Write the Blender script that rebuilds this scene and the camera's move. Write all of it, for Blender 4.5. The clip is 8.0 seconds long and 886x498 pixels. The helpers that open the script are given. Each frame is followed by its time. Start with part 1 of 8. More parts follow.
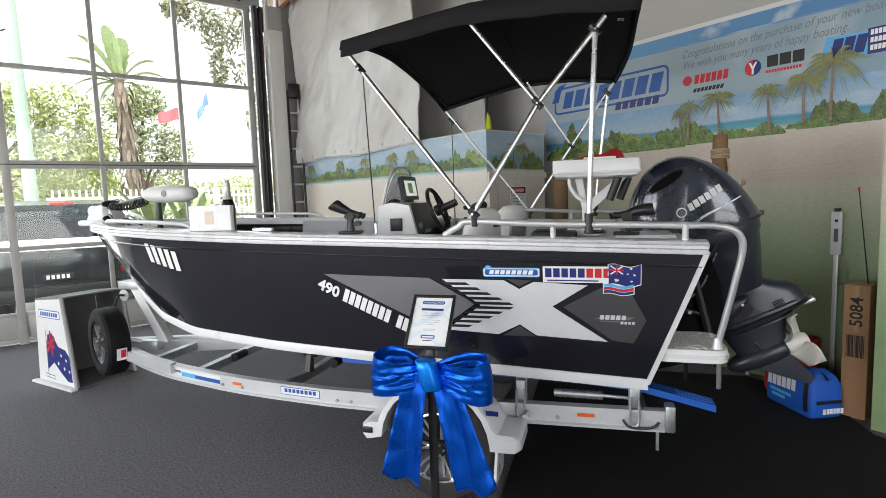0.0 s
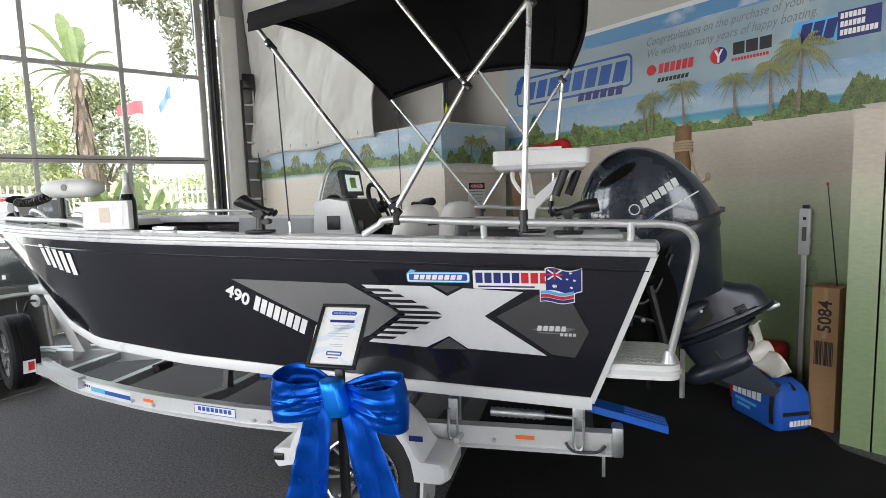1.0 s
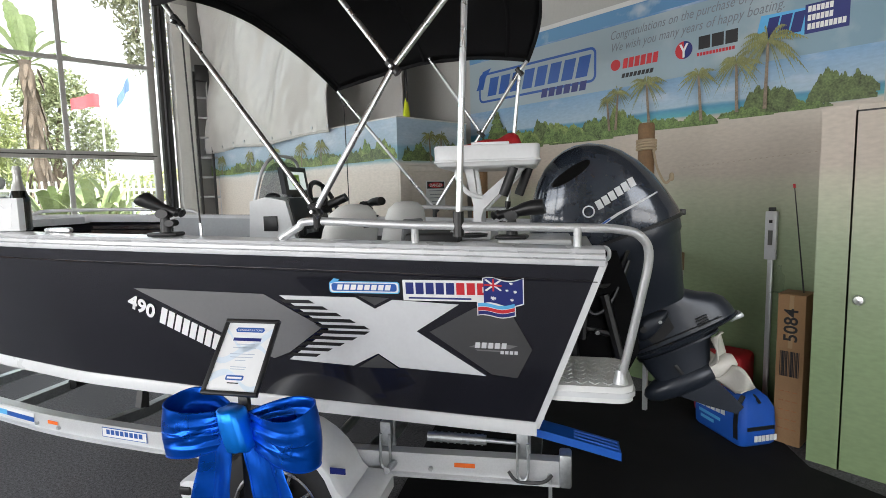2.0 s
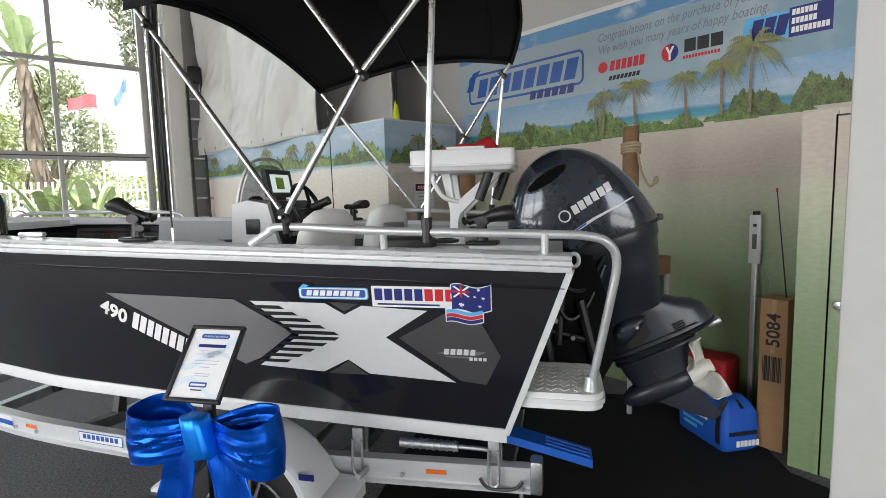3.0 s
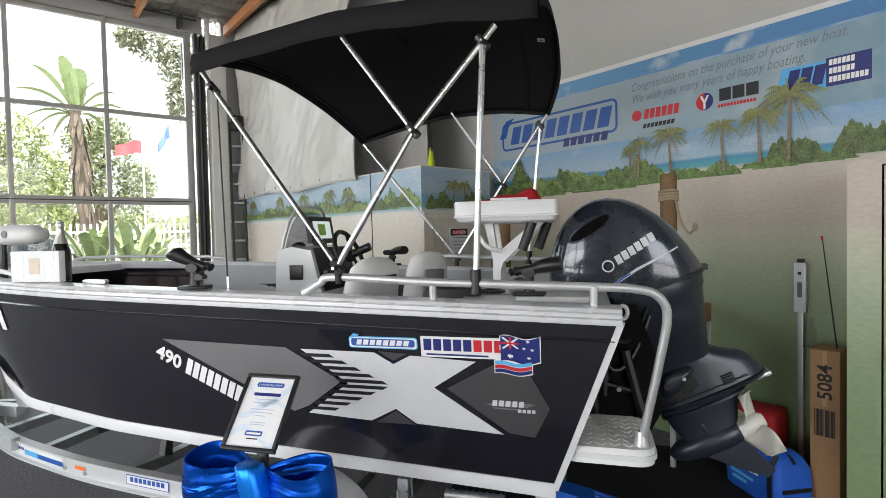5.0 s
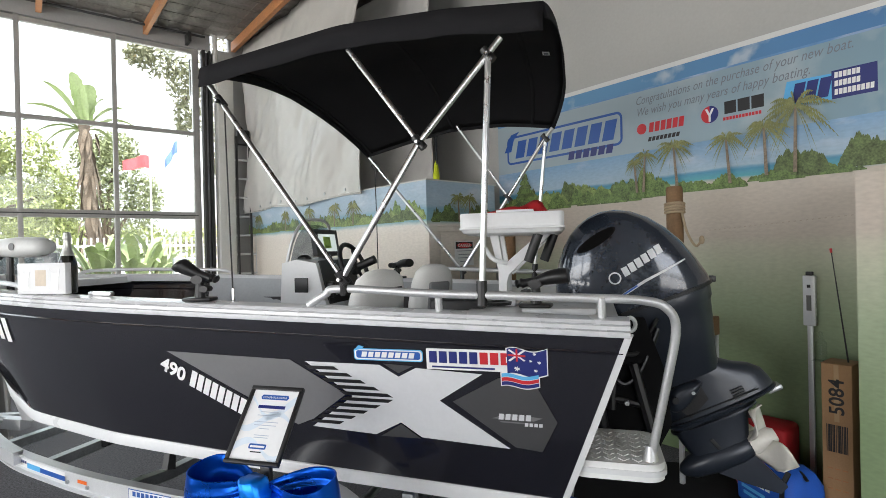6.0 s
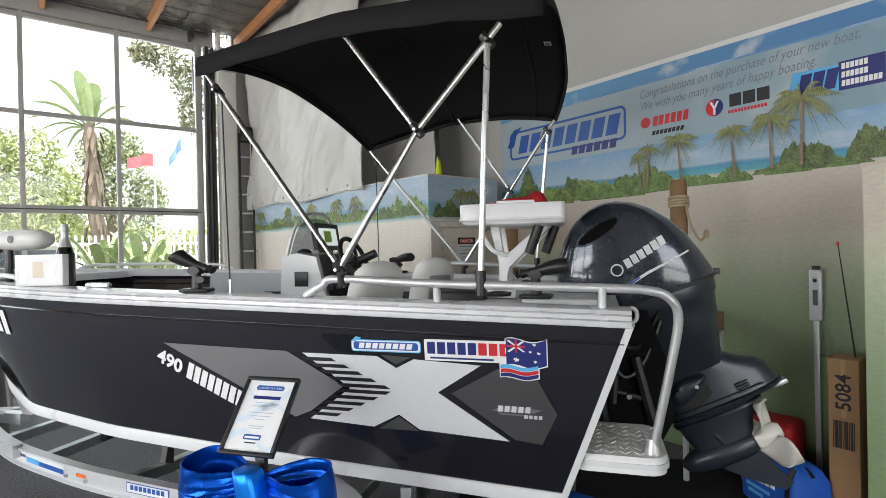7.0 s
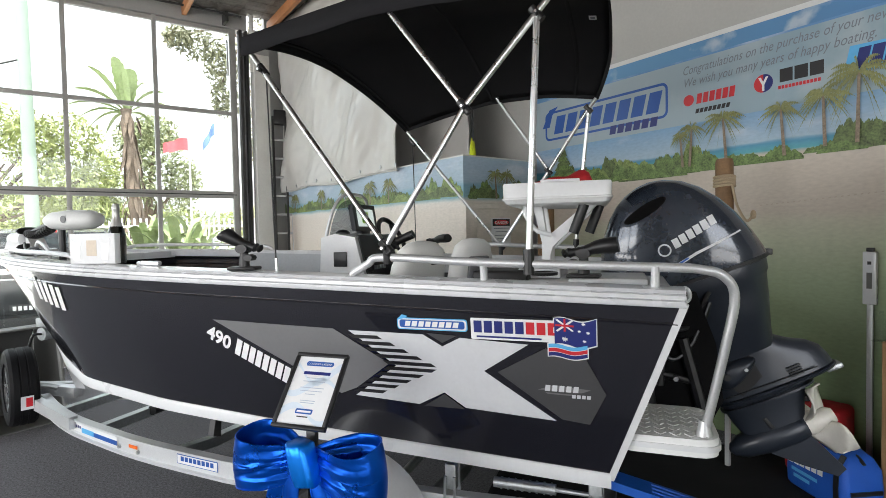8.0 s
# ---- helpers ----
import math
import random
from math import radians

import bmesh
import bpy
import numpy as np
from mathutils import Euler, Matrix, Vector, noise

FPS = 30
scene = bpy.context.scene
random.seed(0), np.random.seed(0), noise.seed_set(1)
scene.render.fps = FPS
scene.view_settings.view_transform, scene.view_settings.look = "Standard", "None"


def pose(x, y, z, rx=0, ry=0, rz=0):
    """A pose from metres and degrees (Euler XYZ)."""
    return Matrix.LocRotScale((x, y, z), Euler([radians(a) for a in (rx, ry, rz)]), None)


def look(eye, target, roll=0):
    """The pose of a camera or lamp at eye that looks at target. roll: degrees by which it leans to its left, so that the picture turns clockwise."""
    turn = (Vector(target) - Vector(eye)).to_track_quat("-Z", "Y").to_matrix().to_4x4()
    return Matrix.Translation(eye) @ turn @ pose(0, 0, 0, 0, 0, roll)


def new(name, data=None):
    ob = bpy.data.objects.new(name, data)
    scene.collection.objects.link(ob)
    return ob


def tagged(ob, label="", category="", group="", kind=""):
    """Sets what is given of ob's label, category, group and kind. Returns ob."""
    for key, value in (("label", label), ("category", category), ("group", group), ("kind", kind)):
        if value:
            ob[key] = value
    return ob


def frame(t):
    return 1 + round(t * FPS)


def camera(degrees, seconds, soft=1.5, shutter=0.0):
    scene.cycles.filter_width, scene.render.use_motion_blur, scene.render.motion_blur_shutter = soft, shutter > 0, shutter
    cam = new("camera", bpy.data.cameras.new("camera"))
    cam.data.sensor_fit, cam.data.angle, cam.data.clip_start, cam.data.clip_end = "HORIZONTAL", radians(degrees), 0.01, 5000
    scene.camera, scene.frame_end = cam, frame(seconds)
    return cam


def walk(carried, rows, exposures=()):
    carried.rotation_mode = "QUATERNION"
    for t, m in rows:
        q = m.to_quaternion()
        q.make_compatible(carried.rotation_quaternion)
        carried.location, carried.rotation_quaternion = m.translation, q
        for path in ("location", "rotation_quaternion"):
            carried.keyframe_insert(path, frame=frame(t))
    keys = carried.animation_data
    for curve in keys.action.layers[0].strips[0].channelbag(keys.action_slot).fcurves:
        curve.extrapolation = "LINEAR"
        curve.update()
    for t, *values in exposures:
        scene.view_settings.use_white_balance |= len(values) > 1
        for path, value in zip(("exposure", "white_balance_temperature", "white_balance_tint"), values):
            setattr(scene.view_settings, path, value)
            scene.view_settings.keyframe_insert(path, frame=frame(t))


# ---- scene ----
cam = camera(79.3, 8.0, soft=0.8)
METRES, EYE, TILT, LEAN, TURN = 1.33, 1.66, 0.0, 0.0, -37.4
ROWS = [
    (0.0, 0.0, 0.0, 0.0, -0.18, -5.6, 1.87),
    (0.5, 0.1362, 0.1158, -0.0084, -1.17, -5.83, 2.02),
    (1.0, 0.2257, 0.2568, -0.0197, -1.98, -5.89, 1.78),
    (1.5, 0.2962, 0.395, -0.0212, -3.33, -6.04, 1.46),
    (2.0, 0.3857, 0.4594, -0.0245, -4.33, -6.01, 1.38),
    (3.5, 0.4949, 0.45, 0.0041, -3.78, -5.89, 1.19),
    (4.0, 0.4595, 0.4467, 0.0184, -2.78, -4.81, 1.18),
    (4.5, 0.4296, 0.4407, 0.0258, -1.92, -3.16, 1.23),
    (5.0, 0.4116, 0.4338, 0.0292, -1.46, -1.73, 1.24),
    (6.5, 0.4088, 0.4469, 0.007, -0.83, 0.03, 1.18),
    (7.0, 0.4259, 0.4647, -0.0103, -0.48, -0.2, 1.2),
    (7.5, 0.4396, 0.4703, -0.0218, 0.45, -0.89, 1.23),
    (8.0, 0.3662, 0.4731, -0.0251, 2.35, -1.87, 1.11),
]
walk(cam, [(t, pose(0, 0, EYE, TILT, LEAN, TURN) @ pose(METRES * x, METRES * y, METRES * z, 90 + pitch, roll, yaw)) for t, x, y, z, yaw, pitch, roll in ROWS],
     exposures=((0.0, 2.5), (8.0, 2.5)))

# ---- light ----
SUN_UP, SUN_ROUND = 74.0, 200.0
world = bpy.data.worlds.new("sky")
scene.world = world
world.use_nodes = True
sky = world.node_tree.nodes.new("ShaderNodeTexSky")
sky.sky_type = 'NISHITA'
sky.sun_disc = False
sky.sun_elevation = radians(SUN_UP)
sky.sun_rotation = radians(SUN_ROUND)
sky.air_density, sky.dust_density = 1.0, 4.0
world.node_tree.nodes["Background"].inputs["Strength"].default_value = 0.15
haze = world.node_tree.nodes.new("ShaderNodeHueSaturation")
haze.inputs["Saturation"].default_value, haze.inputs["Value"].default_value = 0.22, 1.35
world.node_tree.links.new(sky.outputs[0], haze.inputs["Color"])
world.node_tree.links.new(haze.outputs[0], world.node_tree.nodes["Background"].inputs["Color"])
sun = new("sun", bpy.data.lights.new("sun", 'SUN'))
sun.data.energy, sun.data.angle, sun.data.color = 1.3, radians(12), (1.0, 0.97, 0.92)
_a, _e = radians(SUN_ROUND), radians(SUN_UP)
sun.matrix_basis = look((math.sin(_a) * math.cos(_e) * 30, math.cos(_a) * math.cos(_e) * 30, math.sin(_e) * 30), (0, 0, 0))


def window_light(name, eye, target, sx, sy, watts, tint=(1.0, 0.975, 0.945)):
    lamp = bpy.data.lights.new(name, 'AREA')
    lamp.shape, lamp.size, lamp.size_y, lamp.energy, lamp.color = 'RECTANGLE', sx, sy, watts, tint
    ob = new(name, lamp)
    ob.matrix_basis = look(eye, target)
    return ob


window_light("doorway_daylight", (-1.5, -5.05, 1.5), (-1.5, 0, 1.5), 6.4, 2.6, 7)
window_light("side_window_daylight", (-6.55, 2.0, 1.7), (0, 2.6, 1.9), 7.6, 2.6, 46)

# ---- materials ----


def lin(c):
    return tuple((v / 12.92 if v <= 0.04045 else ((v + 0.055) / 1.055) ** 2.4) for v in c)


def mat(name, col, rough=0.5, metal=0.0, vary=0.12, scale=6.0, fine=60.0, bump=0.0, coat=0.0, spec=0.5, rvary=0.1, sheen=0.0, piece=0.0):
    """A procedural surface: base colour varied at two scales, roughness wear and fine relief."""
    m = bpy.data.materials.new(name)
    m.use_nodes = True
    nt = m.node_tree
    n, l = nt.nodes, nt.links
    b = n["Principled BSDF"]
    b.inputs["Metallic"].default_value = metal
    b.inputs["Coat Weight"].default_value = coat
    b.inputs["Coat Roughness"].default_value = 0.06
    b.inputs["Specular IOR Level"].default_value = spec
    if sheen:
        b.inputs["Sheen Weight"].default_value = sheen
    tc = n.new("ShaderNodeTexCoord")
    big, small = n.new("ShaderNodeTexNoise"), n.new("ShaderNodeTexNoise")
    for t, s, d in ((big, scale, 4), (small, fine, 3)):
        t.inputs["Scale"].default_value, t.inputs["Detail"].default_value = s, d
        l.new(tc.outputs["Object"], t.inputs["Vector"])
    add = n.new("ShaderNodeMath")
    add.operation = 'ADD'
    l.new(big.outputs["Fac"], add.inputs[0])
    l.new(small.outputs["Fac"], add.inputs[1])
    ramp = n.new("ShaderNodeMapRange")
    ramp.inputs["From Min"].default_value, ramp.inputs["From Max"].default_value = 0.6, 1.4
    ramp.inputs["To Min"].default_value, ramp.inputs["To Max"].default_value = 1 - vary, 1 + vary
    l.new(add.outputs[0], ramp.inputs["Value"])
    mul = n.new("ShaderNodeVectorMath")
    mul.operation = 'SCALE'
    mul.inputs[0].default_value = col[:3]
    l.new(ramp.outputs[0], mul.inputs["Scale"])
    l.new(mul.outputs[0], b.inputs["Base Color"])
    rr = n.new("ShaderNodeMapRange")
    rr.inputs["From Min"].default_value, rr.inputs["From Max"].default_value = 0.3, 0.7
    rr.inputs["To Min"].default_value, rr.inputs["To Max"].default_value = max(0.02, rough * (1 - rvary)), min(1.0, rough * (1 + rvary))
    l.new(big.outputs["Fac"], rr.inputs["Value"])
    l.new(rr.outputs[0], b.inputs["Roughness"])
    if bump:
        bp = n.new("ShaderNodeBump")
        bp.inputs["Strength"].default_value, bp.inputs["Distance"].default_value = bump, 0.004
        l.new(small.outputs["Fac"], bp.inputs["Height"])
        l.new(bp.outputs[0], b.inputs["Normal"])
    return m


def glass(name, tint=(0.95, 0.98, 0.97), rough=0.0):
    m = bpy.data.materials.new(name)
    m.use_nodes = True
    n, l = m.node_tree.nodes, m.node_tree.links
    n.remove(n["Principled BSDF"])
    tr, gl, mix, fr = n.new("ShaderNodeBsdfTransparent"), n.new("ShaderNodeBsdfGlossy"), n.new("ShaderNodeMixShader"), n.new("ShaderNodeLayerWeight")
    tr.inputs["Color"].default_value = (*tint, 1)
    gl.inputs["Roughness"].default_value = rough
    fr.inputs["Blend"].default_value = 0.5
    pw = n.new("ShaderNodeMath")
    pw.operation = 'POWER'
    pw.inputs[1].default_value = 4.0
    ml = n.new("ShaderNodeMath")
    ml.operation = 'MULTIPLY_ADD'
    ml.inputs[1].default_value, ml.inputs[2].default_value = 0.6, 0.035
    l.new(fr.outputs["Facing"], pw.inputs[0])
    l.new(pw.outputs[0], ml.inputs[0])
    l.new(ml.outputs[0], mix.inputs[0])
    l.new(tr.outputs[0], mix.inputs[1])
    l.new(gl.outputs[0], mix.inputs[2])
    l.new(mix.outputs[0], n["Material Output"].inputs[0])
    return m


M_HULL = mat("charcoal_paint", (0.0125, 0.0128, 0.018), 0.16, vary=0.1, coat=0.9, rvary=0.25)
M_BOTTOM = mat("black_hull_bottom", (0.02, 0.02, 0.022), 0.5)
M_WHITE = mat("white_boat_paint", (0.72, 0.73, 0.74), 0.3, vary=0.04, coat=0.3)
M_GUN = mat("white_gunwale_extrusion", (0.66, 0.67, 0.69), 0.28, vary=0.05, coat=0.4)
M_LINER = mat("pale_grey_liner_paint", (0.42, 0.44, 0.46), 0.5, vary=0.08)
M_CARPET = mat("charcoal_carpet", (0.110, 0.108, 0.117), 0.9, vary=0.95, scale=60.0, fine=150.0, bump=1.0, spec=0.2, sheen=0.06)
# Rubber mat's own black, also used as painted shade on the carpet.
M_MATSHADE = mat("black_mat_and_floor_shade", (0.011, 0.011, 0.012), 0.9, vary=0.25, scale=3.0, fine=160.0, bump=0.4, spec=0.2)
M_DECALGREY = mat("mid_grey_decal_vinyl", (0.16, 0.16, 0.165), 0.38, vary=0.05)
M_DECALDARK = mat("dark_grey_decal_vinyl", (0.055, 0.055, 0.058), 0.38, vary=0.05)
M_DECALSILVER = mat("silver_decal_vinyl", (0.60, 0.61, 0.63), 0.4, metal=0.0, vary=0.04)
M_DECALBLACK = mat("black_decal_vinyl", (0.012, 0.012, 0.013), 0.4)
M_INKWHITE = mat("white_vinyl", (0.78, 0.78, 0.78), 0.4, vary=0.03)
M_INKBLUE = mat("blue_vinyl", (0.012, 0.085, 0.36), 0.4, vary=0.05)
M_INKNAVY = mat("navy_vinyl", (0.012, 0.022, 0.16), 0.4, vary=0.05)
M_INKCYAN = mat("light_blue_vinyl", (0.10, 0.42, 0.75), 0.4, vary=0.05)
M_INKRED = mat("red_vinyl", (0.55, 0.02, 0.03), 0.4, vary=0.05)
M_INKGREY = mat("grey_print", (0.18, 0.20, 0.23), 0.6, vary=0.05)
M_FAINT = mat("faint_blue_grey_print", (0.38, 0.44, 0.54), 0.6, vary=0.05)
M_PAPERWASH = mat("pale_blue_paper_wash", (0.62, 0.70, 0.78), 0.6, vary=0.05)
M_INKDARK = mat("dark_print", (0.02, 0.02, 0.022), 0.6, vary=0.05)
M_SATIN = mat("royal_blue_satin", (0.0008, 0.095, 0.58), 0.30, metal=0.75, vary=0.12, scale=9, spec=0.5, rvary=0.2, bump=0.05, fine=40)
M_SATINLIGHT = mat("bright_blue_satin", (0.001, 0.20, 0.78), 0.34, metal=0.6, vary=0.08, scale=12, spec=0.5)
M_CANVAS = mat("black_canvas", (0.014, 0.014, 0.016), 0.85, vary=0.2, scale=4, fine=300, bump=0.3, spec=0.2)
M_CHROME = mat("polished_aluminium", (0.74, 0.75, 0.76), 0.28, metal=1.0, vary=0.05)
M_ALU = mat("brushed_aluminium", (0.64, 0.65, 0.66), 0.45, metal=0.6, vary=0.1, fine=140, bump=0.1)
M_BEAM = mat("mill_finish_aluminium_beam", (0.66, 0.67, 0.68), 0.38, metal=0.35, vary=0.08, fine=120, bump=0.05)
M_LADDER = mat("dull_ladder_aluminium", (0.62, 0.63, 0.64), 0.45, metal=0.1, vary=0.1)
M_FOOTPRINT = mat("printed_footprints", (0.42, 0.36, 0.30), 0.6)
# Both flag cloths are paled in the colour to stand in for overexposure.
M_FLAGRED = mat("overexposed_red_flag", (0.55, 0.09, 0.10), 0.8)
M_FLAGBLUE = mat("overexposed_blue_flag", (0.14, 0.22, 0.42), 0.8)
M_PALETAN = mat("pale_tan_print", (0.62, 0.54, 0.44), 0.6)
M_GALV = mat("galvanised_steel", (0.45, 0.47, 0.48), 0.45, metal=0.85, vary=0.2, scale=14, fine=70)
M_BLACKPL = mat("black_plastic", (0.012, 0.012, 0.013), 0.42, vary=0.15)
M_PODBLACK = mat("pod_black_with_shade", (0.004, 0.004, 0.0045), 0.8, vary=0.3, spec=0.15)
M_RUBBER = mat("black_rubber", (0.014, 0.014, 0.015), 0.75, vary=0.2, bump=0.2)
M_TREADFADE = mat("tyre_rubber", (0.016, 0.016, 0.017), 0.7, vary=0.25, scale=10)
M_ENGINE = mat("blue_grey_engine_paint", (0.030, 0.039, 0.056), 0.2, metal=0.3, vary=0.1, coat=1.0, rvary=0.2)
M_ENGLEG = mat("satin_engine_leg_paint", (0.022, 0.028, 0.040), 0.36, metal=0.2, vary=0.12, coat=0.15)
M_ENGDARK = mat("dark_engine_plastic", (0.010, 0.011, 0.013), 0.45)
M_PROP = mat("cream_propeller_paint", (0.62, 0.60, 0.55), 0.35, vary=0.06, coat=0.2)
M_VINYL = mat("light_grey_upholstery", (0.80, 0.795, 0.77), 0.5, vary=0.06, fine=150, bump=0.15)
M_VINYLGREY = mat("mid_grey_upholstery", (0.22, 0.22, 0.23), 0.5, vary=0.08, fine=150, bump=0.15)
M_REDFAB = mat("red_fabric", (0.42, 0.01, 0.015), 0.75, vary=0.15, scale=10, fine=200, bump=0.3)
M_SHEET = mat("grey_tarpaulin", (0.50, 0.49, 0.465), 0.34, vary=0.06, scale=1.5, fine=90, bump=0.1)
M_SHEETDARK = mat("grey_canvas_curtain", (0.50, 0.495, 0.48), 0.7, vary=0.08, scale=1.5)
M_WALL = mat("off_white_wall_paint", (0.42, 0.42, 0.405), 0.65, vary=0.05, scale=1.2, fine=40, bump=0.015)
M_COLUMN = mat("cream_column_paint", (0.60, 0.60, 0.57), 0.5, vary=0.08, scale=4)
M_FASCIA = mat("grey_fascia_paint", (0.34, 0.34, 0.33), 0.6, vary=0.08, scale=2)
M_FRAME = mat("weathered_silver_window_frame", (0.42, 0.415, 0.395), 0.5, metal=0.2, vary=0.14, scale=5)
M_DARKTRACK = mat("dark_door_track", (0.05, 0.05, 0.05), 0.5, metal=0.5)
M_FOIL = mat("grey_foil_insulation", (0.17, 0.155, 0.14), 0.5, metal=0.2, vary=0.35, scale=5, fine=25, bump=0.5)
M_TIMBER = mat("orange_pine_timber", (0.40, 0.17, 0.065), 0.6, vary=0.25, scale=9, fine=70, bump=0.2)
M_POSTWOOD = mat("brown_bollard_timber", (0.20, 0.115, 0.055), 0.7, vary=0.25, scale=9, fine=70, bump=0.3)
M_ROPE = mat("manila_rope", (0.42, 0.33, 0.22), 0.85, vary=0.2, fine=200, bump=0.5)
M_CARTON = mat("brown_cardboard", (0.36, 0.21, 0.105), 0.8, vary=0.1, scale=7, fine=120, bump=0.1)
M_TAPE = mat("packing_tape", (0.42, 0.28, 0.15), 0.35, vary=0.08)
M_BAG = mat("blue_bag_fabric", (0.008, 0.090, 0.46), 0.6, vary=0.12, scale=8, fine=250, bump=0.4)
M_BLUESKID = mat("blue_plastic_skid", (0.010, 0.10, 0.48), 0.45, vary=0.1)
M_AMBER = mat("amber_reflector", (0.80, 0.16, 0.03), 0.25)
M_PAPER = mat("white_paper", (0.74, 0.75, 0.76), 0.6, vary=0.03)
M_BOARD = mat("white_corflute", (0.66, 0.67, 0.66), 0.5, vary=0.05)
M_BOARDGREY = mat("grey_moulded_plastic", (0.13, 0.13, 0.125), 0.55, vary=0.1)
M_GLASS = glass("window_glass")
M_ACRYL = glass("smoky_acrylic", (0.62, 0.65, 0.68))
M_CLEAR = glass("clear_plastic", (0.93, 0.95, 0.95))
M_PLATFORM = mat("white_moulded_platform", (0.80, 0.81, 0.80), 0.5, vary=0.05, scale=9)
M_BOTTLE = mat("dark_bottle_glass", (0.006, 0.008, 0.006), 0.1, coat=0.6)
M_FOILGOLD = mat("silver_bottle_foil", (0.50, 0.50, 0.47), 0.35, metal=0.6, bump=0.2)
M_SCREEN = bpy.data.materials.new("lit_plotter_screen")
M_SCREEN.use_nodes = True
M_SCREEN.node_tree.nodes["Principled BSDF"].inputs["Base Color"].default_value = (0.4, 0.45, 0.42, 1)
M_SCREEN.node_tree.nodes["Principled BSDF"].inputs["Emission Color"].default_value = (0.75, 0.85, 0.82, 1)
M_SCREEN.node_tree.nodes["Principled BSDF"].inputs["Emission Strength"].default_value = 0.12
M_SCREENGREEN = mat("green_chart_area", (0.35, 0.6, 0.08), 0.3)
M_CARPAINT = mat("dark_grey_car_paint", (0.032, 0.034, 0.038), 0.25, metal=0.3, coat=0.6)
M_CARGLASS = mat("tinted_car_glass", (0.02, 0.025, 0.028), 0.08, coat=0.8)
M_SILVERLID = mat("silver_vinyl_tray_cover", (0.56, 0.57, 0.59), 0.4, vary=0.05)
M_TAILRED = mat("red_lamp_lens", (0.5, 0.01, 0.01), 0.2, coat=0.5)
M_CONCRETE = mat("concrete_driveway", (0.38, 0.37, 0.35), 0.85, vary=0.18, scale=1.2, fine=30, bump=0.2)
M_FENCE = mat("white_fence_paint", (0.72, 0.72, 0.70), 0.5, vary=0.06)
M_LEAF = mat("green_leaves", (0.25, 0.28, 0.10), 0.55, vary=0.5, scale=1.2, fine=9)
M_LEAFDARK = mat("dark_green_leaves", (0.20, 0.22, 0.11), 0.55, vary=0.5, scale=1.2, fine=9)
M_LEAFOLIVE = mat("olive_green_leaves", (0.17, 0.17, 0.10), 0.6, vary=0.4, scale=1.2, fine=9)
M_FROND = mat("bright_palm_leaf", (0.22, 0.27, 0.12), 0.45, vary=0.35, scale=2, fine=20)
M_BARK = mat("shaggy_palm_bark", (0.115, 0.085, 0.062), 0.9, vary=0.45, scale=6, fine=30, bump=0.8)
M_DRYSTEM = mat("dry_straw_stems", (0.34, 0.26, 0.15), 0.8, vary=0.3, scale=4, fine=40)
M_POLE = mat("pale_green_pole", (0.20, 0.25, 0.20), 0.6, vary=0.1)
M_ROOFTILE = mat("grey_roof_tiles", (0.16, 0.15, 0.15), 0.8, vary=0.2)
M_HIVIS = mat("high_visibility_yellow", (0.62, 0.72, 0.02), 0.7)

# ---- building helpers ----


def thing(name, label, category, group="", kind="", m=None):
    ob = new(name)
    ob.empty_display_size = 0.1
    if m is not None:
        ob.matrix_basis = m
    return tagged(ob, label, category, group, kind)


def part(name, bm, material, parent=None, label="", smooth=True, angle=35):
    """One bmesh as one mesh object under its thing or part."""
    bmesh.ops.recalc_face_normals(bm, faces=bm.faces)
    me = bpy.data.meshes.new(name)
    if smooth:
        for f in bm.faces:
            f.smooth = True
        lim = radians(angle)
        for e in bm.edges:
            if len(e.link_faces) == 2 and e.calc_face_angle(0) > lim:
                e.smooth = False
    bm.to_mesh(me)
    bm.free()
    me.materials.append(material)
    ob = new(name, me)
    if parent:
        ob.parent = parent
    if label:
        ob["label"] = label
    return ob


def B():
    return bmesh.new()


def box(bm, x0, x1, y0, y1, z0, z1, bevel=0.0, m=None, seg=2):
    r = bmesh.ops.create_cube(bm, size=1.0)
    vs = r["verts"]
    for v in vs:
        v.co = Vector((x0 + (v.co.x + 0.5) * (x1 - x0), y0 + (v.co.y + 0.5) * (y1 - y0), z0 + (v.co.z + 0.5) * (z1 - z0)))
    if bevel > 0:
        es = list({e for v in vs for e in v.link_edges})
        r = bmesh.ops.bevel(bm, geom=es, offset=bevel, segments=seg, affect='EDGES', profile=0.5)
        vs = list({v for f in r["faces"] for v in f.verts} | {v for v in vs if v.is_valid})
    if m is not None:
        bmesh.ops.transform(bm, matrix=m, verts=[v for v in vs if v.is_valid])
    return bm


def bx(*a, **k):
    return box(B(), *a, **k)


def smooth_path(pts, n=8, closed=False):
    """Catmull-Rom through the points."""
    p = [Vector(q) for q in pts]
    out = []
    for i in range(len(p) - 1):
        a, b, c, d = p[max(i - 1, 0)], p[i], p[i + 1], p[min(i + 2, len(p) - 1)]
        for k in range(n):
            t = k / n
            out.append(0.5 * ((2 * b) + (c - a) * t + (2 * a - 5 * b + 4 * c - d) * t * t + (3 * b - 3 * c + d - a) * t ** 3))
    out.append(p[-1])
    return out


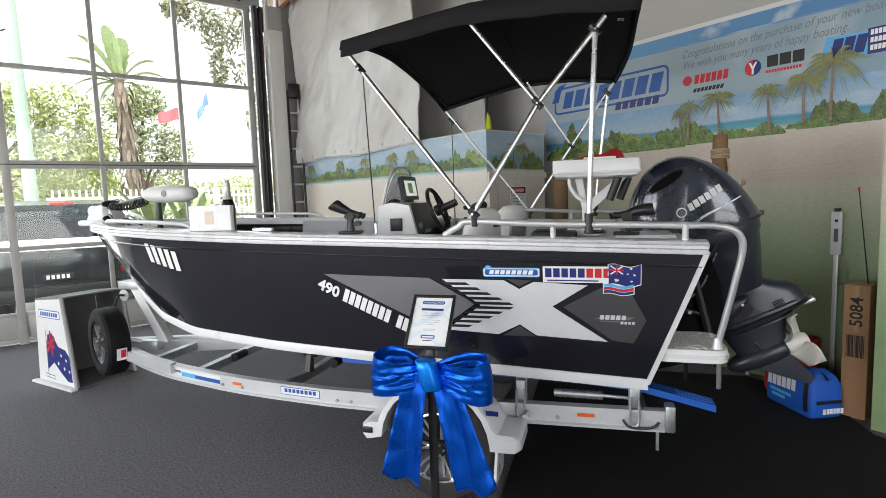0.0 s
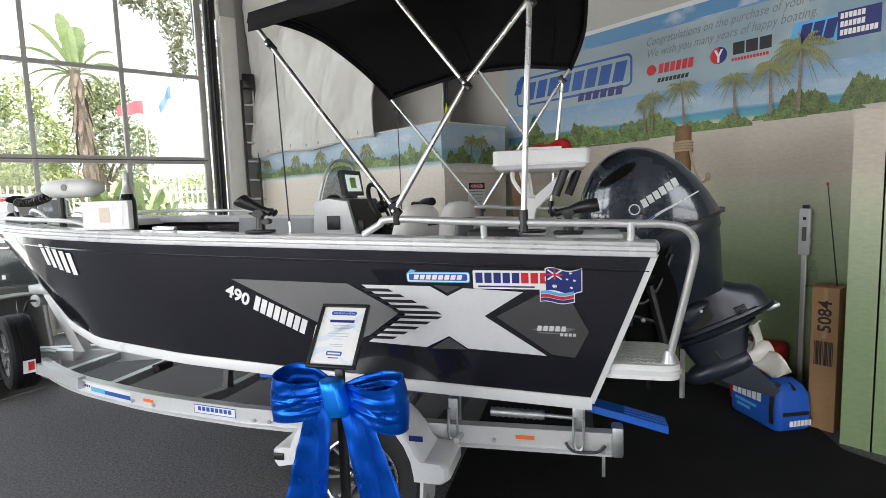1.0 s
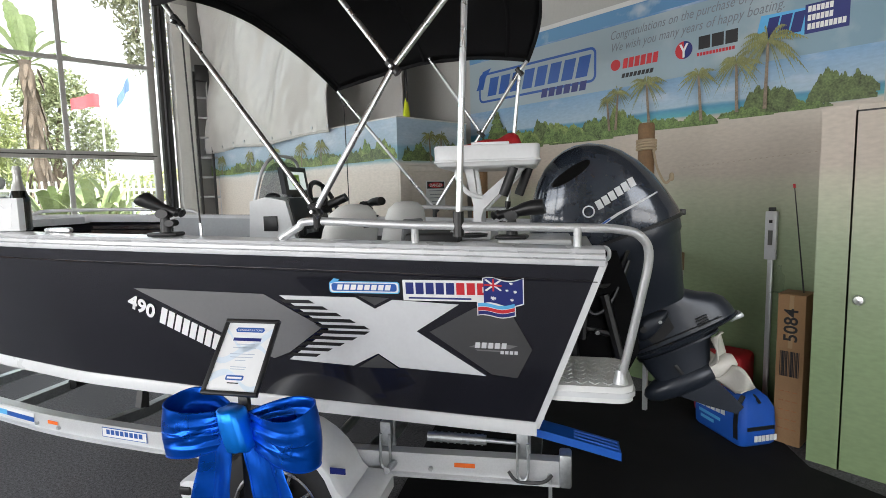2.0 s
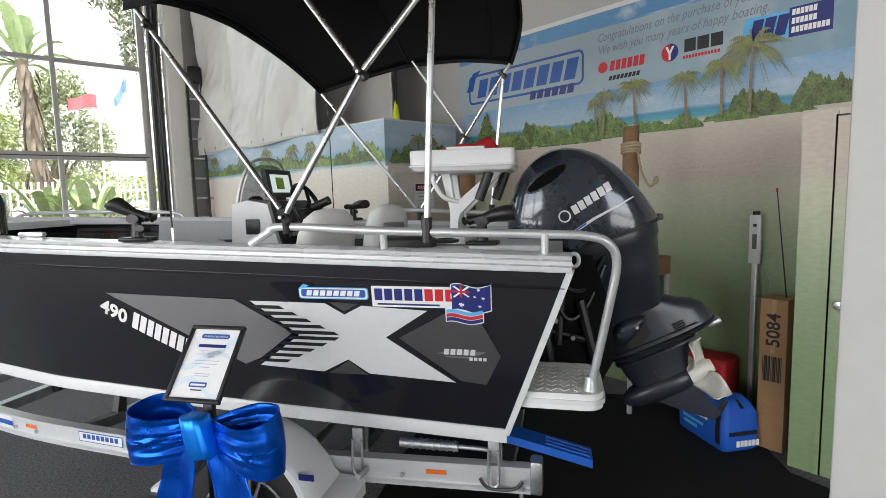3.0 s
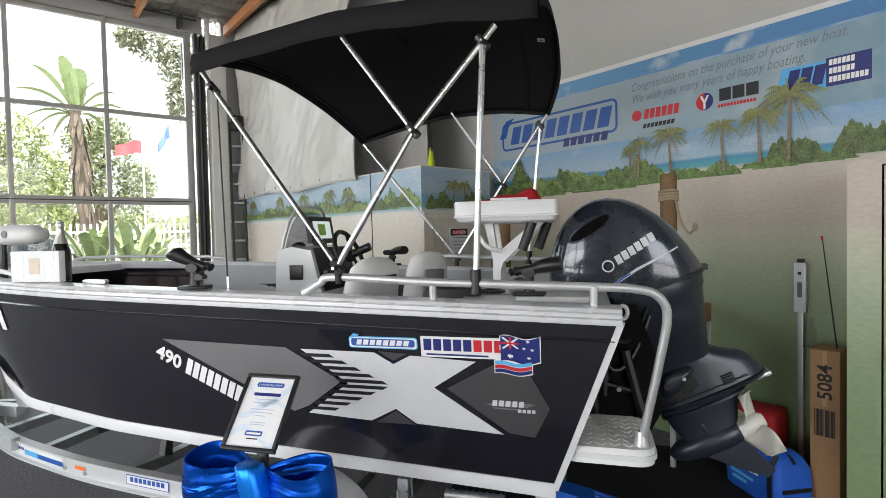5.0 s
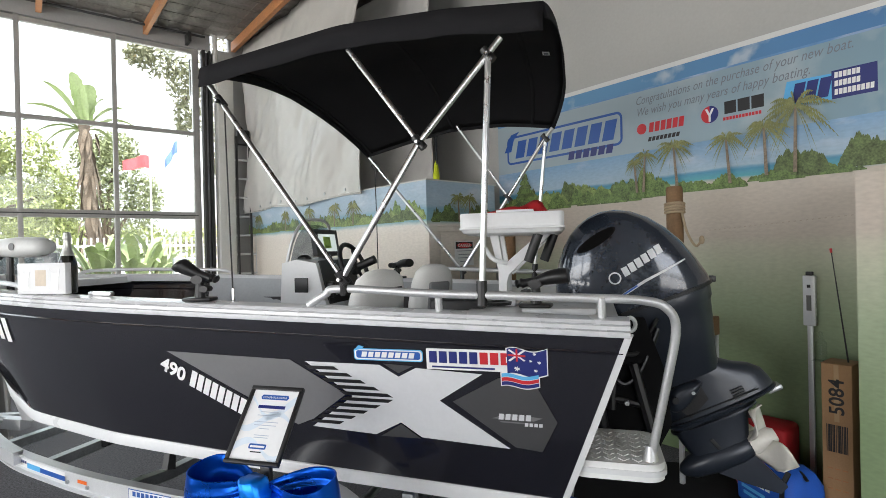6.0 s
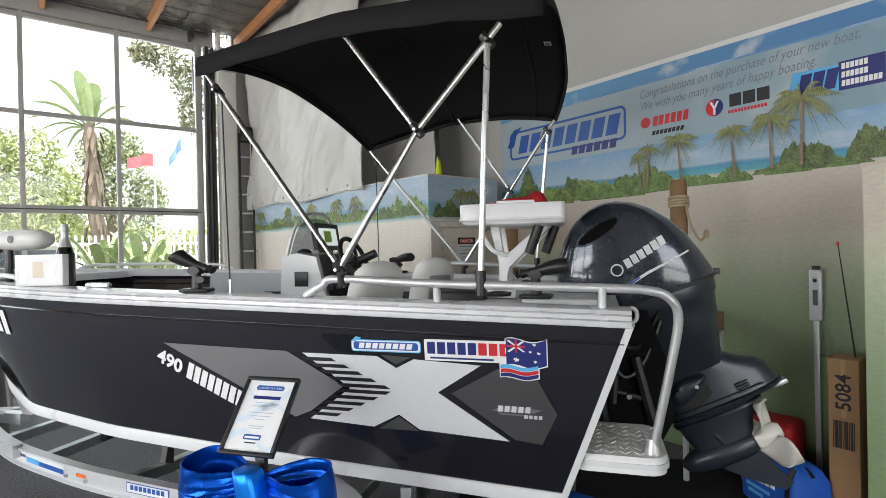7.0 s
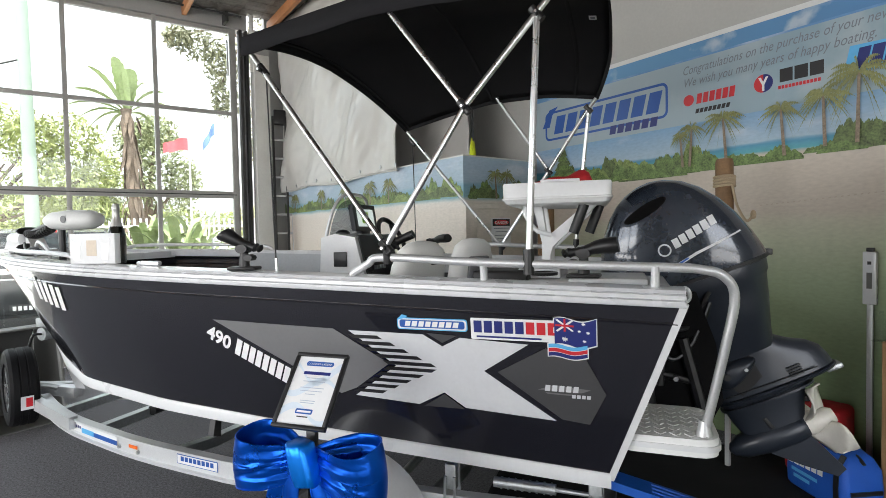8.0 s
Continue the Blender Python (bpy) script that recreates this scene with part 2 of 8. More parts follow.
def tube(bm, pts, r, n=10, cap=True, squash=1.0):
    pts = [Vector(p) for p in pts]
    rings = []
    up = None
    for i, p in enumerate(pts):
        d = (pts[min(i + 1, len(pts) - 1)] - pts[max(i - 1, 0)]).normalized()
        if up is None:
            up = Vector((0, 0, 1)) if abs(d.z) < 0.9 else Vector((1, 0, 0))
        s = d.cross(up).normalized()
        up = s.cross(d).normalized()
        rad = r[i] if isinstance(r, (list, tuple)) else r
        rings.append([bm.verts.new(p + s * (math.cos(2 * math.pi * k / n) * rad) + up * (math.sin(2 * math.pi * k / n) * rad * squash)) for k in range(n)])
    for a, b in zip(rings, rings[1:]):
        for k in range(n):
            bm.faces.new((a[k], a[(k + 1) % n], b[(k + 1) % n], b[k]))
    if cap:
        bm.faces.new(rings[0][::-1])
        bm.faces.new(rings[-1])
    return bm


def tb(pts, r, n=10, **k):
    return tube(B(), pts, r, n, **k)


def grid(bm, rows, closed=False):
    """Faces between rows of points."""
    vs = [[bm.verts.new(p) for p in row] for row in rows]
    for a, b in zip(vs, vs[1:]):
        m = len(a)
        for k in range(m if closed else m - 1):
            q = (a[k], a[(k + 1) % m], b[(k + 1) % m], b[k])
            if len(set(q)) == 4:
                bm.faces.new(q)
    return vs


def loft(rows, cap=True):
    bm = B()
    vs = grid(bm, rows, closed=True)
    if cap:
        bm.faces.new(vs[0][::-1])
        bm.faces.new(vs[-1])
    return bm


def lathe(bm, prof, n=28, m=None):
    """prof: (radius, height) turned about z."""
    rows = [[Vector((r * math.cos(2 * math.pi * k / n), r * math.sin(2 * math.pi * k / n), h)) for k in range(n)] for r, h in prof]
    if m is not None:
        rows = [[m @ p for p in row] for row in rows]
    vs = grid(bm, rows, closed=True)
    bm.faces.new(vs[0][::-1])
    bm.faces.new(vs[-1])
    return bm


def ring_lathe(bm, prof, n=28, m=None):
    """A turned profile closed on itself, open in the middle."""
    rows = [[Vector((r * math.cos(2 * math.pi * k / n), r * math.sin(2 * math.pi * k / n), h)) for r, h in prof] for k in range(n)]
    if m is not None:
        rows = [[m @ p for p in row] for row in rows]
    vs = grid(bm, rows, closed=True)
    for k in range(len(prof)):
        j = (k + 1) % len(prof)
        bm.faces.new((vs[-1][k], vs[-1][j], vs[0][j], vs[0][k]))
    return bm


def prism(bm, poly, to3, depth):
    """A flat outline given thickness. to3(u, v, d) places it."""
    a = [bm.verts.new(to3(u, v, 0.0)) for u, v in poly]
    b = [bm.verts.new(to3(u, v, depth)) for u, v in poly]
    bm.faces.new(a)
    bm.faces.new(b[::-1])
    for i in range(len(a)):
        j = (i + 1) % len(a)
        bm.faces.new((a[i], b[i], b[j], a[j]))
    return bm


def round_rect(x0, x1, y0, y1, r, n=5):
    out = []
    for cx, cy, a0 in ((x1 - r, y1 - r, 0), (x0 + r, y1 - r, 90), (x0 + r, y0 + r, 180), (x1 - r, y0 + r, 270)):
        for k in range(n + 1):
            a = radians(a0 + 90 * k / n)
            out.append((cx + r * math.cos(a), cy + r * math.sin(a)))
    return out


def text_mesh(body, size, shear=0.0, align='LEFT', bold=0.0, spacing=1.0, extrude=0.0):
    """Built-in lettering as a mesh bmesh in its own plane, x to the right and y up."""
    cu = bpy.data.curves.new("lettering", 'FONT')
    cu.body, cu.size, cu.shear, cu.align_x, cu.offset, cu.space_character, cu.extrude = body, size, shear, align, bold, spacing, extrude
    cu.resolution_u = 3
    ob = bpy.data.objects.new("lettering", cu)
    scene.collection.objects.link(ob)
    me = bpy.data.meshes.new_from_object(ob.evaluated_get(bpy.context.evaluated_depsgraph_get()))
    bm = B()
    bm.from_mesh(me)
    bpy.data.objects.remove(ob)
    bpy.data.meshes.remove(me)
    bpy.data.curves.remove(cu)
    return bm


def place(bm, f):
    """Moves each vertex by f(x, y, z)."""
    for v in bm.verts:
        v.co = Vector(f(v.co.x, v.co.y, v.co.z))
    return bm


def fit_width(bm, width):
    """Scales lettering to a width."""
    lo, hi = min(v.co.x for v in bm.verts), max(v.co.x for v in bm.verts)
    k = width / (hi - lo)
    for v in bm.verts:
        v.co.x = (v.co.x - lo) * k
    return bm


def interp(xs, ys, x):
    return float(np.interp(x, xs, ys))


def smooth_table(xs, ys):
    """A smooth curve through a few numbers."""
    fine = np.linspace(xs[0], xs[-1], 120)
    v = np.interp(fine, xs, ys)
    for _ in range(5):
        v[1:-1] = (v[:-2] + 2 * v[1:-1] + v[2:]) / 4
    return lambda x: float(np.interp(x, fine, v))

# ---- the building ----
WALL_X, WIN_Y, ROOF_Z = 4.98, 8.40, 4.90


def structure(name, bm, material, label, category, parent=None, smooth=False):
    ob = part(name, bm, material, parent, smooth=smooth)
    return tagged(ob, label, category, kind="structure")


structure("floor", bx(-6.6, 5.15, -5.1, 8.46, -0.12, 0.0), M_CARPET, "dark charcoal ribbed carpet over the showroom floor", "floor")
bm = B()
box(bm, WALL_X, 5.16, -5.1, 8.46, 0.0, ROOF_Z + 0.1)
structure("wall_east", bm, M_WALL, "off-white painted showroom wall behind the beach print", "wall")
bm = B()
box(bm, -6.78, -6.6, -5.1, 8.46, 0.0, 0.35)
box(bm, -6.78, -6.6, -5.1, 8.46, 4.4, ROOF_Z + 0.1)
box(bm, -6.78, -6.6, -5.1, -1.8, 0.35, 4.4)
box(bm, -6.78, -6.6, 5.8, 8.46, 0.35, 4.4)
structure("wall_west", bm, M_WALL, "off-white painted wall with a wide window opening", "wall")
bm = B()
box(bm, -6.6, -4.7, -5.28, -5.1, 0.0, ROOF_Z + 0.1)
box(bm, 1.7, 4.98, -5.28, -5.1, 0.0, ROOF_Z + 0.1)
box(bm, -4.7, 1.7, -5.28, -5.1, 4.3, ROOF_Z + 0.1)
structure("wall_south", bm, M_WALL, "off-white painted wall with a wide roller doorway", "wall")
bm = B()
box(bm, -6.6, 3.02, WIN_Y - 0.06, WIN_Y + 0.12, 4.62, ROOF_Z + 0.1)
box(bm, 3.30, 4.98, WIN_Y + 0.0, WIN_Y + 0.12, 0.0, ROOF_Z + 0.1)
box(bm, -6.6, -6.2, WIN_Y - 0.02, WIN_Y + 0.12, 0.0, 4.62)
structure("wall_north", bm, M_FASCIA, "grey painted fascia above the glazed door", "wall")
bm = B()
box(bm, -6.6, 5.15, -5.1, 8.46, ROOF_Z, ROOF_Z + 0.08)
# sagging quilted foil between the battens, with its wire mesh
rows = []
for i in range(180):
    y = -5.0 + 13.35 * i / 179
    rows.append([Vector((-6.5 + 11.4 * k / 152, y, ROOF_Z - 0.03 - 0.05 * abs(math.sin(math.pi * (y + 0.1) / 0.3)) * abs(math.sin(math.pi * (k * 0.075 - 0.1) / 0.3)) - 0.03 * abs(math.sin(y * 2.6)) - 0.012 * math.sin(k * 1.9 + y))) for k in range(153)])
grid(bm, rows)
for k in range(38):
    box(bm, -6.405 + 0.3 * k, -6.395 + 0.3 * k, -5.0, 8.34, ROOF_Z - 0.089, ROOF_Z - 0.082)
for k in range(44):
    box(bm, -6.5, 4.95, -4.905 + 0.3 * k, -4.895 + 0.3 * k, ROOF_Z - 0.097, ROOF_Z - 0.090)
structure("ceiling", bm, M_FOIL, "grey quilted foil roof lining held up by wire mesh", "ceiling", smooth=True)
for k, x in enumerate((3.34, 2.18, 1.02, -0.14, -1.3, -2.46, -3.62, -4.78)):
    structure("rafter", bx(x - 0.03, x + 0.03, -5.05, WIN_Y - 0.08, ROOF_Z - 0.23, ROOF_Z - 0.095, bevel=0.004), M_TIMBER, "orange pine roof rafter under the foil lining", "rafter")

# glazed door in the north wall
win = thing("window_1", "tall steel-framed glazed door with a grid of clear panes", "glazed door", kind="structure", m=pose(1.3, WIN_Y, 0))
XS = [-6.2, -5.2, -4.2, -3.2, -2.2, -1.2, -0.2, 0.80, 1.81, 2.82]
ZS = [0.05, 1.19, 2.22, 3.40, 4.58]
for i, x in enumerate(XS):
    w = 0.045 if i in (6, 9) else 0.028
    part("mullion", bx(x - 1.3 - w, x - 1.3 + w, -0.035, 0.035, 0.0, 4.62, bevel=0.004), M_FRAME, win)
for j, z in enumerate(ZS):
    h = 0.05 if j == 2 else 0.028
    part("transom", bx(-7.5, 1.52, -0.030, 0.030, z - h, z + h, bevel=0.004), M_FRAME, win)
    if j == 2:
        part("weather_strip", bx(-7.5, 1.52, -0.038, -0.031, z - 0.006, z + 0.006), M_DARKTRACK, win)
for x0, x1 in zip(XS, XS[1:]):
    for z0, z1 in zip(ZS, ZS[1:]):
        p = part("pane", bx(x0 - 1.3 + 0.02, x1 - 1.3 - 0.02, -0.003, 0.003, z0 + 0.02, z1 - 0.02), M_GLASS, win, smooth=False)
        p.visible_shadow = False
for x0, x1 in zip(XS, XS[1:]):
    part("kick_panel", bx(x0 - 1.3 + 0.03, x1 - 1.3 - 0.03, -0.012, 0.012, 0.08, 0.36, bevel=0.003), M_FRAME, win, "grey metal kick panel")
    part("panel_rail", bx(x0 - 1.3 + 0.03, x1 - 1.3 - 0.03, -0.026, 0.026, 0.36, 0.40, bevel=0.003), M_FRAME, win)
part("handle", tb(smooth_path([(1.43, -0.05, 3.95), (1.43, -0.09, 3.97), (1.43, -0.09, 4.4), (1.43, -0.05, 4.42)], 4), 0.012, 8), M_GALV, win)

col = thing("column", "cream painted square steel column beside the glazed door", "column", kind="structure", m=pose(3.16, WIN_Y - 0.16, 0))
part("shaft", bx(-0.10, 0.12, -0.09, 0.12, 0, 4.25, bevel=0.008), M_COLUMN, col)
part("cap_plate", bx(-0.12, 0.14, -0.02, 0.12, 4.25, 4.62, bevel=0.006), M_FASCIA, col)
track = thing("door_track", "dark steel roller track beside the cream column", "door track", kind="structure", m=pose(2.95, WIN_Y - 0.10, 0))
part("channel", bx(-0.06, -0.02, -0.04, 0.06, 0, 4.6), M_DARKTRACK, track)
part("channel", bx(0.03, 0.06, -0.04, 0.06, 0, 4.6), M_DARKTRACK, track)
part("back_plate", bx(-0.06, 0.10, 0.06, 0.09, 0, 4.6), M_GALV, track)
part("drain_pipe", tb([(0.11, -0.06, 4.0), (0.11, -0.06, 4.85)], 0.035, 12), M_COLUMN, track)
rod = thing("spring_rod", "dark steel rod on brackets under the roof edge", "rod", kind="structure", m=pose(0.5, WIN_Y - 0.25, 4.74))
part("bar", tb([(-4.5, 0, 0), (2.4, 0, 0.0)], 0.016, 8), M_DARKTRACK, rod)
for x in (-4.2, -2.2, -0.2, 2.2):
    part("bracket", bx(x - 0.02, x + 0.02, -0.02, 0.20, -0.10, 0.03), M_DARKTRACK, rod)

# low storeroom with the printed beach on it
M_PRINT = {}


def print_material(name, stops, cloud0=2.25, cloud1=3.2):
    """A printed photograph: bands of colour by height with soft clouds and grain."""
    m = bpy.data.materials.new(name)
    m.use_nodes = True
    n, l = m.node_tree.nodes, m.node_tree.links
    b = n["Principled BSDF"]
    b.inputs["Roughness"].default_value = 0.55
    tc, sep = n.new("ShaderNodeTexCoord"), n.new("ShaderNodeSeparateXYZ")
    l.new(tc.outputs["Object"], sep.inputs[0])
    wob, wide = n.new("ShaderNodeTexNoise"), n.new("ShaderNodeTexNoise")
    wob.inputs["Scale"].default_value, wob.inputs["Detail"].default_value = 2.2, 5
    wide.inputs["Scale"].default_value, wide.inputs["Detail"].default_value = 22.0, 6
    mp = n.new("ShaderNodeMapping")
    mp.inputs["Scale"].default_value = (1, 1, 2.6)
    l.new(tc.outputs["Object"], mp.inputs["Vector"])
    l.new(mp.outputs[0], wob.inputs["Vector"])
    l.new(mp.outputs[0], wide.inputs["Vector"])
    mad = n.new("ShaderNodeMath")
    mad.operation = 'MULTIPLY_ADD'
    mad.inputs[1].default_value = 0.05
    l.new(wob.outputs["Fac"], mad.inputs[0])
    l.new(sep.outputs["Z"], mad.inputs[2])
    mr = n.new("ShaderNodeMapRange")
    mr.inputs["From Max"].default_value = 3.3
    l.new(mad.outputs[0], mr.inputs["Value"])
    cr = n.new("ShaderNodeValToRGB")
    e = cr.color_ramp.elements
    e[0].position, e[0].color = stops[0][0] / 3.3, (*stops[0][1], 1)
    e[1].position, e[1].color = stops[-1][0] / 3.3, (*stops[-1][1], 1)
    for z, c in stops[1:-1]:
        q = e.new(z / 3.3)
        q.color = (*c, 1)
    l.new(mr.outputs[0], cr.inputs[0])
    cl = n.new("ShaderNodeMapRange")
    cl.inputs["From Min"].default_value, cl.inputs["From Max"].default_value = 0.52, 0.68
    cl.inputs["To Max"].default_value = 0.55
    l.new(wob.outputs["Fac"], cl.inputs["Value"])
    band = n.new("ShaderNodeMapRange")
    band.inputs["From Min"].default_value, band.inputs["From Max"].default_value = cloud0, cloud0 + 0.1
    l.new(sep.outputs["Z"], band.inputs["Value"])
    mm = n.new("ShaderNodeMath")
    mm.operation = 'MULTIPLY'
    l.new(cl.outputs[0], mm.inputs[0])
    l.new(band.outputs[0], mm.inputs[1])
    mix = n.new("ShaderNodeMix")
    mix.data_type = 'RGBA'
    mix.inputs["B"].default_value = (0.62, 0.66, 0.70, 1)
    l.new(mm.outputs[0], mix.inputs["Factor"])
    l.new(cr.outputs[0], mix.inputs["A"])
    gr = n.new("ShaderNodeMapRange")
    gr.inputs["To Min"].default_value, gr.inputs["To Max"].default_value = 0.82, 1.18
    l.new(wide.outputs["Fac"], gr.inputs["Value"])
    sc = n.new("ShaderNodeVectorMath")
    sc.operation = 'SCALE'
    l.new(mix.outputs["Result"], sc.inputs[0])
    l.new(gr.outputs[0], sc.inputs["Scale"])
    l.new(sc.outputs[0], b.inputs["Base Color"])
    return m


M_MURAL = print_material("beach_print", [(0.0, (0.18, 0.25, 0.12)), (0.7, (0.25, 0.34, 0.18)), (1.25, (0.36, 0.43, 0.28)), (1.55, (0.47, 0.49, 0.36)), (1.68, (0.49, 0.47, 0.37)), (1.75, (0.48, 0.42, 0.355)),
                                         (2.05, (0.52, 0.46, 0.395)), (2.17, (0.56, 0.51, 0.445)), (2.19, (0.10, 0.36, 0.42)), (2.25, (0.07, 0.26, 0.42)), (2.27, (0.36, 0.48, 0.58)), (2.5, (0.20, 0.36, 0.56)), (3.2, (0.10, 0.24, 0.50))])
M_MURALLOW = print_material("sandy_beach_print", [(0.0, (0.60, 0.53, 0.45)), (1.2, (0.64, 0.57, 0.49)), (1.85, (0.68, 0.62, 0.55)), (1.93, (0.70, 0.66, 0.60)), (1.97, (0.22, 0.40, 0.44)), (2.08, (0.20, 0.36, 0.46)), (2.12, (0.34, 0.44, 0.53)), (2.40, (0.36, 0.47, 0.58))], 2.1)
M_PRINTLEAF = mat("printed_bush_green", (0.13, 0.20, 0.06), 0.55, vary=0.85, scale=18, fine=80)
M_PRINTLEAF2 = mat("printed_dark_bush", (0.10, 0.14, 0.05), 0.55, vary=0.85, scale=18, fine=80)
M_PRINTPALM = mat("printed_palm_frond", (0.22, 0.235, 0.09), 0.55, vary=0.5, scale=14, fine=60)
M_PRINTTRUNK = mat("printed_palm_trunk", (0.22, 0.17, 0.12), 0.55, vary=0.4, scale=20, fine=80)


def cloud_print(name, south, north, cloud, lo, hi, scale):
    """A printed sky: one colour running into another along the wall, with pale soft clouds."""
    m = bpy.data.materials.new(name)
    m.use_nodes = True
    n, l = m.node_tree.nodes, m.node_tree.links
    b = n["Principled BSDF"]
    b.inputs["Roughness"].default_value = 0.5
    tc, sep, run = n.new("ShaderNodeTexCoord"), n.new("ShaderNodeSeparateXYZ"), n.new("ShaderNodeMapRange")
    l.new(tc.outputs["Object"], sep.inputs[0])
    run.inputs["From Min"].default_value, run.inputs["From Max"].default_value = 0.9, 3.0
    l.new(sep.outputs["Y"], run.inputs["Value"])
    base = n.new("ShaderNodeMix")
    base.data_type = 'RGBA'
    base.inputs["A"].default_value, base.inputs["B"].default_value = (*south, 1), (*north, 1)
    l.new(run.outputs[0], base.inputs["Factor"])
    puff, amount, over = n.new("ShaderNodeTexNoise"), n.new("ShaderNodeMapRange"), n.new("ShaderNodeMix")
    puff.inputs["Scale"].default_value, puff.inputs["Detail"].default_value = scale, 6
    l.new(tc.outputs["Object"], puff.inputs["Vector"])
    amount.inputs["From Min"].default_value, amount.inputs["From Max"].default_value = lo, hi
    l.new(puff.outputs["Fac"], amount.inputs["Value"])
    over.data_type = 'RGBA'
    over.inputs["B"].default_value = (*cloud, 1)
    l.new(amount.outputs[0], over.inputs["Factor"])
    l.new(base.outputs["Result"], over.inputs["A"])
    l.new(over.outputs["Result"], b.inputs["Base Color"])
    return m


M_BAND = cloud_print("pale_blue_print_band", (0.19, 0.31, 0.39), (0.34, 0.42, 0.47), (0.40, 0.47, 0.51), 0.50, 0.72, 2.2)
M_TOPBAND = cloud_print("sky_blue_print_strip", (0.07, 0.20, 0.42), (0.12, 0.29, 0.50), (0.42, 0.50, 0.58), 0.54, 0.66, 3.0)

store = thing("storeroom_north", "low boxed-in storeroom wall printed with a sandy beach", "partition", kind="structure", m=pose(3.77, 4.14, 0, 0, 0, 2.96))
part("wall_panel", bx(0.0, 0.93, 0.0, 4.20, 0, 2.32), M_MURALLOW, store, smooth=False)
part("corner_post", bx(0.0, 0.10, -0.030, -0.001, 0.0, 1.885, bevel=0.003), M_MURALLOW, store, smooth=False)
part("lintel", bx(0.102, 0.93, -0.030, -0.001, 1.835, 1.885, bevel=0.003), M_MURALLOW, store, smooth=False)
part("door_line", bx(0.16, 0.90, -0.006, -0.001, 0.0, 1.82), M_MURALLOW, store, smooth=False)
part("ledge", bx(-0.008, 0.938, -0.01, 4.20, 2.320, 2.332), M_COLUMN, store, smooth=False)
store2 = thing("storeroom_south", "low boxed-in storeroom wall printed with sand and green shallows", "partition", kind="structure", m=pose(4.68, -1.5, 0))
part("wall_panel", bx(-0.31, 0.29, -3.5, 2.525, 0, 2.035), M_MURAL, store2, smooth=False)
part("ledge", bx(-0.313, 0.29, -3.5, 2.528, 2.035, 2.043), M_MURAL, store2, smooth=False)
part("corner_trim", bx(-0.316, -0.29, 2.36, 2.40, 0, 2.035), M_MURAL, store2, smooth=False)

door = thing("door_1", "closed flush door printed with the beach scene", "door", kind="structure", m=pose(4.37, 0.46, 0))
part("leaf", bx(-0.012, -0.003, -0.40, 0.40, 0.01, 1.98), M_MURAL, door, smooth=False)
part("gap_line", bx(-0.006, -0.001, 0.403, 0.412, 0.0, 2.01), M_DARKTRACK, door)
part("gap_line", bx(-0.006, -0.001, -0.40, 0.412, 2.003, 2.012), M_DARKTRACK, door)
knob = part("knob", lathe(B(), [(0.004, -0.075), (0.022, -0.073), (0.03, -0.06), (0.028, -0.045), (0.012, -0.035), (0.012, -0.012), (0.032, -0.010), (0.032, 0.0)], 20, pose(0, 0.345, 1.0, 0, 90, 0) @ Matrix.Diagonal((1, 1, 1, 1))), M_CHROME, door, "polished chrome door knob")

pil = thing("white_pillar", "smooth white painted pillar close to the walkway", "pillar", kind="structure", m=pose(1.72, 0.03, 0))
part("shaft", bx(-0.2, 0.2, -0.2, 0.2, 0, ROOF_Z - 0.1, bevel=0.006), M_WALL, pil)

# ---- beach mural on the east wall ----
mural = thing("beach_mural", "wall-length printed beach mural with palms and sponsor marks", "mural", kind="structure", m=pose(WALL_X, 0, 0))
LAY = 0.0008


def flat(poly, layer, d=0.0006):
    return prism(B(), poly, lambda u, v, e: Vector((-0.0025 - LAY * layer - e, u, v)), d)


def ragged(cx, base, w, h, seed, n=64):
    """A leafy outline on a level base."""
    r = random.Random(seed)
    pts = [(cx - w / 2, base)]
    for k in range(n + 1):
        t = k / n
        env = math.sin(math.pi * min(max(t, 0.03), 0.97)) ** 0.6
        lump = 0.80 + 0.13 * math.sin(t * 9 + seed) + 0.10 * math.sin(t * 23 + seed * 2) + r.uniform(-0.07, 0.06)
        pts.append((cx - w / 2 + w * t, base + h * env * lump))
    pts.append((cx + w / 2, base))
    return pts


def palm_print(parent, cy, base, top, spread, layer, seed, f=flat):
    r = random.Random(seed)
    lean = r.uniform(-0.03, 0.03)
    part("printed_trunk", f([(cy - 0.012, base), (cy + 0.012, base), (cy + lean + 0.008, top), (cy + lean - 0.008, top)], layer), M_PRINTTRUNK, parent, smooth=False)
    for k in range(23):
        a = radians(-65 + 310 * k / 22 + r.uniform(-8, 8))
        ln = spread * r.uniform(0.72, 1.12)
        up, dn = [], []
        for i in range(25):
            t = i / 24
            x = cy + lean + math.cos(a) * ln * t
            z = top + math.sin(a) * ln * 0.95 * t - 0.62 * spread * t * t
            wd = spread * 0.10 * math.sin(math.pi * min(0.97, 0.08 + t * 0.9)) * (r.uniform(0.75, 1.2) if i % 2 else 0.16)
            up.append((x, z + wd * 0.5))
            dn.append((x + wd * 0.3 * math.copysign(1, math.cos(a)), z - wd * 1.5))
        part("printed_frond", f(up + dn[::-1], layer + 0.5 + k * 0.13), M_PRINTPALM, parent, smooth=False)


